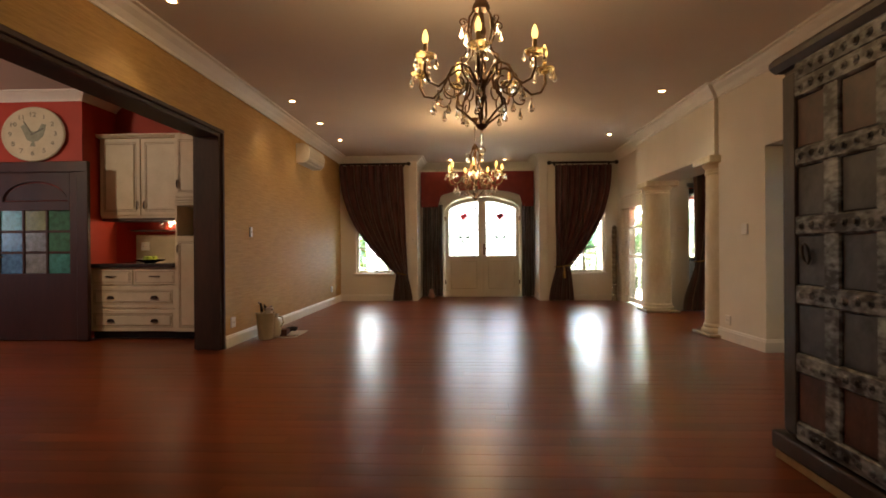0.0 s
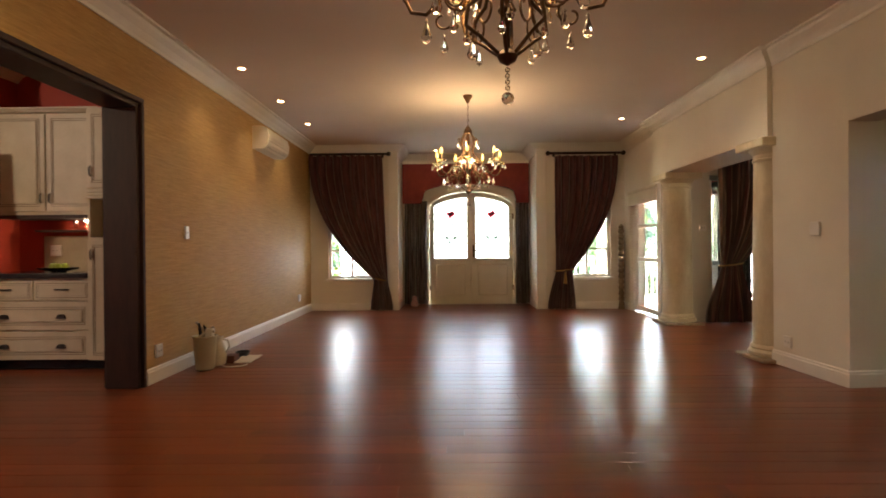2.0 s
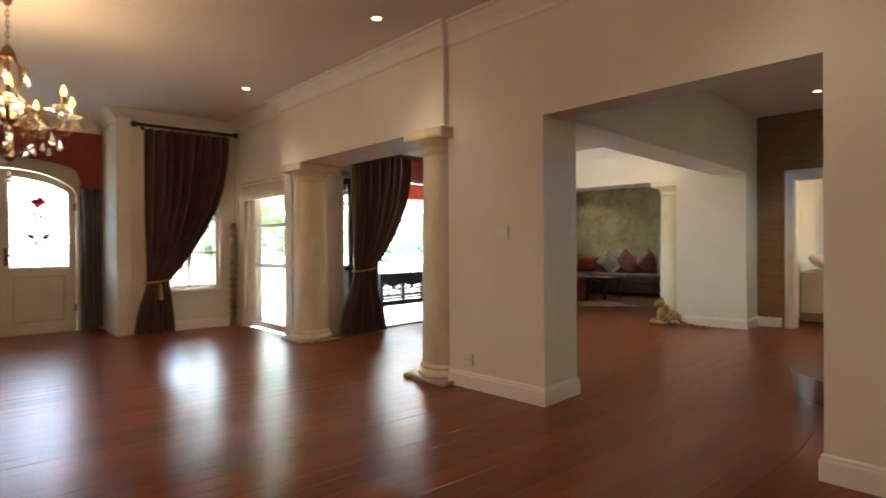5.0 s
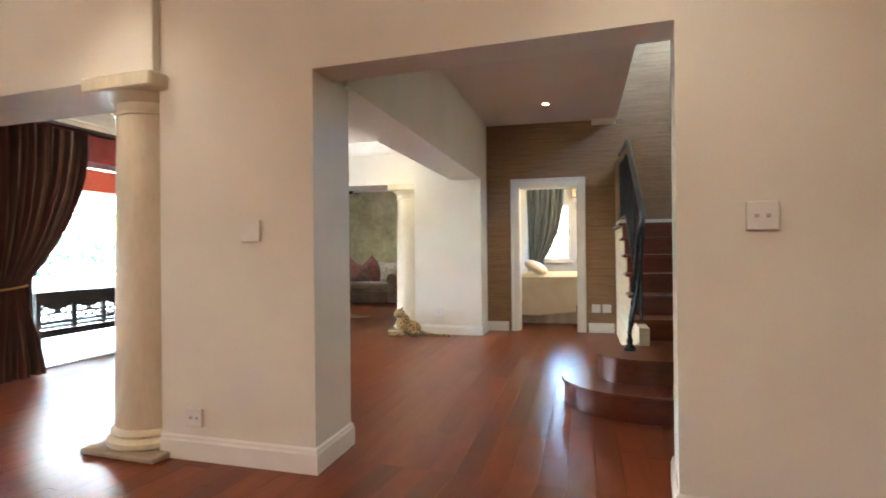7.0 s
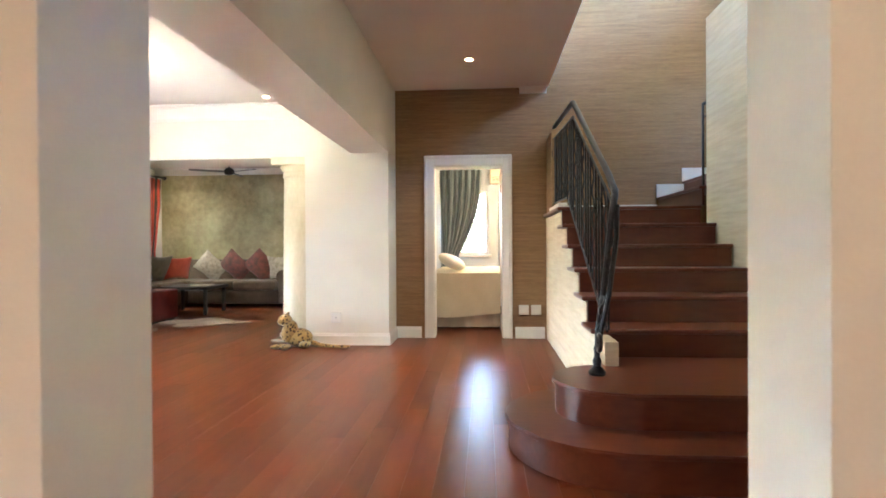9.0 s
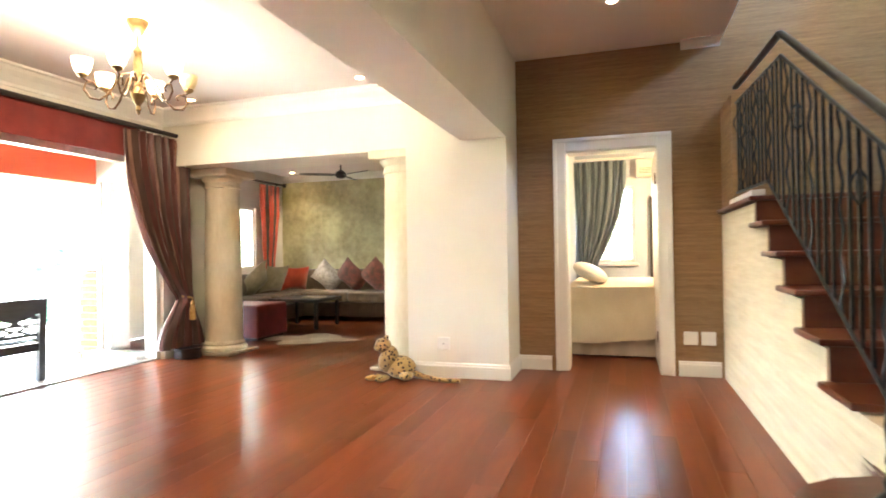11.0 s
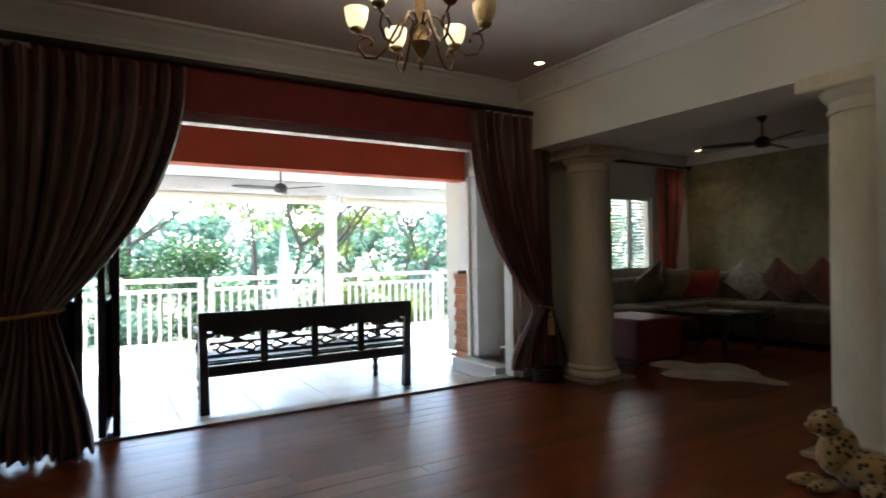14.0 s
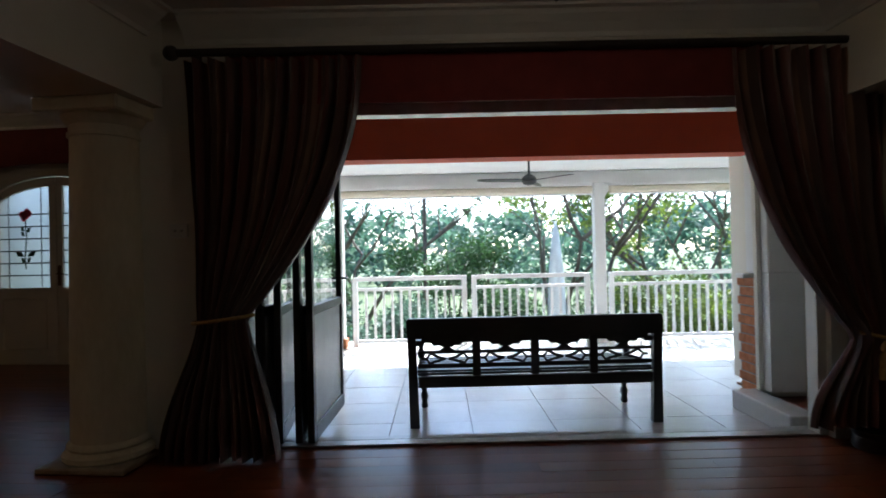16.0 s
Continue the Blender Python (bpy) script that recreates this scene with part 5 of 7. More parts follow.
lathe(bm, [(0.02, 0.0), (0.345, 0.0), (0.355, 0.012), (0.345, 0.026), (0.325, 0.030), (0.31, 0.022)], seg=48)
bmesh.ops.transform(bm, matrix=Matrix.Rotation(radians(90), 4, "X"), verts=bm.verts)
part("rim", bm, CLOCKFACE, ck, "", True)
bm = BM()
lathe(bm, [(0.315, 0.010), (0.315, 0.0235), (0.001, 0.0235)], seg=48)
bmesh.ops.transform(bm, matrix=Matrix.Rotation(radians(90), 4, "X"), verts=bm.verts)
part("dial", bm, CLOCKFACE, ck)
for i in range(1, 13):
    tx = bpy.data.curves.new("numeral", "FONT")
    tx.body, tx.size, tx.align_x, tx.align_y, tx.extrude = str(i), 0.085, "CENTER", "CENTER", 0.001
    tx.materials.append(CLOCKINK)
    ob = new("numeral", tx)
    ob.parent = ck
    a = math.pi / 2 - 2 * math.pi * i / 12
    ob.matrix_basis = pose(0.25 * math.cos(a), -0.026, 0.25 * math.sin(a), 90, 0, 0)
bm = BM()
prism(bm, [(-0.10, 0.02), (-0.13, 0.10), (-0.08, 0.14), (-0.03, 0.04), (0.05, 0.03), (0.10, 0.13), (0.15, 0.12), (0.12, -0.02), (0.06, -0.09), (0.02, -0.10), (0.03, -0.16), (-0.03, -0.16), (-0.01, -0.10), (-0.06, -0.08)], "y", -0.0275, -0.0245)
part("bird_motif", bm, surf("grey_green_motif", (0.20, 0.22, 0.17), (0.30, 0.32, 0.26), 20, 0.7, 0.0), ck)
for a, ln, w in ((60, 0.14, 0.008), (-30, 0.20, 0.006)):
    bm = BM()
    box(bm, -w, w, -0.031, -0.029, -0.02, ln)
    pt = part("pointer", bm, CLOCKINK, ck)
    pt.rotation_euler = (0, radians(a), 0)

# ---- studded cabinet of old doors ----
OLDWOOD = surf("charred_old_wood", (0.010, 0.007, 0.006), (0.050, 0.031, 0.022), 5, 0.5, 0.6, stretch=(1, 1, 0.4), fine=38, fine_share=0.4)
PATINA = surf("flaking_blue_grey_paint", (0.014, 0.011, 0.010), (0.33, 0.36, 0.37), 7, 0.5, 1.0, stretch=(1, 0.7, 1.6), fine=24, fine_share=0.5, detail=8)
_rm = next(n for n in PATINA.node_tree.nodes if n.type == "VALTORGB").color_ramp
_rm.elements[0].position, _rm.elements[1].position = 0.43, 0.64
PANELRED = surf("faded_red_brown_panel", (0.022, 0.010, 0.008), (0.11, 0.045, 0.032), 6, 0.45, 0.9, fine=22, fine_share=0.5, detail=8)
PANELDARK = surf("dark_aged_panel", (0.010, 0.009, 0.009), (0.075, 0.076, 0.080), 6, 0.45, 0.9, fine=20, fine_share=0.5, detail=8)
GILT = surf("worn_gilt_board", (0.22, 0.14, 0.06), (0.40, 0.28, 0.13), 9, 0.5, 0.3)
am = empty("studded_armoire", (3.565, 4.33, 0), "dark antique armoire of studded, flaking painted doors", "armoire")
bm = BM()
box(bm, 0.0, 0.62, -1.65, -0.02, 0.14, 1.93, 0.006)
part("carcass", bm, OLDWOOD, am)
bm = BM()
run(bm, [(0, 0), (0.03, 0.0), (0.05, 0.03), (0.05, 0.055), (0.035, 0.075), (0, 0.08)], [(0.62, -0.02, 1.93), (0.0, -0.02, 1.93), (0.0, -1.65, 1.93), (0.62, -1.65, 1.93)][::-1])
box(bm, 0.0, 0.62, -1.65, -0.02, 1.93, 2.008)
part("crown", bm, OLDWOOD, am, "heavy moulded crown")
bm = BM()
box(bm, -0.05, 0.62, -1.68, 0.03, 0.05, 0.14, 0.012, 2)
part("base_moulding", bm, OLDWOOD, am)
bm = BM()
box(bm, -0.035, 0.60, -1.66, 0.02, 0.0, 0.05, 0.006)
part("plinth", bm, GILT, am, "worn gilt plinth")
rnd = random.Random(4)
LEV = [0.20, 0.52, 0.84, 1.16, 1.48, 1.80]
for dd, y1 in enumerate((-0.08, -0.86)):
    y0 = y1 - 0.74
    bm = BM()
    box(bm, -0.022, 0.0, y0, y1, 0.16, 1.90, 0.004)
    dr = part("door", bm, OLDWOOD, am)
    for yy in (y0 + 0.05, (y0 + y1) / 2, y1 - 0.05):
        bm = BM()
        box(bm, -0.042, -0.020, yy - 0.055, yy + 0.055, 0.17, 1.89, 0.008)
        part("stile", bm, OLDWOOD if yy > -0.2 else PATINA, dr, "dark bare stile" if yy > -0.2 else "flaking blue-grey stile")
    for i, zz in enumerate(LEV + [1.88]):
        bm = BM()
        box(bm, -0.047, -0.020, y0, y1 - (0.105 if dd == 0 else 0.0), zz - 0.045, zz + 0.045, 0.009)
        part("rail", bm, PATINA, dr, "flaking studded rail")
        for q in range(8):
            bm = BM()
            yy = y0 + 0.05 + q * (y1 - y0 - 0.1 - (0.11 if dd == 0 else 0.0)) / 7
            lathe(bm, [(0.021, 0), (0.020, 0.004), (0.012, 0.006), (0.010, 0.012), (0.001, 0.014)], seg=8)
            bmesh.ops.transform(bm, matrix=Matrix.Translation((-0.046, yy, zz + rnd.uniform(-0.006, 0.006))) @ Matrix.Rotation(radians(-90), 4, "Y"), verts=bm.verts)
            part("stud", bm, PATINA, dr, "", True)
    for i, (a, b) in enumerate(zip(LEV, LEV[1:])):
        for h0, h1 in ((y0 + 0.105, (y0 + y1) / 2 - 0.055), ((y0 + y1) / 2 + 0.055, y1 - 0.105)):
            bm = BM()
            box(bm, -0.030, -0.021, h0, h1, a + 0.045, b - 0.045, 0.006)
            part("panel", bm, PANELRED if i in (4, 0) else PANELDARK, dr, "dark aged panel")
    bm = BM()
    yy = (y0 + y1) / 2 + 0.17
    tube(bm, [(-0.05 - 0.006 * math.sin(a), yy + 0.026 * math.cos(a), 1.03 + 0.045 * math.sin(a)) for a in [2 * math.pi * i / 14 for i in range(15)]], 0.007, 6)
    part("ring_handle", bm, PEWTER, dr, "iron ring handle", True)


FRAME = WING
# ---- dining room: folding-door opening, curtains, chandelier ----
curtain("curtain", 10.88, (5.92, 6.96), (5.97, 6.26), (5.74, 6.44), 2.36, 0.84, 0.02, 11, [STRIPE_A, STRIPE_B, STRIPE_C], "chocolate and copper striped silk curtain tied back", 0.06, (0.8, 2.1), "rope", seed=21)
curtain("curtain", 10.88, (10.03, 9.12), (10.03, 9.80), (10.16, 9.53), 2.36, 0.66, 0.13, 9, [STRIPE_A, STRIPE_B, STRIPE_C], "chocolate and copper striped silk curtain tied back", 0.055, (0.8, 2.1), "tassel", side=-1, seed=22)
pole("curtain_pole", 5.84, 10.13, 10.88, 2.405, 0.024)
val = empty("pelmet", (7.9, 10.93, 2.10), "deep red cloth pelmet over the folding doors", "pelmet")
bm = BM()
sheet(bm, [[(-1.75 + 3.2 * i / 120, 0.0025 * math.sin(i * 0.55) + 0.002 * math.sin(i * 0.23), zz) for i in range(121)] for zz in (0.29, 0.2, 0.1, 0.0)], 0.006)
part("cloth", bm, REDFELT, val)
bm = BM()
box(bm, -1.76, 1.46, -0.008, 0.05, 0.29, 0.306, 0.003)
part("board", bm, DARKWOOD, val, "dark pelmet board")
basket = empty("curtain_weight", (9.93, 10.86, 0), "dark round stool under the curtain hem", "stool")
bm = BM()
lathe(bm, [(0.13, 0.0), (0.14, 0.02), (0.135, 0.08), (0.15, 0.10), (0.15, 0.115)], seg=24)
part("seat_block", bm, POLEWOOD, basket, "", True)

ALU = surf("charcoal_aluminium", (0.028, 0.028, 0.03), (0.055, 0.055, 0.06), 12, 0.35, 0.03, metal=0.5)
SILVER = surf("silver_anodised_track", (0.35, 0.34, 0.32), (0.48, 0.47, 0.45), 14, 0.35, 0.03, metal=0.8)
PALEPANEL = surf("pale_grey_door_panel", (0.42, 0.46, 0.48), (0.52, 0.56, 0.58), 5, 0.4, 0.03)
fd = tagged(empty("door_4", (5.90, 11.15, 0), "charcoal aluminium folding doors stacked open", "door"), "", "", "", "structure")
bm = BM()
box(bm, 0, 3.90, -0.05, 0.06, 2.07, 2.14, 0.004)
part("head_track", bm, SILVER, fd, "silver head track")
bm = BM()
box(bm, 0, 3.90, -0.04, 0.05, 0.0, 0.012, 0.003)
part("floor_track", bm, SILVER, fd, "silver floor track")
bm = BM()
box(bm, 3.84, 3.90, -0.05, 0.06, 0.012, 2.07, 0.004)
box(bm, 0, 0.06, -0.05, 0.06, 0.012, 2.07, 0.004)
part("jamb", bm, WHITE, fd)


def fold_leaf(x, y0, w, ang):
    lf = new("door_leaf")
    lf.parent = fd
    lf.matrix_basis = pose(x, y0, 0, 0, 0, ang)
    bm = BM()
    box(bm, 0, 0.055, -0.022, 0.022, 0.02, 2.06, 0.004)
    box(bm, w - 0.055, w, -0.022, 0.022, 0.02, 2.06, 0.004)
    for a, b in ((0.02, 0.12), (0.82, 0.88), (1.98, 2.06)):
        box(bm, 0.055, w - 0.055, -0.022, 0.022, a, b, 0.004)
    part("leaf_frame", bm, ALU, lf)
    bm = BM()
    box(bm, 0.055, w - 0.055, -0.003, 0.003, 0.88, 1.98)
    pn = part("pane", bm, CLEAR, lf)
    pn.visible_shadow = False
    bm = BM()
    box(bm, 0.055, w - 0.055, -0.008, 0.008, 0.12, 0.82)
    part("lower_panel", bm, PALEPANEL, lf, "pale grey lower panel")


for i, (x, ang) in enumerate(((0.22, 97), (0.34, 84), (0.46, 96), (0.58, 85), (0.66, 88))):
    fold_leaf(x, -0.02, 0.92, ang)
bm = BM()
tube(bm, [(0.70, 0.86, 1.02), (0.76, 0.86, 1.02), (0.76, 0.78, 1.02)], 0.009, 8)
part("door_handle", bm, ALU, fd)

SHADE = bpy.data.materials.new("lit_alabaster_glass")
SHADE.use_nodes = True
_b = SHADE.node_tree.nodes["Principled BSDF"]
_b.inputs["Base Color"].default_value = (0.85, 0.72, 0.48, 1)
_b.inputs["Roughness"].default_value = 0.35
_b.inputs["Emission Color"].default_value = (1.0, 0.74, 0.38, 1)
_b.inputs["Emission Strength"].default_value = 0.12
SHADEOFF = surf("unlit_alabaster_glass", (0.60, 0.46, 0.24), (0.72, 0.58, 0.34), 9, 0.35, 0.05)
CHAND = (7.82, 9.35, 2.12)
c3 = empty("chandelier", CHAND, "bronze scroll chandelier with six alabaster glass shades", "chandelier")
H = ZD - CHAND[2]
bm = BM()
lathe(bm, [(0.015, H - 0.10), (0.03, H - 0.09), (0.055, H - 0.04), (0.07, H - 0.01), (0.07, H)], seg=20)
part("canopy", bm, GOLDB, c3, "", True)
bm = BM()
tube(bm, [(0, 0, 0.36), (0, 0, H - 0.09)], 0.006, 6)
part("chain", bm, GOLDB, c3, "", True)
bm = BM()
lathe(bm, [(0.004, -0.06), (0.018, -0.04), (0.012, -0.015), (0.035, 0.02), (0.05, 0.06), (0.03, 0.10), (0.02, 0.16), (0.03, 0.26), (0.022, 0.32), (0.028, 0.35), (0.008, 0.38)], seg=16)
part("stem", bm, GOLDB, c3, "", True)
bm = BM()
lathe(bm, [(0.003, -0.075), (0.012, -0.06), (0.008, -0.045)], seg=10)
part("finial", bm, GOLDB, c3, "", True)
for q in range(6):
    bm = BM()
    tube(bm, [((0.012 + 0.040 * math.sin(math.pi * i / 12)) * math.cos(q * math.pi / 3 + i * 0.22), (0.012 + 0.040 * math.sin(math.pi * i / 12)) * math.sin(q * math.pi / 3 + i * 0.22), 0.02 + 0.16 * i / 12) for i in range(13)], 0.0045, 5)
    part("birdcage_twist", bm, BRONZE, c3, "", True)
bm = BM()
tube(bm, [(0.02, 0, 0.14), (0.06, 0, 0.20), (0.11, 0, 0.185), (0.16, 0, 0.10), (0.21, 0, 0.01), (0.27, 0, -0.045), (0.335, 0, -0.04), (0.375, 0, 0.02), (0.36, 0, 0.075), (0.315, 0, 0.085), (0.285, 0, 0.055), (0.30, 0, 0.03)], 0.0085, 7)
tube(bm, [(0.335, 0, 0.087), (0.37, 0, 0.10), (0.385, 0, 0.125)], 0.008, 6)
arm_me = mesh_of("arm", bm, BRONZE)
bm = BM()
lathe(bm, [(0.01, 0.105), (0.035, 0.12), (0.042, 0.138), (0.034, 0.145)], (0.385, 0, 0), 14)
cup_me = mesh_of("cup", bm, GOLDB)
bm = BM()
lathe(bm, [(0.034, 0.14), (0.052, 0.16), (0.066, 0.20), (0.074, 0.255), (0.070, 0.255), (0.062, 0.20), (0.048, 0.165), (0.01, 0.15)], (0.385, 0, 0), 20)
shade_me = mesh_of("shade", bm, SHADE)
shade_off = shade_me.copy()
shade_off.materials[0] = SHADEOFF
for k in range(6):
    m = Matrix.Rotation(2 * math.pi * (k + 0.42) / 6, 4, "Z") @ Matrix.Translation((0, 0, 0.03)) @ Matrix.Scale(0.82, 4)
    a = again("arm", arm_me, c3, m)
    again("cup", cup_me, a, Matrix.Identity(4))
    again("shade", shade_off if k == 5 else shade_me, a, Matrix.Identity(4), "unlit amber alabaster shade" if k == 5 else "glowing alabaster glass shade")

# ---- terrace ----
terr = tagged(empty("pavement_terrace", (5.2, 11.31, TZ), "pale grey square terrace tiles", "terrace floor"), "", "", "", "structure")
bm = BM()
box(bm, -2.6, 12.0, -0.01, 4.75, -0.35, -0.012)
part("screed", bm, GROUT, terr)
bm = BM()
g, e = 0.0025, 0.004
ts = 0.60
box(bm, -ts / 2 + g, ts / 2 - g, -ts / 2 + g, ts / 2 - g, -0.012, 0.0)
me_tile = mesh_of("tile", bm, TILE, False)
for i in range(-4, 20):
    for j in range(8):
        x, y = i * ts + 0.3, j * ts + 0.28
        if y < 4.7 and (x > -2.5 and x < 11.9):
            again("tile", me_tile, terr, Matrix.Translation((x, y, random.uniform(-0.0006, 0.0006))))
bm = BM()
box(bm, 5.60, 9.90, 11.255, 11.33, TZ - 0.05, -0.004, 0.004)
struct("sill_folding_door", bm, TILE, "pale tiled door sill step", "sill")
bm = BM()
box(bm, 9.70, 9.90, 11.33, 12.10, TZ, 0.06, 0.01)
struct("ledge_terrace", bm, TILE, "pale low ledge along the terrace wall", "ledge")

WHITEOUT = surf("white_exterior_paint", (0.70, 0.70, 0.69), (0.79, 0.79, 0.78), 3, 0.55, 0.08, fine=60)
bm = BM()
box(bm, 5.70, 9.94, 12.10, 12.32, 1.955, 2.75)
struct("beam_terrace", bm, ORANGE, "orange-red painted terrace beam", "beam")
bm = BM()
box(bm, 9.935, 10.20, 11.95, 12.28, 0.98, 2.60, 0.01)
box(bm, 9.935, 10.20, 11.95, 12.11, 0.06, 0.98)
struct("pillar_terrace", bm, WHITEOUT, "white painted terrace pier", "pier")
BRICK = surf("orange_face_brick", (0.34, 0.11, 0.04), (0.50, 0.19, 0.075), 18, 0.8, 0.4, vary=0.15)
bp = empty("brick_pier", (10.065, 12.26, TZ), "low orange brick pier beside the terrace wall", "brick pier")
bm = BM()
box(bm, -0.13, 0.13, -0.13, 0.13, 0, 1.02)
part("mortar_core", bm, GROUT, bp)
bm = BM()
box(bm, -0.11, 0.11, -0.0525, 0.0525, -0.034, 0.034, 0.004)
me_br = mesh_of("brick", bm, BRICK, False)
for r in range(13):
    z = 0.045 + r * 0.079
    odd = r % 2
    for s in (-1, 1):
        again("brick", me_br, bp, pose(0.03 * (1 if odd else -1), s * 0.095, z))
        again("brick", me_br, bp, pose(s * 0.085, 0.0, z, 0, 0, 90))
bm = BM()
box(bm, -0.15, 0.15, 0.02, 0.16, 1.02, 1.06, 0.008)
part("cap", bm, WHITEOUT, bp)

bm = BM()
box(bm, 5.76, 17.2, 12.90, 15.95, 2.30, 2.42)
box(bm, 5.76, 10.12, 12.30, 12.90, 2.30, 2.42)
struct("ceiling_terrace", bm, WHITEOUT, "white boarded terrace ceiling", "ceiling")
bm = BM()
box(bm, 5.70, 9.89, 11.31, 12.12, 2.72, 2.85)
struct("ceiling_terrace_inner", bm, WHITEOUT, "white terrace ceiling by the wall", "ceiling")
bm = BM()
box(bm, 5.27, 17.2, 15.45, 15.62, 2.12, 2.30, 0.01)
struct("beam_terrace_edge", bm, WHITEOUT, "white terrace edge beam", "beam")
for x0, x1 in ((6.05, 9.50), (9.75, 13.3)):
    b = empty("rolled_blind", ((x0 + x1) / 2, 15.40, 1.98), "cream rolled-up terrace blind", "blind", "terrace blinds")
    w = (x1 - x0) / 2
    bm = BM()
    tube(bm, [(-w, 0, 0.05), (w, 0, 0.05)], 0.055, 12)
    part("roll", bm, ACPLASTIC, b, "", True)
    bm = BM()
    box(bm, -w, w, -0.015, 0.015, -0.02, 0.0, 0.004)
    part("hem_bar", bm, WHITEOUT, b)
    bm = BM()
    box(bm, -w, w, -0.05, 0.05, 0.10, 0.14, 0.004)
    part("head_box", bm, WHITEOUT, b)
for x in (5.97, 9.62, 13.4):
    p = empty("terrace_post", (x, 15.52, TZ), "square white terrace post", "post", "terrace posts")
    bm = BM()
    box(bm, -0.075, 0.075, -0.075, 0.075, 0.0, 2.21, 0.008)
    part("shaft", bm, WHITEOUT, p)
    bm = BM()
    box(bm, -0.105, 0.105, -0.105, 0.105, 0.0, 0.13, 0.01)
    part("foot", bm, BRICK if x < 6 and x > 5 else WHITEOUT, p)
    for s in (-1, 1):
        bm = BM()
        prism(bm, [(s * 0.07, 2.20), (s * 0.22, 2.20), (s * 0.19, 2.14), (s * 0.13, 2.09), (s * 0.07, 2.0)], "y", -0.02, 0.02)
        part("bracket", bm, WHITEOUT, p)

# railing in panels
def rail_panel(x0, x1):
    f = empty("balustrade_panel", ((x0 + x1) / 2, 15.60, TZ), "white painted timber balustrade panel", "railing", "terrace balustrade")
    w = (x1 - x0) / 2
    for s in (-1, 1):
        bm = BM()
        box(bm, s * w - 0.035, s * w + 0.035, -0.03, 0.03, 0, 0.97, 0.005)
        part("post", bm, WHITEOUT, f)
    for z, h in ((0.945, 0.03), (0.80, 0.022), (0.07, 0.022)):
        bm = BM()
        box(bm, -w + 0.035, w - 0.035, -0.025, 0.025, z - h, z + h, 0.004)
        part("rail", bm, WHITEOUT, f)
    bm = BM()
    box(bm, -0.017, 0.017, -0.012, 0.012, 0.0, 0.69)
    me = mesh_of("baluster", bm, WHITEOUT, False)
    n = max(2, int((x1 - x0 - 0.2) / 0.112))
    for i in range(n):
        again("baluster", me, f, Matrix.Translation((-w + 0.09 + (2 * w - 0.18) * (i + 0.5) / n, 0, 0.09)))


for x0, x1 in ((6.18, 7.72), (7.86, 9.46), (9.80, 11.55), (11.68, 13.25), (4.3, 5.80)):
    rail_panel(x0, x1)

# terrace fan
FANM = surf("dark_grey_fan", (0.03, 0.03, 0.032), (0.07, 0.07, 0.075), 12, 0.4, 0.03, metal=0.3)


def ceiling_fan(place, ceiling, blades, span, turn, label, mat):
    f = empty("ceiling_fan", place, label, "ceiling fan")
    H = ceiling - place[2]
    bm = BM()
    tube(bm, [(0, 0, 0.06), (0, 0, H)], 0.012, 8)
    lathe(bm, [(0.02, H - 0.06), (0.05, H - 0.02), (0.055, H)], seg=16)
    part("downrod", bm, mat, f, "", True)
    bm = BM()
    lathe(bm, [(0.02, -0.055), (0.06, -0.045), (0.085, -0.01), (0.08, 0.03), (0.05, 0.06), (0.02, 0.075)], seg=20)
    part("motor", bm, mat, f, "", True)
    bm = BM()
    prism(bm, [(0.07, -0.035), (0.16, -0.05), (span * 0.8, -0.055), (span, -0.03), (span, 0.02), (span * 0.8, 0.05), (0.16, 0.055), (0.07, 0.035)], "z", -0.004, 0.004)
    me = mesh_of("blade", bm, mat, False)
    for k in range(blades):
        again("blade", me, f, Matrix.Rotation(radians(turn + 360 * k / blades), 4, "Z") @ Matrix.Rotation(radians(9), 4, "X"))


ceiling_fan((8.42, 14.0, 2.0), 2.30, 3, 0.60, 190, "dark grey three-blade terrace ceiling fan", FANM)

# ---- carved bench ----
TEAK = surf("black_stained_teak", (0.010, 0.008, 0.008), (0.032, 0.027, 0.026), 7, 0.42, 0.25, stretch=(0.3, 1, 1), fine=40)
bn = empty("bench", (8.08, 11.78, TZ), "long black-stained carved teak bench", "bench", rz=0.5)
for s in (-1, 1):
    bm = BM()
    prism(bm, [(s * 0.90 - 0.035, 0), (s * 0.90 + 0.035, 0), (s * 0.915 + 0.03, 0.80), (s * 0.915 - 0.03, 0.80)], "y", -0.03, 0.03)
    part("back_leg", bm, TEAK, bn)
    bm = BM()
    lathe(bm, [(0.022, 0), (0.03, 0.02), (0.022, 0.05), (0.034, 0.10), (0.018, 0.14), (0.036, 0.19), (0.028, 0.24), (0.036, 0.30), (0.036, 0.40)], (s * 0.84, 0.56, 0), 14)
    part("front_leg", bm, TEAK, bn, "turned front leg", True)
    bm = BM()
    lathe(bm, [(0.026, 0.42), (0.034, 0.46), (0.018, 0.50), (0.03, 0.55), (0.022, 0.60)], (s * 0.86, 0.54, 0), 12)
    part("arm_post", bm, TEAK, bn, "", True)
    bm = BM()
    box(bm, s * 0.86 - 0.04, s * 0.86 + 0.04, 0.0, 0.60, 0.60, 0.64, 0.012, 2)
    part("armrest", bm, TEAK, bn)
bm = BM()
prism(bm, [(-0.945, 0.66), (0.945, 0.66), (0.95, 0.78), (0.94, 0.805), (-0.94, 0.805), (-0.95, 0.78)], "y", -0.035, 0.03)
part("top_rail", bm, TEAK, bn, "broad plain top rail")
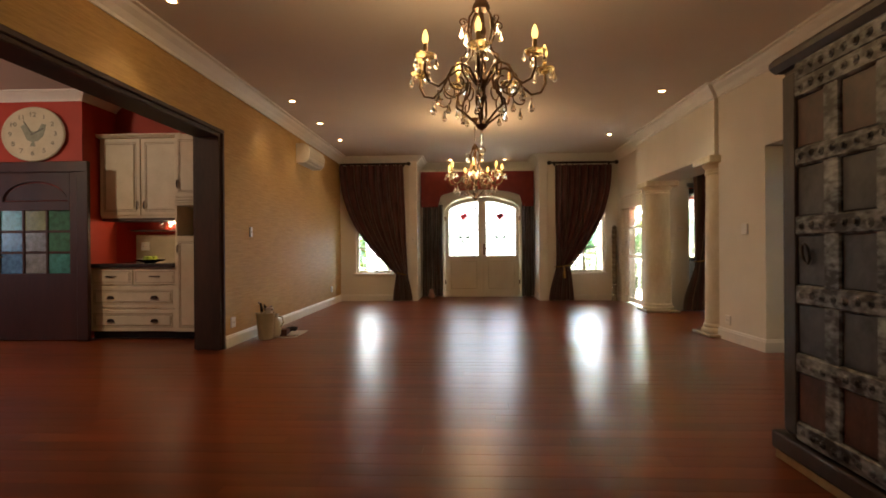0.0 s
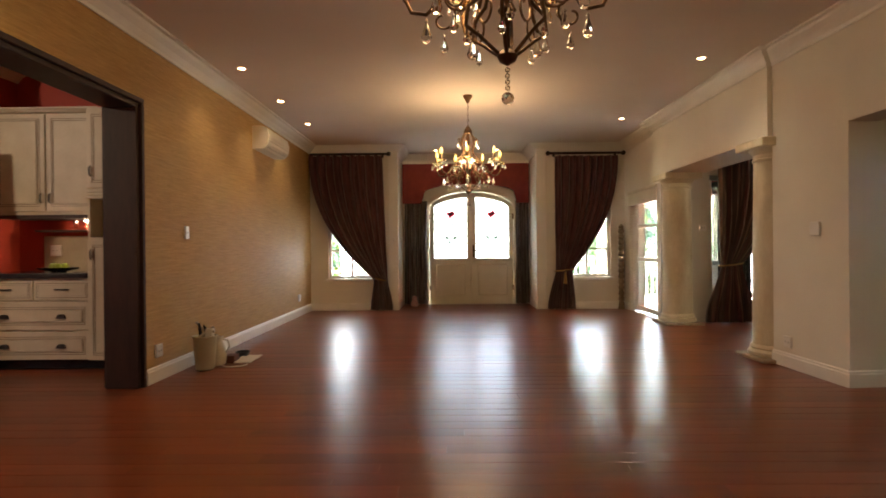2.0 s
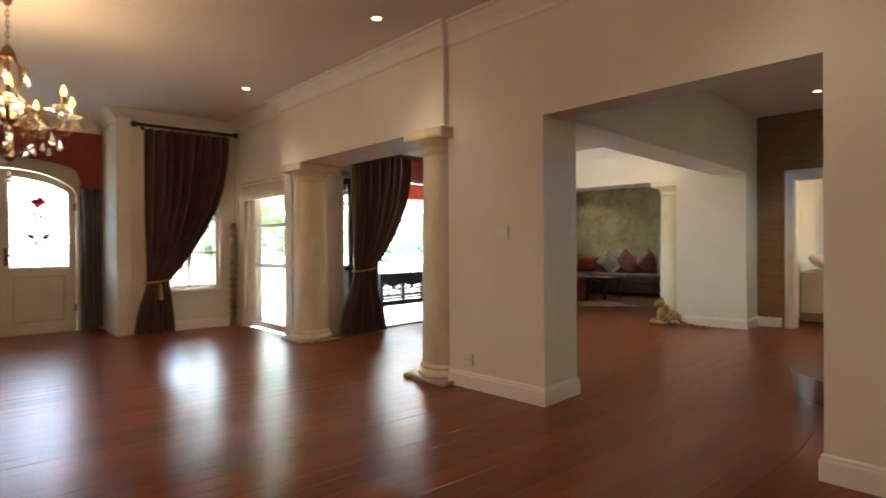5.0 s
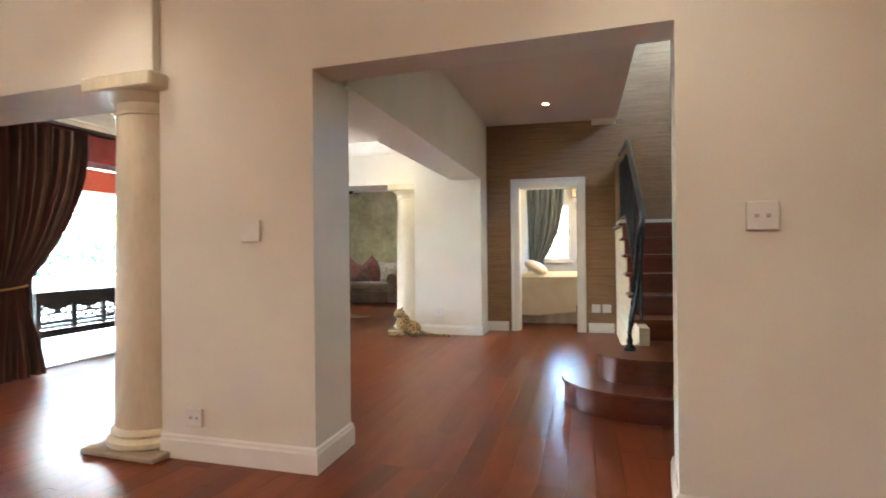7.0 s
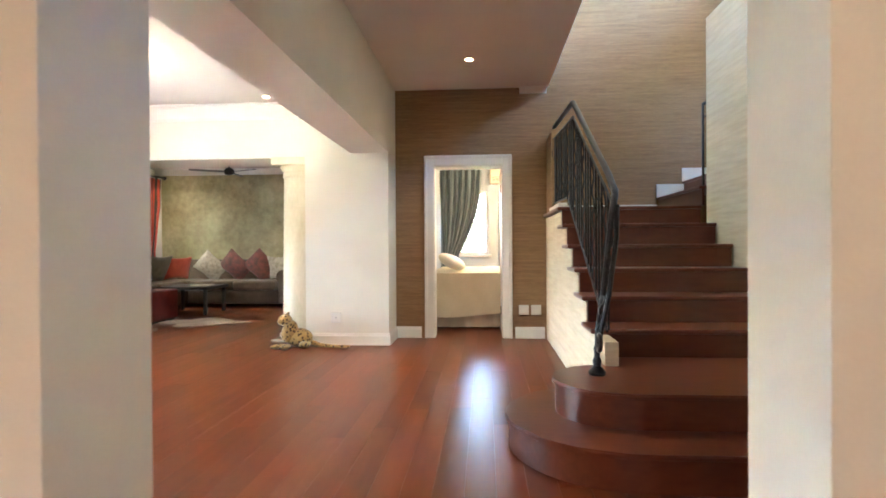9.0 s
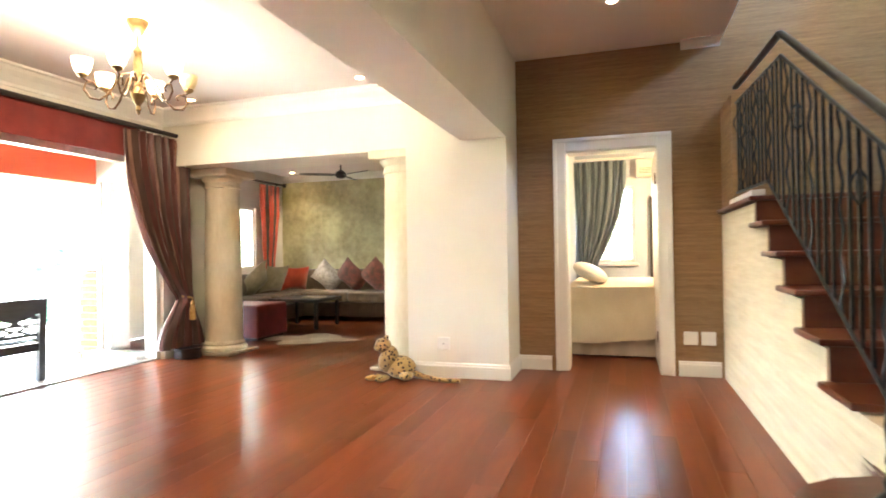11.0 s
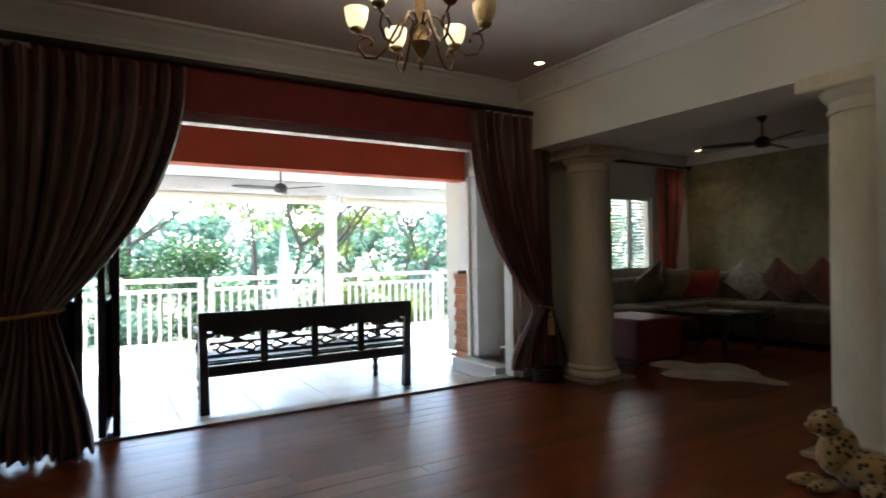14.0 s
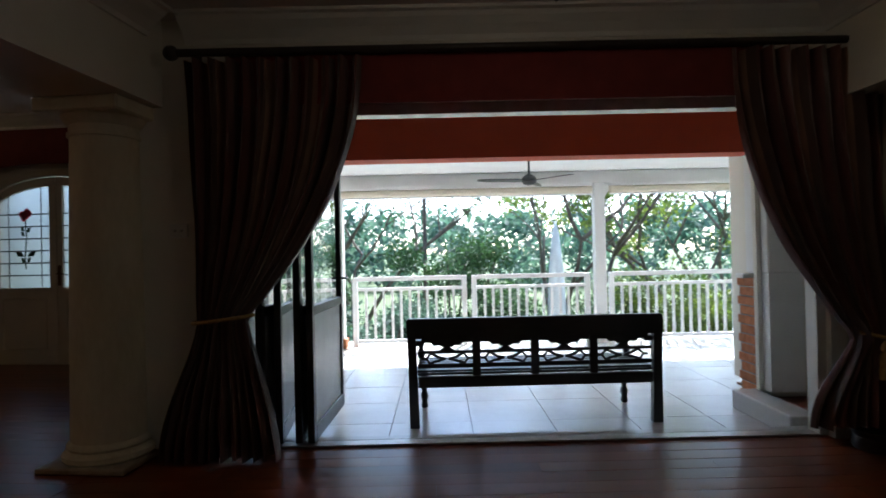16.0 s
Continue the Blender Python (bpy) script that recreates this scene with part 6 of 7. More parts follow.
for z0, z1 in ((0.545, 0.565), (0.44, 0.47), (0.385, 0.405)):
    bm = BM()
    box(bm, -0.87, 0.87, -0.015, 0.015, z0, z1, 0.004)
    part("cross_rail", bm, TEAK, bn)
bm = BM()
box(bm, -0.87, 0.87, -0.028, 0.028, 0.295, 0.375, 0.006)
part("seat_rail", bm, TEAK, bn)
for x in (-0.435, 0.0, 0.435):
    bm = BM()
    box(bm, x - 0.03, x + 0.03, -0.022, 0.022, 0.375, 0.66, 0.004)
    part("splat_post", bm, TEAK, bn)
for q in range(4):
    cx = -0.652 + 0.435 * q
    bm = BM()
    # scalloped pelmet of each bay
    prism(bm, [(cx - 0.19, 0.66), (cx - 0.19, 0.625), (cx - 0.12, 0.625), (cx - 0.10, 0.605), (cx - 0.05, 0.605), (cx - 0.04, 0.59), (cx, 0.60), (cx + 0.04, 0.59), (cx + 0.05, 0.605), (cx + 0.10, 0.605), (cx + 0.12, 0.625), (cx + 0.19, 0.625), (cx + 0.19, 0.66)][::-1], "y", -0.012, 0.012)
    prism(bm, [(cx - 0.06, 0.565), (cx + 0.06, 0.565), (cx + 0.03, 0.585), (cx, 0.607), (cx - 0.03, 0.585)], "y", -0.012, 0.012)
    part("carved_crest", bm, TEAK, bn, "scalloped fretwork crest")
    for sgn in (-1, 1):
        bm = BM()
        tube(bm, [(cx + sgn * 0.01, 0, 0.505), (cx + sgn * 0.06, 0, 0.515), (cx + sgn * 0.12, 0, 0.545)], 0.011, 6)
        tube(bm, [(cx + sgn * 0.01, 0, 0.505), (cx + sgn * 0.07, 0, 0.49), (cx + sgn * 0.13, 0, 0.472)], 0.011, 6)
        tube(bm, [(cx + sgn * 0.12, 0, 0.545), (cx + sgn * 0.155, 0, 0.508), (cx + sgn * 0.13, 0, 0.472)], 0.010, 6)
        tube(bm, [(cx + sgn * 0.155, 0, 0.508), (cx + sgn * 0.19, 0, 0.508)], 0.010, 6)
        part("fret", bm, TEAK, bn, "carved leaf fret")
for i in range(7):
    bm = BM()
    box(bm, -0.88, 0.88, 0.03 + i * 0.08, 0.10 + i * 0.08, 0.395, 0.415, 0.005)
    part("seat_slat", bm, TEAK, bn)
bm = BM()
box(bm, -0.84, 0.84, 0.545, 0.575, 0.32, 0.395, 0.005)
part("front_rail", bm, TEAK, bn)


# ---- staircase ----
ST = empty("staircase", (6.1, 4.86, 0), "red-brown timber staircase with bullnose bottom steps", "staircase")
NOSE = [6.05, 6.42, 7.20, 7.53, 7.87, 8.20, 8.52, 8.85]
X0, Y0 = 6.1, 4.86


def bullnose(bm, x_nose, r, z0, z1, back):
    """A bottom step whose outer end is rounded; in the staircase's own metres."""
    pts = [(back - X0, 4.24 - Y0), (x_nose - X0, 4.24 - Y0), (x_nose - X0, 5.50 - Y0)]
    cx = x_nose + r
    pts += [(cx - r * math.cos(math.pi * i / 18) - X0, 5.50 + r * math.sin(math.pi * i / 18) - Y0) for i in range(1, 18)]
    pts += [(cx + r - X0, 5.50 - Y0), (back - X0, 5.50 - Y0)]
    prism(bm, pts, "z", z0, z1)


for i, (xn, r, back) in enumerate(((6.00, 0.60, 7.25), (6.30, 0.345, 7.25))):
    bm = BM()
    bullnose(bm, xn + 0.025, r - 0.02, 0.18 * i, 0.18 * (i + 1) - 0.03, back)
    part("riser", bm, JATOBA_STEP, ST, "", True)
    bm = BM()
    bullnose(bm, xn, r, 0.18 * (i + 1) - 0.03, 0.18 * (i + 1), back)
    es = [e for e in bm.edges if abs(e.verts[0].co.z - e.verts[1].co.z) < 1e-5]
    bmesh.ops.bevel(bm, geom=es, offset=0.008, segments=2, affect="EDGES")
    part("tread", bm, JATOBA_STEP, ST, "", True)
for i in range(2, 8):
    z1 = 0.18 * (i + 1) - (0.01 if i == 7 else 0)
    nx = NOSE[i + 1] if i < 7 else 10.18
    bm = BM()
    box(bm, NOSE[i] + 0.03 - X0, NOSE[i] + 0.05 - X0, 4.24 - Y0, 5.49 - Y0, 0.18 * i, z1 - 0.03)
    part("riser", bm, JATOBA_STEP, ST)
    bm = BM()
    box(bm, NOSE[i] - X0, nx + 0.05 - X0 - (0.05 if i == 7 else 0), 4.24 - Y0, 5.535 - Y0, z1 - 0.03, z1, 0.008, 2)
    part("tread", bm, JATOBA_STEP, ST)
# turning flight up to the south
for j in range(6):
    ya = 4.24 - 0.28 * j
    bm = BM()
    box(bm, 8.85 - X0, 10.16 - X0, ya - 0.30 - Y0, ya + 0.02 - Y0, 1.43 + 0.18 * j + 0.15, 1.43 + 0.18 * (j + 1), 0.008, 2)
    part("tread", bm, JATOBA_STEP, ST)
    bm = BM()
    box(bm, 8.85 - X0, 10.16 - X0, ya - 0.02 - Y0, ya - Y0, 1.43 + 0.18 * j, 1.43 + 0.18 * j + 0.15)
    part("riser", bm, JATOBA_STEP, ST)
    bm = BM()
    box(bm, 10.145 - X0, 10.165 - X0, ya - 0.30 - Y0, ya + 0.02 - Y0, 1.43 + 0.18 * (j + 1), 1.43 + 0.18 * (j + 1) + 0.15)
    part("stepped_skirting", bm, WHITE, ST, "white stepped skirting")
bm = BM()
box(bm, 10.145 - X0, 10.165 - X0, 4.26 - Y0, 5.44 - Y0, 1.43, 1.53)
part("stepped_skirting", bm, WHITE, ST, "white stepped skirting")

# side wall under the flight, stepped to the treads
bm = BM()
pts = [(7.23, 0.36)] + [(7.23, 0.0), (10.178, 0.0), (10.178, 1.385)] + [q for i in range(7, 2, -1) for q in ((NOSE[i] + 0.04, 0.18 * (i + 1) - 0.045 if i < 7 else 1.385), (NOSE[i] + 0.04, 0.18 * i - 0.035))] + [(7.23, 0.505)]
prism(bm, pts, "y", 5.42, 5.50)
box(bm, 6.95, 7.24, 5.42, 5.50, 0.0, 0.50)
struct("wall_stair_side", bm, GRASS_PALE, "pale cream grasscloth wall under the stairs", "wall")
bm = BM()
box(bm, 9.66, 10.178, 5.40, 5.495, 1.435, 2.28)
struct("wall_stair_nib", bm, GRASS_BROWN, "half-height wallpapered nib at the landing", "wall")
bm = BM()
box(bm, 8.87, 9.66, 5.44, 5.52, 1.435, 1.47, 0.004)
struct("trim_landing_cap", bm, WHITE, "white cap along the landing edge", "trim")


# ---- wrought-iron stair railing ----
def baluster(bm, x, y, z0, z1, twist=False):
    if twist:
        n = 30
        pts_a = [(x + 0.006 * math.cos(i * 0.9), y + 0.006 * math.sin(i * 0.9), z0 + (z1 - z0) * i / n) for i in range(n + 1)]
        tube(bm, pts_a, 0.007, 5)
    else:
        box(bm, x - 0.0065, x + 0.0065, y - 0.0065, y + 0.0065, z0, z1)


RL = empty("stair_railing", (6.72, 5.47, 0.36), "black wrought-iron stair railing with scroll newel", "railing")
ox, oy, oz = 6.72, 5.47, 0.36


def L3(p):
    return (p[0] - ox, p[1] - oy, p[2] - oz)


top = [(9.62, 5.47, 2.32), (8.32, 5.47, 2.26), (6.98, 5.47, 1.50), (6.80, 5.48, 1.40)]
bm = BM()
tube(bm, [L3(p) for p in top], 0.022, 10, 0.7)
part("handrail", bm, BLACKIRON, RL, "smooth black handrail", True)
low = [(p[0], p[1], p[2] - 0.12) for p in top]
bm = BM()
tube(bm, [L3(p) for p in low], 0.009, 6)
part("under_rail", bm, BLACKIRON, RL, "", True)
bm = BM()
tube(bm, [L3(p) for p in ((8.66, 5.47, 1.50), (6.98, 5.48, 0.56))], 0.009, 6)
tube(bm, [L3(p) for p in ((9.62, 5.47, 1.52), (8.66, 5.47, 1.50))], 0.009, 6)
part("bottom_rail", bm, BLACKIRON, RL, "", True)


def rail_z(x, line):
    pts_ = sorted((p[0], p[2]) for p in line)
    for (a, za), (b, zb) in zip(pts_, pts_[1:]):
        if a <= x <= b:
            return za + (zb - za) * (x - a) / (b - a)
    return pts_[0][1] if x < pts_[0][0] else pts_[-1][1]


x = 6.99
k = 0
while x < 9.62:
    zt = rail_z(x, low)
    zb = 1.51 if x > 8.66 else 0.56 + (x - 6.98) * 0.94 / 1.68
    bm = BM()
    baluster(bm, x - ox, 0, zb - oz, zt - oz, k % 4 == 1)
    part("baluster", bm, BLACKIRON, RL, "twisted iron baluster" if k % 4 == 1 else "")
    if k % 8 == 3:
        bm = BM()
        zm = (zb + zt) / 2 + 0.18
        for q in range(4):
            a0 = q * math.pi / 2
            tube(bm, [(x - ox + 0.028 * math.sin(math.pi * i / 10) * math.cos(a0), 0.028 * math.sin(math.pi * i / 10) * math.sin(a0), zm - oz - 0.07 + 0.14 * i / 10) for i in range(11)], 0.005, 5)
        part("basket_knot", bm, BLACKIRON, RL, "iron basket knot", True)
    x += 0.095
    k += 1
bm = BM()
lathe(bm, [(0.045, 0), (0.05, 0.015), (0.035, 0.035), (0.02, 0.05), (0.026, 0.075), (0.016, 0.10), (0.016, 0.14)], (0, 0.12, 0), 14)
part("newel_foot", bm, BLACKIRON, RL, "", True)
for q, (dx, tw) in enumerate(((-0.05, False), (0.0, True), (0.06, False))):
    bm = BM()
    if tw:
        n = 60
        tube(bm, [(dx + 0.011 * math.cos(i * 0.8), 0.12 + 0.011 * math.sin(i * 0.8) - 0.10 * i / n, 0.12 + 0.82 * i / n) for i in range(n + 1)], 0.012, 6)
    else:
        tube(bm, [(0.0, 0.12, 0.14), (dx * 0.8, 0.11, 0.22), (dx * 1.6, 0.07, 0.45), (dx * 1.5, 0.03, 0.75), (dx, 0.02, 0.93)], 0.014, 7)
    part("newel_bar", bm, BLACKIRON, RL, "twisted iron bar" if tw else "", True)
bm = BM()
tube(bm, [(0.05, 0.11, 0.21), (-0.01, 0.12, 0.15)] + [(-0.085 + 0.062 * (1 - i / 22) * math.cos(-0.4 - i * 0.42), 0.125, 0.20 + 0.062 * (1 - i / 22) * math.sin(-0.4 - i * 0.42)) for i in range(18)], 0.012, 7)
part("scroll", bm, BLACKIRON, RL, "rolled iron scroll", True)
bm = BM()
tube(bm, [(0.12, 0.01, 1.06), (0.05, 0.01, 1.02), (0.0, 0.02, 0.98), (-0.07, 0.05, 0.90), (-0.10, 0.07, 0.78), (-0.06, 0.10, 0.45)], [0.022, 0.022, 0.02, 0.018, 0.016, 0.013], 9)
part("rail_end", bm, BLACKIRON, RL, "downswept handrail end", True)

R2 = empty("stair_railing", (8.88, 4.22, 1.43), "black wrought-iron railing of the upper flight", "railing")
bm = BM()
tube(bm, [(0, 0, 0.92), (0.0, -1.5, 1.85)], 0.022, 10, 0.7)
part("handrail", bm, BLACKIRON, R2, "", True)
bm = BM()
tube(bm, [(0, 0, 0.80), (0.0, -1.5, 1.73)], 0.009, 6)
part("under_rail", bm, BLACKIRON, R2)
for i in range(14):
    yy = -0.1 * i
    bm = BM()
    box(bm, -0.0065 - (0.006 if i == 0 else 0), 0.0065 + (0.006 if i == 0 else 0), yy - 0.0065, yy + 0.0065, 0.0 if i == 0 else 0.62 * i * 0.1 + 0.18, 0.80 + 0.62 * i * 0.1 + (0.12 if i == 0 else 0))
    part("baluster", bm, BLACKIRON, R2)

# ---- bedroom doorway ----
ARCH = [(0, 0), (0.012, 0), (0.018, 0.02), (0.03, 0.03), (0.03, 0.085), (0.02, 0.10), (0, 0.10)]
df = tagged(empty("door_5", (10.18, 6.40, 0), "white moulded bedroom door frame, door folded inward", "door frame"), "", "", "", "structure")
for s, y0, y1 in ((-1, -0.51, -0.40), (1, 0.40, 0.51)):
    bm = BM()
    box(bm, -0.022, 0.0, y0, y1, 0, 2.125, 0.006, 2)
    box(bm, -0.034, -0.02, y0 + (0.0 if s < 0 else 0.075), y1 - (0.075 if s < 0 else 0.0), 0, 2.125, 0.005)
    part("architrave", bm, WHITE, df)
    bm = BM()
    box(bm, 0.0, 0.22, s * 0.39 - 0.012 + (0.012 * s), s * 0.39 + 0.012 + (0.012 * s), 0, 2.02, 0.003)
    part("jamb_lining", bm, WHITE, df)
bm = BM()
box(bm, -0.022, 0.0, -0.40, 0.40, 2.01, 2.125, 0.006)
box(bm, -0.036, -0.02, -0.51, 0.51, 2.095, 2.13, 0.005)
part("architrave", bm, WHITE, df)
bm = BM()
box(bm, 0.0, 0.22, -0.40, 0.40, 2.0, 2.03, 0.003)
part("head_lining", bm, WHITE, df)
bm = BM()
box(bm, 0.22, 1.00, -0.43, -0.39, 0.01, 2.0, 0.004)
lf = part("door_leaf", bm, WHITE, df, "white door leaf standing open")
for zz in (0.30, 1.75):
    bm = BM()
    box(bm, 0.195, 0.235, -0.388, -0.378, zz - 0.05, zz + 0.05, 0.002)
    part("hinge", bm, BRONZE, lf, "dark bronze hinge")

# ---- bedroom ----
bed = empty("bed", (11.75, 5.75, 0), "bed with a cream cotton bedspread and valance", "bed")
COVER = surf("cream_cotton_bedspread", (0.66, 0.58, 0.40), (0.76, 0.69, 0.52), 3, 0.85, 0.35, fine=50, sheen=0.2)
VALANCE = surf("ecru_bed_valance", (0.50, 0.44, 0.33), (0.58, 0.52, 0.41), 5, 0.85, 0.25, stretch=(1, 1, 0.2), fine=60)
bm = BM()
n = 60
grid = []
for j in range(17):
    row = []
    for i in range(n + 1):
        u = i / n
        yy = -1.0 + 2.12 * u
        if j < 9:
            f = j / 8
            z = 0.20 + 0.05 * math.sin(u * 5) + (0.52 - 0.05 * math.sin(u * 5)) * f
            xx = -0.80 - 0.05 * (1 - f) - 0.018 * math.sin(u * 23 + f * 2) * (1 - f) - 0.014 * math.sin(u * 9 + 6 * f)
        else:
            f = (j - 8) / 8
            z = 0.72 + 0.03 * math.sin(min(1, f * 2) * math.pi / 2) + 0.012 * noise.noise(Vector((f * 4, u * 5, 1)))
            xx = -0.80 + 1.6 * f
        row.append((xx, yy, z))
    grid.append(row)
sheet(bm, grid, 0.015)
part("bedspread", bm, COVER, bed, "", True)
bm = BM()
sheet(bm, [[(-0.80 - 0.010 * math.sin(i * 0.8), -1.0 + 2.12 * i / 90, z) for i in range(91)] for z in (0.30, 0.12, 0.02)], 0.006)
part("valance", bm, VALANCE, bed, "gathered ecru valance", True)
bm = BM()
box(bm, -0.76, 0.78, -0.98, 1.10, 0.05, 0.70, 0.05, 3)
part("mattress", bm, VALANCE, bed)
pil = empty("pillow", (11.35, 6.66, 0.76), "plump white pillow on the bed", "pillow")
bm = BM()
bmesh.ops.create_uvsphere(bm, u_segments=20, v_segments=12, radius=1.0, matrix=pose(0, 0, 0.10, 25) @ Matrix.Diagonal((0.32, 0.20, 0.09, 1)))
part("case", bm, WHITE, pil, "", True)
curtain("curtain", 13.22, (6.97, 6.25), (6.92, 6.66), (6.95, 6.50), 2.36, 0.92, 0.05, 7, [TEALD, TEAL], "slate blue silk curtain tied back at the bedroom window", 0.045, (1, 2.2), None, axis="y", seed=31)
cp = empty("curtain_rail", (13.25, 6.5, 2.38), "white bedroom curtain rail", "curtain rail")
bm = BM()
box(bm, -0.03, 0.03, -0.48, 0.48, 0, 0.03, 0.004)
part("rail", bm, WHITE, cp)
bw = tagged(empty("window_3", (13.40, 6.50, 0.92), "white bedroom sash window", "window"), "", "", "", "structure")
bm = BM()
for y0, y1, z0, z1 in ((-0.35, -0.30, 0, 1.10), (0.30, 0.35, 0, 1.10), (-0.30, 0.30, 0, 0.05), (-0.30, 0.30, 1.05, 1.10), (-0.30, 0.30, 0.53, 0.57)):
    box(bm, 0.04, 0.10, y0, y1, z0, z1, 0.004)
part("window_frame", bm, WHITE, bw)
bm = BM()
box(bm, 0.068, 0.072, -0.30, 0.30, 0.05, 1.05)
pn = part("pane", bm, CLEAR, bw)
pn.visible_shadow = False
bm = BM()
box(bm, -0.05, 0.04, -0.40, 0.40, -0.04, 0.0, 0.006)
part("window_sill", bm, WHITE, bw)
wa = empty("air_conditioner", (13.40, 5.80, 2.12), "small ivory wall air conditioner", "air conditioner")
bm = BM()
box(bm, -0.16, 0, -0.32, 0.32, 0, 0.25, 0.02, 2)
part("housing", bm, ACPLASTIC, wa)
for i in range(4):
    bm = BM()
    box(bm, -0.168, -0.155, -0.28, 0.28, 0.05 + i * 0.022, 0.058 + i * 0.022)
    part("louvre", bm, TAUPE, wa)
point("bedroom_lamp", (12.0, 5.40, 1.98), 1.8, WARM, 0.08)
wl = empty("wall_lamp", (12.0, 5.40, 2.02), "lit brass hanging lamp with glass cups", "lamp")
bm = BM()
tube(bm, [(0, 0, 0.10), (0, 0, 0.68)], 0.006, 6)
lathe(bm, [(0.01, -0.02), (0.03, 0.0), (0.015, 0.04), (0.02, 0.10)], seg=12)
tube(bm, [(-0.09, 0, 0.03), (0, 0, 0.0), (0.09, 0, 0.03)], 0.007, 6)
tube(bm, [(0, -0.09, 0.03), (0, 0, 0.0), (0, 0.09, 0.03)], 0.007, 6)
part("arms", bm, GOLDB, wl, "", True)
for x, y in ((-0.09, 0), (0.09, 0), (0, -0.09), (0, 0.09)):
    bm = BM()
    lathe(bm, [(0.012, 0.03), (0.03, 0.05), (0.032, 0.10), (0.02, 0.125)], (x, y, 0), 12)
    part("shade", bm, BULB, wl, "glowing lamp cup", True)
mr = empty("leaning_mirror", (13.36, 5.55, 0.70), "tall dark-framed mirror against the wall", "mirror")
bm = BM()
for y0, y1, z0, z1 in ((-0.40, -0.34, 0, 1.15), (0.34, 0.40, 0, 1.15), (-0.34, 0.34, 0, 0.06), (-0.34, 0.34, 1.09, 1.15)):
    box(bm, -0.03, 0.03, y0, y1, z0, z1, 0.005)
part("frame", bm, POLEWOOD, mr)
MIRROR = surf("silvered_mirror", (0.75, 0.76, 0.76), (0.8, 0.8, 0.8), 2, 0.03, 0.0, metal=1.0)
bm = BM()
box(bm, -0.012, 0.0, -0.34, 0.34, 0.06, 1.09)
part("glass", bm, MIRROR, mr)
bt = empty("bedside_chest", (13.12, 5.55, 0), "low white chest against the bedroom wall", "chest")
bm = BM()
box(bm, -0.22, 0.22, -0.50, 0.50, 0.0, 0.70, 0.008)
part("body", bm, WHITE, bt)

# ---- lounge ----
SOFA = surf("brown_chenille", (0.105, 0.070, 0.040), (0.19, 0.135, 0.082), 6, 0.85, 0.3, fine=90, sheen=0.3)
SOFADARK = surf("dark_brown_leather_base", (0.055, 0.035, 0.022), (0.10, 0.066, 0.042), 6, 0.5, 0.2)
sofa = empty("corner_sofa", (13.95, 10.8, 0), "large brown L-shaped corner sofa against the gold wall", "sofa")
def soft(bm, x0, x1, y0, y1, z0, z1, b=0.06):
    box(bm, x0, x1, y0, y1, z0, z1, b, 3)
bm = BM()
soft(bm, -0.50, 0.50, -0.90, 1.55, 0.06, 0.30, 0.02)
soft(bm, -2.2, -0.50, 0.75, 1.60, 0.06, 0.30, 0.02)
part("base", bm, SOFADARK, sofa)
for y0, y1 in ((-0.86, -0.05), (-0.05, 0.76)):
    bm = BM()
    soft(bm, -0.52, 0.26, y0 + 0.01, y1 - 0.01, 0.30, 0.47)
    part("seat_cushion", bm, SOFA, sofa)
for x0, x1 in ((-2.15, -1.35), (-1.35, -0.52), (-0.52, 0.30)):
    bm = BM()
    soft(bm, x0 + 0.01, x1 - 0.01, 0.78, 1.38, 0.30, 0.47)
    part("seat_cushion", bm, SOFA, sofa)
bm = BM()
soft(bm, 0.24, 0.50, -0.90, 1.55, 0.30, 0.84, 0.08)
part("backrest", bm, SOFA, sofa)
bm = BM()
soft(bm, -2.2, 0.3, 1.36, 1.60, 0.30, 0.80, 0.08)
part("backrest", bm, SOFA, sofa)
bm = BM()
tube(bm, [(-0.54, -1.02, 0.54), (0.50, -1.02, 0.60)], 0.13, 16)
soft(bm, -0.50, 0.50, -1.13, -0.90, 0.06, 0.56, 0.03)
part("armrest", bm, SOFA, sofa, "rolled armrest", True)
CREAMFUR = surf("cream_patterned_cloth", (0.38, 0.33, 0.24), (0.68, 0.62, 0.50), 18, 0.85, 0.3, sheen=0.3)
FLORAL = surf("red_brown_floral_cloth", (0.12, 0.075, 0.050), (0.33, 0.10, 0.070), 14, 0.8, 0.3, fine=40, sheen=0.3)
KHAKI = surf("khaki_cloth", (0.22, 0.19, 0.12), (0.34, 0.30, 0.20), 9, 0.85, 0.3, sheen=0.3)


def cushion(x, y, z, s, tilt, turn, mat, label):
    c = empty("scatter_cushion", (x, y, z), label, "cushion", "scatter cushions on the sofa")
    bm = BM()
    bmesh.ops.create_grid(bm, x_segments=12, y_segments=12, size=1.0)
    geo = bm.faces[:]
    bmesh.ops.solidify(bm, geom=geo, thickness=0.02)
    for v in bm.verts:
        f = (1 - v.co.x ** 4) * (1 - v.co.y ** 4)
        v.co.x, v.co.y = v.co.x * (0.86 + 0.14 * abs(v.co.y) ** 2) * s, v.co.y * s
        v.co.z = (0.30 * f * s + 0.008) * (1 if v.co.z >= -0.001 else -1)
    bmesh.ops.transform(bm, matrix=pose(0, 0, s * 0.95, 0, 0, turn) @ pose(0, 0, 0, 0, 90 - tilt, 0) @ pose(0, 0, 0, 0, 0, 45 if label.startswith("f") else 0), verts=bm.verts)
    part("cover", bm, mat, c, "", True)


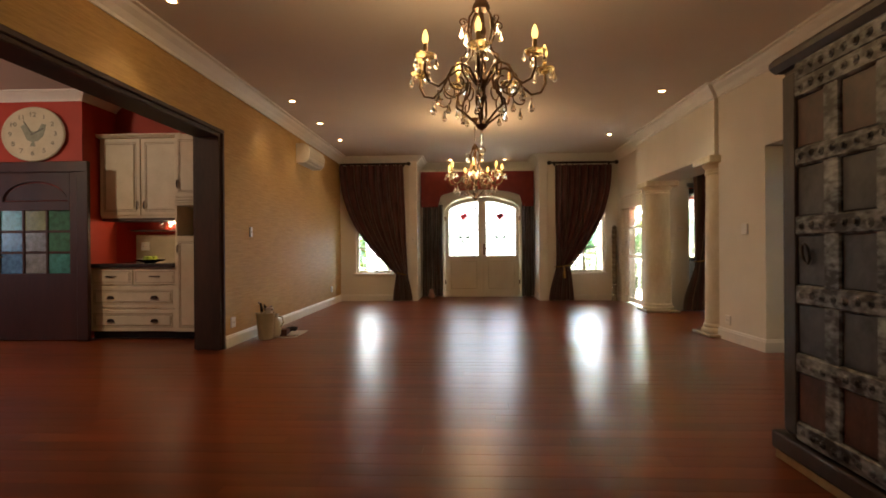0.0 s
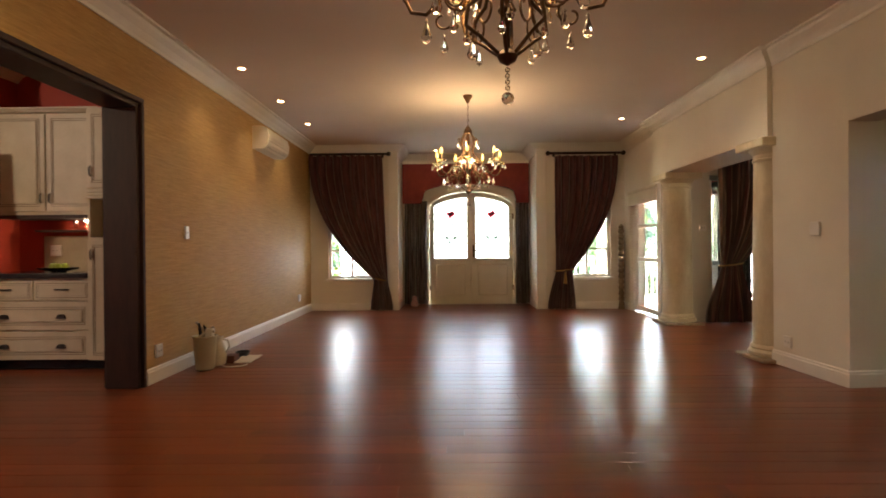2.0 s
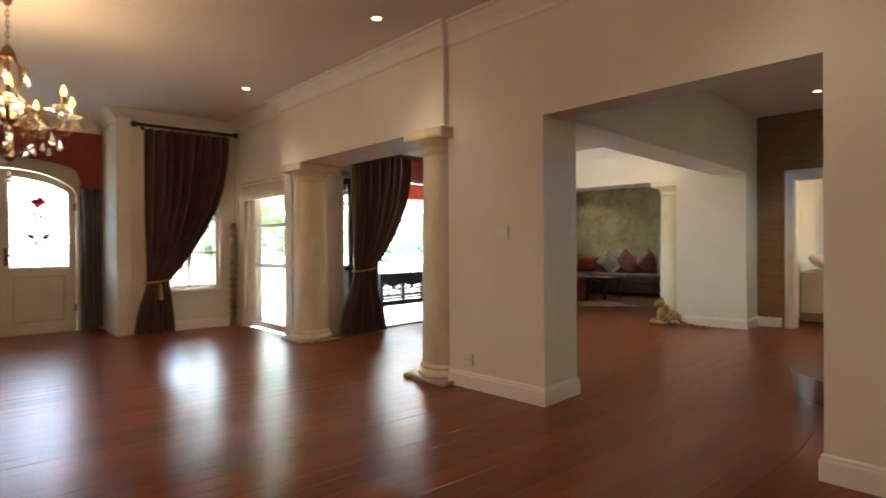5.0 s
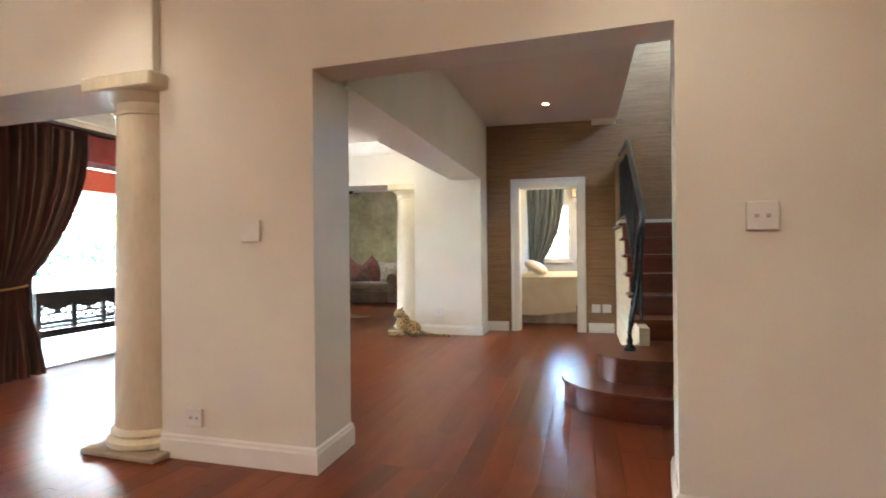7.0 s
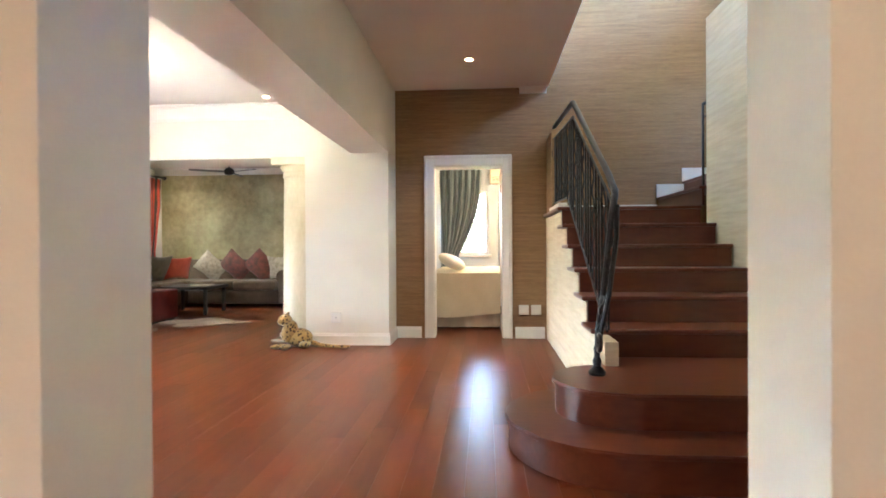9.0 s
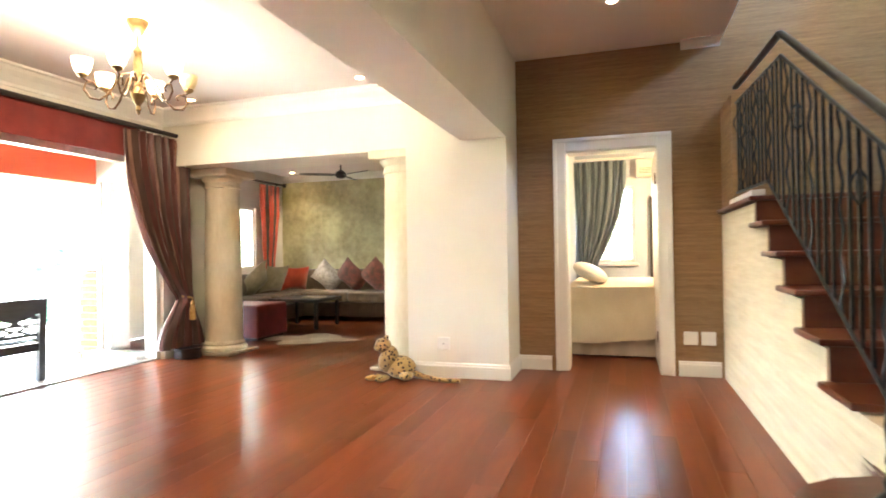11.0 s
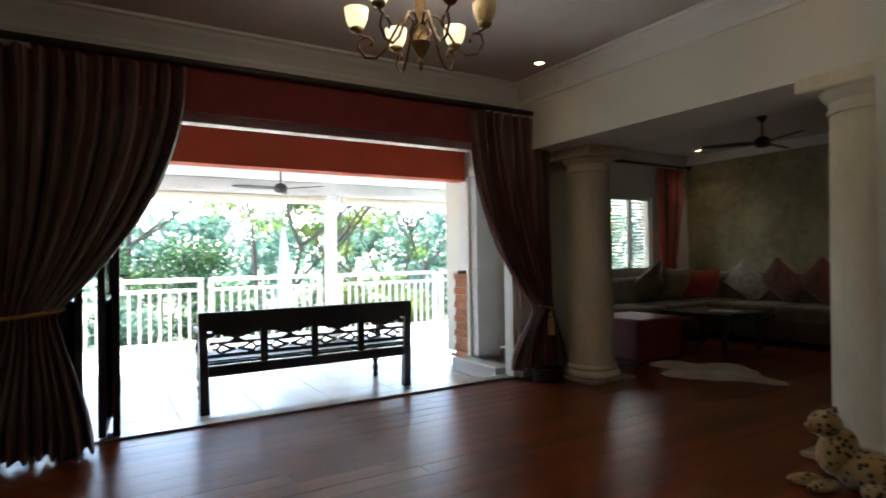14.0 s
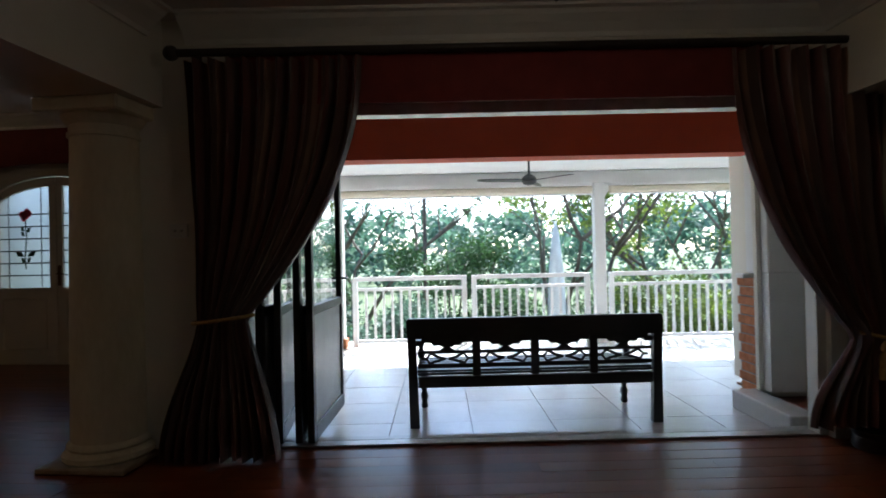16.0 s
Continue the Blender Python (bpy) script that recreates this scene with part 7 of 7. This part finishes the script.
cushion(14.02, 10.05, 0.47, 0.23, 18, 0, CREAMFUR, "cream patterned scatter cushion on the sofa")
cushion(14.02, 10.42, 0.47, 0.26, 20, 8, FLORAL, "floral red and brown scatter cushion on the sofa")
cushion(14.02, 10.92, 0.47, 0.26, 22, -6, FLORAL, "floral red and brown scatter cushion on the sofa")
cushion(14.05, 11.42, 0.47, 0.25, 20, 0, CREAMFUR, "faded cream patterned scatter cushion on the sofa")
cushion(13.80, 11.95, 0.47, 0.23, 25, 50, REDSILK, "orange-red silk scatter cushion on the sofa")
cushion(13.25, 12.0, 0.47, 0.25, 25, 80, KHAKI, "khaki scatter cushion on the sofa")
cushion(12.75, 12.0, 0.47, 0.26, 28, 95, KHAKI, "faded khaki scatter cushion on the sofa")

tb = empty("coffee_table", (12.60, 11.0, 0), "low dark wooden coffee table", "coffee table")
bm = BM()
box(bm, -0.38, 0.38, -0.42, 0.42, 0.40, 0.45, 0.008)
part("tabletop", bm, TEAK, tb)
for x in (-0.32, 0.32):
    for y in (-0.36, 0.36):
        bm = BM()
        box(bm, x - 0.025, x + 0.025, y - 0.025, y + 0.025, 0, 0.40, 0.005)
        part("leg", bm, TEAK, tb)
bk2 = empty("magazine", (12.6, 10.85, 0.45), "pale magazine lying on the coffee table", "magazine")
bm = BM()
box(bm, -0.11, 0.11, -0.15, 0.15, 0, 0.012, 0.002)
part("cover", bm, CREAMFUR, bk2)
ot = empty("ottoman", (11.45, 11.15, 0), "dark red leather cube ottoman", "ottoman")
OXBLOOD = surf("oxblood_leather", (0.12, 0.016, 0.018), (0.20, 0.030, 0.030), 7, 0.45, 0.2, fine=60)
bm = BM()
soft(bm, -0.34, 0.34, -0.34, 0.34, 0.03, 0.46, 0.03)
part("body", bm, OXBLOOD, ot)
bm = BM()
box(bm, -0.30, 0.30, -0.30, 0.30, 0, 0.03)
part("foot", bm, POLEWOOD, ot)
HIDE = surf("cream_cowhide", (0.30, 0.22, 0.15), (0.66, 0.60, 0.50), 3, 0.9, 0.4, fine=60, sheen=0.3)
rg = empty("cowhide_rug", (11.42, 10.25, 0), "cream cowhide rug on the boards", "rug")
bm = BM()
pts = []
for i in range(40):
    a = 2 * math.pi * i / 40
    r = 0.48 + 0.10 * math.cos(4 * a) + 0.05 * math.sin(7 * a)
    pts.append((r * 0.85 * math.cos(a), r * 1.15 * math.sin(a)))
prism(bm, pts, "z", 0.0, 0.008)
part("hide", bm, HIDE, rg)
curtain("curtain", 12.52, (13.62, 14.18), (13.72, 14.02), (13.60, 14.10), 2.40, 1.0, 0.05, 6, [REDSILK, REDSILK, SOFADARK], "orange-red silk curtain at the lounge window", 0.045, (1, 1.4), None, seed=41)
pole("curtain_pole", 12.4, 14.35, 12.50, 2.44, 0.02)
sw = tagged(empty("window_4", (13.20, 12.65, 0.87), "lounge window with white louvre shutters", "window"), "", "", "", "structure")
bm = BM()
for x0, x1, z0, z1 in ((-0.45, -0.40, 0, 1.10), (0.40, 0.45, 0, 1.10), (-0.03, 0.03, 0.05, 1.05), (-0.40, 0.40, 0, 0.05), (-0.40, 0.40, 1.05, 1.10)):
    box(bm, x0, x1, 0.02, 0.08, z0, z1, 0.004)
part("window_frame", bm, WHITE, sw)
bm = BM()
box(bm, -0.18, 0.18, -0.025, 0.025, -0.003, 0.003)
me_sl = mesh_of("slat", bm, WHITEOUT, False)
for s in (-0.215, 0.215):
    for i in range(20):
        again("slat", me_sl, sw, pose(s, 0.12, 0.08 + i * 0.0495, 28))
ceiling_fan((12.75, 10.45, 2.33), ZL, 3, 0.62, 5, "black three-blade lounge ceiling fan", BLACKIRON)

# ---- plush leopard ----
def spots_material():
    m = surf("spotted_plush", (0.30, 0.19, 0.06), (0.46, 0.32, 0.12), 8, 0.9, 0.3, fine=90, sheen=0.4)
    N, L = m.node_tree.nodes, m.node_tree.links
    b = N["Principled BSDF"]
    src = b.inputs["Base Color"].links[0].from_socket
    vo = N.new("ShaderNodeTexVoronoi")
    vo.inputs["Scale"].default_value = 26
    tc = N.new("ShaderNodeTexCoord")
    L.new(tc.outputs["Object"], vo.inputs["Vector"])
    rp = N.new("ShaderNodeValToRGB")
    rp.color_ramp.elements[0].position, rp.color_ramp.elements[1].position = 0.30, 0.42
    L.new(vo.outputs["Distance"], rp.inputs[0])
    mx = N.new("ShaderNodeMix")
    mx.data_type = "RGBA"
    L.new(rp.outputs[0], mx.inputs[0])
    mx.inputs[6].default_value = (0.035, 0.022, 0.012, 1)
    L.new(src, mx.inputs[7])
    L.new(mx.outputs[2], b.inputs["Base Color"])
    return m


bm = BM()
def blob(c, r, rot=(0, 0, 0)):
    bmesh.ops.create_uvsphere(bm, u_segments=18, v_segments=12, radius=1.0, matrix=pose(*c, *rot) @ Matrix.Diagonal((*r, 1)))
blob((0, 0, 0.13), (0.13, 0.19, 0.13))
blob((-0.05, 0.12, 0.22), (0.10, 0.11, 0.16), (20, 0, 0))
blob((-0.08, 0.17, 0.38), (0.085, 0.095, 0.085))
blob((-0.13, 0.21, 0.36), (0.05, 0.05, 0.04))
blob((-0.03, 0.14, 0.46), (0.022, 0.015, 0.028))
blob((-0.11, 0.13, 0.46), (0.022, 0.015, 0.028))
blob((-0.17, 0.25, 0.035), (0.11, 0.05, 0.035), (0, 0, -35))
blob((-0.20, 0.13, 0.035), (0.12, 0.05, 0.035), (0, 0, -15))
blob((-0.08, -0.10, 0.05), (0.13, 0.08, 0.05), (0, 0, 10))
tube(bm, [(0.02, -0.17, 0.06), (0.0, -0.30, 0.03), (-0.06, -0.45, 0.025), (-0.10, -0.60, 0.025), (-0.08, -0.72, 0.025)], [0.035, 0.028, 0.025, 0.024, 0.018], 10)
lp = part("plush_leopard", bm, spots_material(), None, "spotted plush leopard toy lying by the pillar", True)
tagged(lp, "", "toy")
lp.matrix_basis = FRAME @ Matrix.Translation((9.52, 8.20, 0)) @ Matrix.Scale(0.78, 4)


# ---- outdoors ----
GRASSM = surf("garden_lawn", (0.035, 0.06, 0.015), (0.085, 0.12, 0.035), 1.2, 0.95, 0.4, fine=20)
bm = BM()
bmesh.ops.create_grid(bm, x_segments=2, y_segments=2, size=900, matrix=Matrix.Translation((5, 5, -1.2)))
struct("ground", bm, GRASSM, "sloping green garden ground", "ground")
BARK = surf("grey_brown_bark", (0.055, 0.042, 0.032), (0.14, 0.11, 0.085), 9, 0.9, 0.6, stretch=(1, 1, 0.3), fine=40)


def leaf_mat(name, a, b):
    m = surf(name, a, b, 1.5, 0.55, 0.0, vary=0.35)
    bs = m.node_tree.nodes["Principled BSDF"]
    bs.inputs["Subsurface Weight"].default_value = 0.0
    N, L = m.node_tree.nodes, m.node_tree.links
    tr = N.new("ShaderNodeBsdfTranslucent")
    L.new(bs.inputs["Base Color"].links[0].from_socket, tr.inputs["Color"])
    mx = N.new("ShaderNodeMixShader")
    mx.inputs[0].default_value = 0.45
    L.new(bs.outputs[0], mx.inputs[1])
    L.new(tr.outputs[0], mx.inputs[2])
    L.new(mx.outputs[0], N["Material Output"].inputs["Surface"])
    return m


LEAF_BLUE = leaf_mat("blue_green_leaves", (0.035, 0.085, 0.055), (0.10, 0.17, 0.11))
LEAF_LIME = leaf_mat("sunlit_green_leaves", (0.05, 0.10, 0.018), (0.19, 0.24, 0.035))
LEAF_DARK = leaf_mat("dark_green_leaves", (0.02, 0.055, 0.018), (0.06, 0.12, 0.035))


def leaves(centres, mat, name, parent, per, size, rnd, label=""):
    """Many small leaves scattered round clump centres, one skin of separate quads."""
    vs, fs = [], []
    for c, r in centres:
        for _ in range(per):
            d = Vector((rnd.gauss(0, 1), rnd.gauss(0, 1), rnd.gauss(0, 1) * 0.7)).normalized() * r * rnd.random() ** 0.45
            p = Vector(c) + d
            s = size * rnd.uniform(0.6, 1.4)
            e = Euler((rnd.uniform(-1.2, 1.2), rnd.uniform(-1.2, 1.2), rnd.uniform(0, 6.28))).to_matrix()
            k = len(vs)
            vs += [p + e @ Vector(q) for q in ((-s, 0, 0), (0, -s * 0.45, 0.0), (s, 0, 0), (0, s * 0.45, 0.0))]
            fs.append((k, k + 1, k + 2, k + 3))
    me = bpy.data.meshes.new(name)
    me.from_pydata([tuple(v) for v in vs], [], fs)
    me.materials.append(mat)
    ob = new(name, me)
    if parent:
        ob.parent = parent
    else:
        ob.matrix_basis = FRAME
    return tagged(ob, label)


def tree(place, height, spread, mat, label, seed, per=70, size=0.10, stems=3, lean=0.0, low=0.35, clumps=1.0):
    rnd = random.Random(seed)
    t = empty("tree", place, label, "tree", "garden trees")
    bm = BM()
    tips = []

    def limb(p, d, ln, r, level):
        pts, rr = [p], [r]
        q, v = p.copy(), d.copy()
        for i in range(5):
            v = (v + Vector((rnd.uniform(-0.22, 0.22), rnd.uniform(-0.22, 0.22), rnd.uniform(-0.05, 0.16)))).normalized()
            q = q + v * ln / 5
            pts.append(q.copy())
            rr.append(r * (1 - 0.13 * (i + 1)))
        tube(bm, pts, rr, 7 if level < 2 else 5)
        if level >= 3 or r < 0.012:
            tips.append(q)
            return
        for k in range(rnd.choice((2, 3, 3))):
            a = rnd.uniform(0, 6.28)
            w = (v * 0.75 + Vector((math.cos(a), math.sin(a), rnd.uniform(-0.1, 0.5))) * 0.75).normalized()
            limb(pts[rnd.choice((3, 4, 5))], w, ln * rnd.uniform(0.6, 0.8), r * 0.55, level + 1)
        tips.append(q)

    for s in range(stems):
        a = 6.28 * s / stems + rnd.uniform(-0.4, 0.4)
        limb(Vector((0.12 * math.cos(a), 0.12 * math.sin(a), 0)), Vector((math.cos(a) * spread * 0.16 + lean, math.sin(a) * spread * 0.16, 1)).normalized(), height * 0.5, height * 0.013, 0)
    part("trunk", bm, BARK, t, "grey-brown trunk and limbs", True)
    cs = []
    for q in tips:
        for _ in range(max(1, int(clumps))):
            if q.z > height * low and rnd.random() < clumps:
                cs.append((q + Vector((rnd.uniform(-0.3, 0.3), rnd.uniform(-0.3, 0.3), rnd.uniform(-0.2, 0.3))) * height * 0.09, rnd.uniform(0.05, 0.10) * height))
    leaves(cs, mat, "crown", t, int(per * 2.4), size * 0.6, rnd)
    return t


GZ = -1.2
# The first tree is added to shade the north windows; it doubles as greenery.
tree((0.5, 19.5, GZ), 8.5, 4.5, LEAF_DARK, "large dark green tree added to shade the windows", 31, 150, 0.13, 4, low=0.3, clumps=1.5)
tree((5.0, 23.0, GZ), 6.2, 3.0, LEAF_DARK, "open-branched tree with dark green leaves", 3, 34, 0.085, 4, low=0.5)
tree((10.2, 21.0, GZ), 6.5, 3.2, LEAF_LIME, "bare-limbed tree with sparse sunlit leaves", 8, 14, 0.10, 3, 0.12, low=0.45)
tree((13.5, 22.5, GZ), 6.0, 3.6, LEAF_LIME, "leafy tree with sunlit yellow-green leaves", 12, 60, 0.10, 3, low=0.3)
tree((16.5, 26.0, GZ), 7.0, 4.0, LEAF_BLUE, "leafy blue-green garden tree", 15, 60, 0.11, 3, low=0.2)
tree((1.0, 26.0, GZ), 7.0, 4.0, LEAF_BLUE, "leafy blue-green garden tree", 19, 60, 0.11, 3, low=0.2)
tree((20.5, 22.0, GZ), 6.5, 4.0, LEAF_LIME, "leafy tree with sunlit yellow-green leaves", 23, 60, 0.11, 3, low=0.2)


def shrub(place, w, h, mat, label, seed, per=480, size=0.048):
    rnd = random.Random(seed)
    s = empty("shrub", place, label, "shrub", "garden shrubs")
    for k in range(7):
        a = rnd.uniform(0, 6.28)
        bm = BM()
        tube(bm, [(0, 0, 0), (math.cos(a) * w * 0.2, math.sin(a) * w * 0.2, h * 0.35), (math.cos(a) * w * 0.4, math.sin(a) * w * 0.4, h * 0.75)], [0.03, 0.02, 0.008], 5)
        part("stem", bm, BARK, s)
    cs = [((rnd.uniform(-0.4, 0.4) * w, rnd.uniform(-0.4, 0.4) * w, h * rnd.uniform(0.2, 0.85)), rnd.uniform(0.14, 0.24) * w) for _ in range(22)]
    leaves(cs, mat, "foliage", s, per, size, rnd)


shrub((7.6, 20.0, GZ), 2.6, 2.9, LEAF_DARK, "dense dark green garden shrub", 5)
shrub((4.4, 18.6, GZ), 2.6, 2.0, LEAF_DARK, "dense dark green garden shrub", 6)
shrub((11.8, 18.8, GZ), 2.8, 2.0, LEAF_LIME, "sunlit yellow-green garden shrub", 7)
shrub((14.8, 18.6, GZ), 3.0, 2.2, LEAF_BLUE, "leafy soft blue-green garden shrub", 8)
shrub((9.4, 18.2, GZ), 2.6, 1.8, LEAF_DARK, "dense dark green garden shrub", 9)
shrub((-0.4, 16.4, GZ), 2.4, 3.0, LEAF_LIME, "sunlit yellow-green garden shrub", 10)
shrub((6.2, 17.6, GZ), 2.4, 1.7, LEAF_BLUE, "leafy soft blue-green garden shrub", 13)
shrub((17.0, 7.0, GZ), 3.0, 3.6, LEAF_LIME, "sunlit yellow-green garden shrub", 11)
rnd = random.Random(77)
far = []
for i in range(420):
    a = radians(rnd.uniform(20, 165))
    r = rnd.uniform(34, 60)
    far.append(((8 + r * math.cos(a), 8 + r * math.sin(a), rnd.uniform(-1, 3.4) + (r - 34) * 0.06), rnd.uniform(1.2, 2.4)))
w = leaves(far, LEAF_BLUE, "far_woods", None, 110, 0.30, rnd, "hazy blue-green woods beyond the garden")
tagged(w, "", "woods", "", "stuff")
# washing-line mast and the lattice of a folded umbrella
um = empty("folded_umbrella", (9.35, 17.2, GZ), "folded grey garden umbrella on its pole", "umbrella")
bm = BM()
tube(bm, [(0, 0, 0), (0, 0, 2.9)], 0.025, 8)
part("pole", bm, WHITEOUT, um)
bm = BM()
lathe(bm, [(0.05, 1.2), (0.16, 1.3), (0.13, 2.0), (0.06, 2.7), (0.01, 2.9)], seg=10)
part("canopy", bm, PALEPANEL, um, "folded grey canopy", True)
mast = empty("garden_pole", (7.05, 20.4, GZ), "slim grey garden pole", "pole")
bm = BM()
tube(bm, [(0, 0, 0), (0, 0, 3.9)], 0.045, 8)
part("shaft", bm, BARK, mast)

FRAME = MAIN
# Unseen slabs added to keep direct sun out of the north windows.
bm = BM()
box(bm, -2.0, 0.66, 13.28, 15.7, 2.80, 2.92)
box(bm, 3.68, 5.25, 13.28, 15.7, 2.80, 2.92)
box(bm, 0.66, 3.68, 14.31, 15.7, 2.80, 2.92)
struct("roof_sun_block", bm, WHITEOUT, "white unseen roof slabs added to block the sun", "roof")
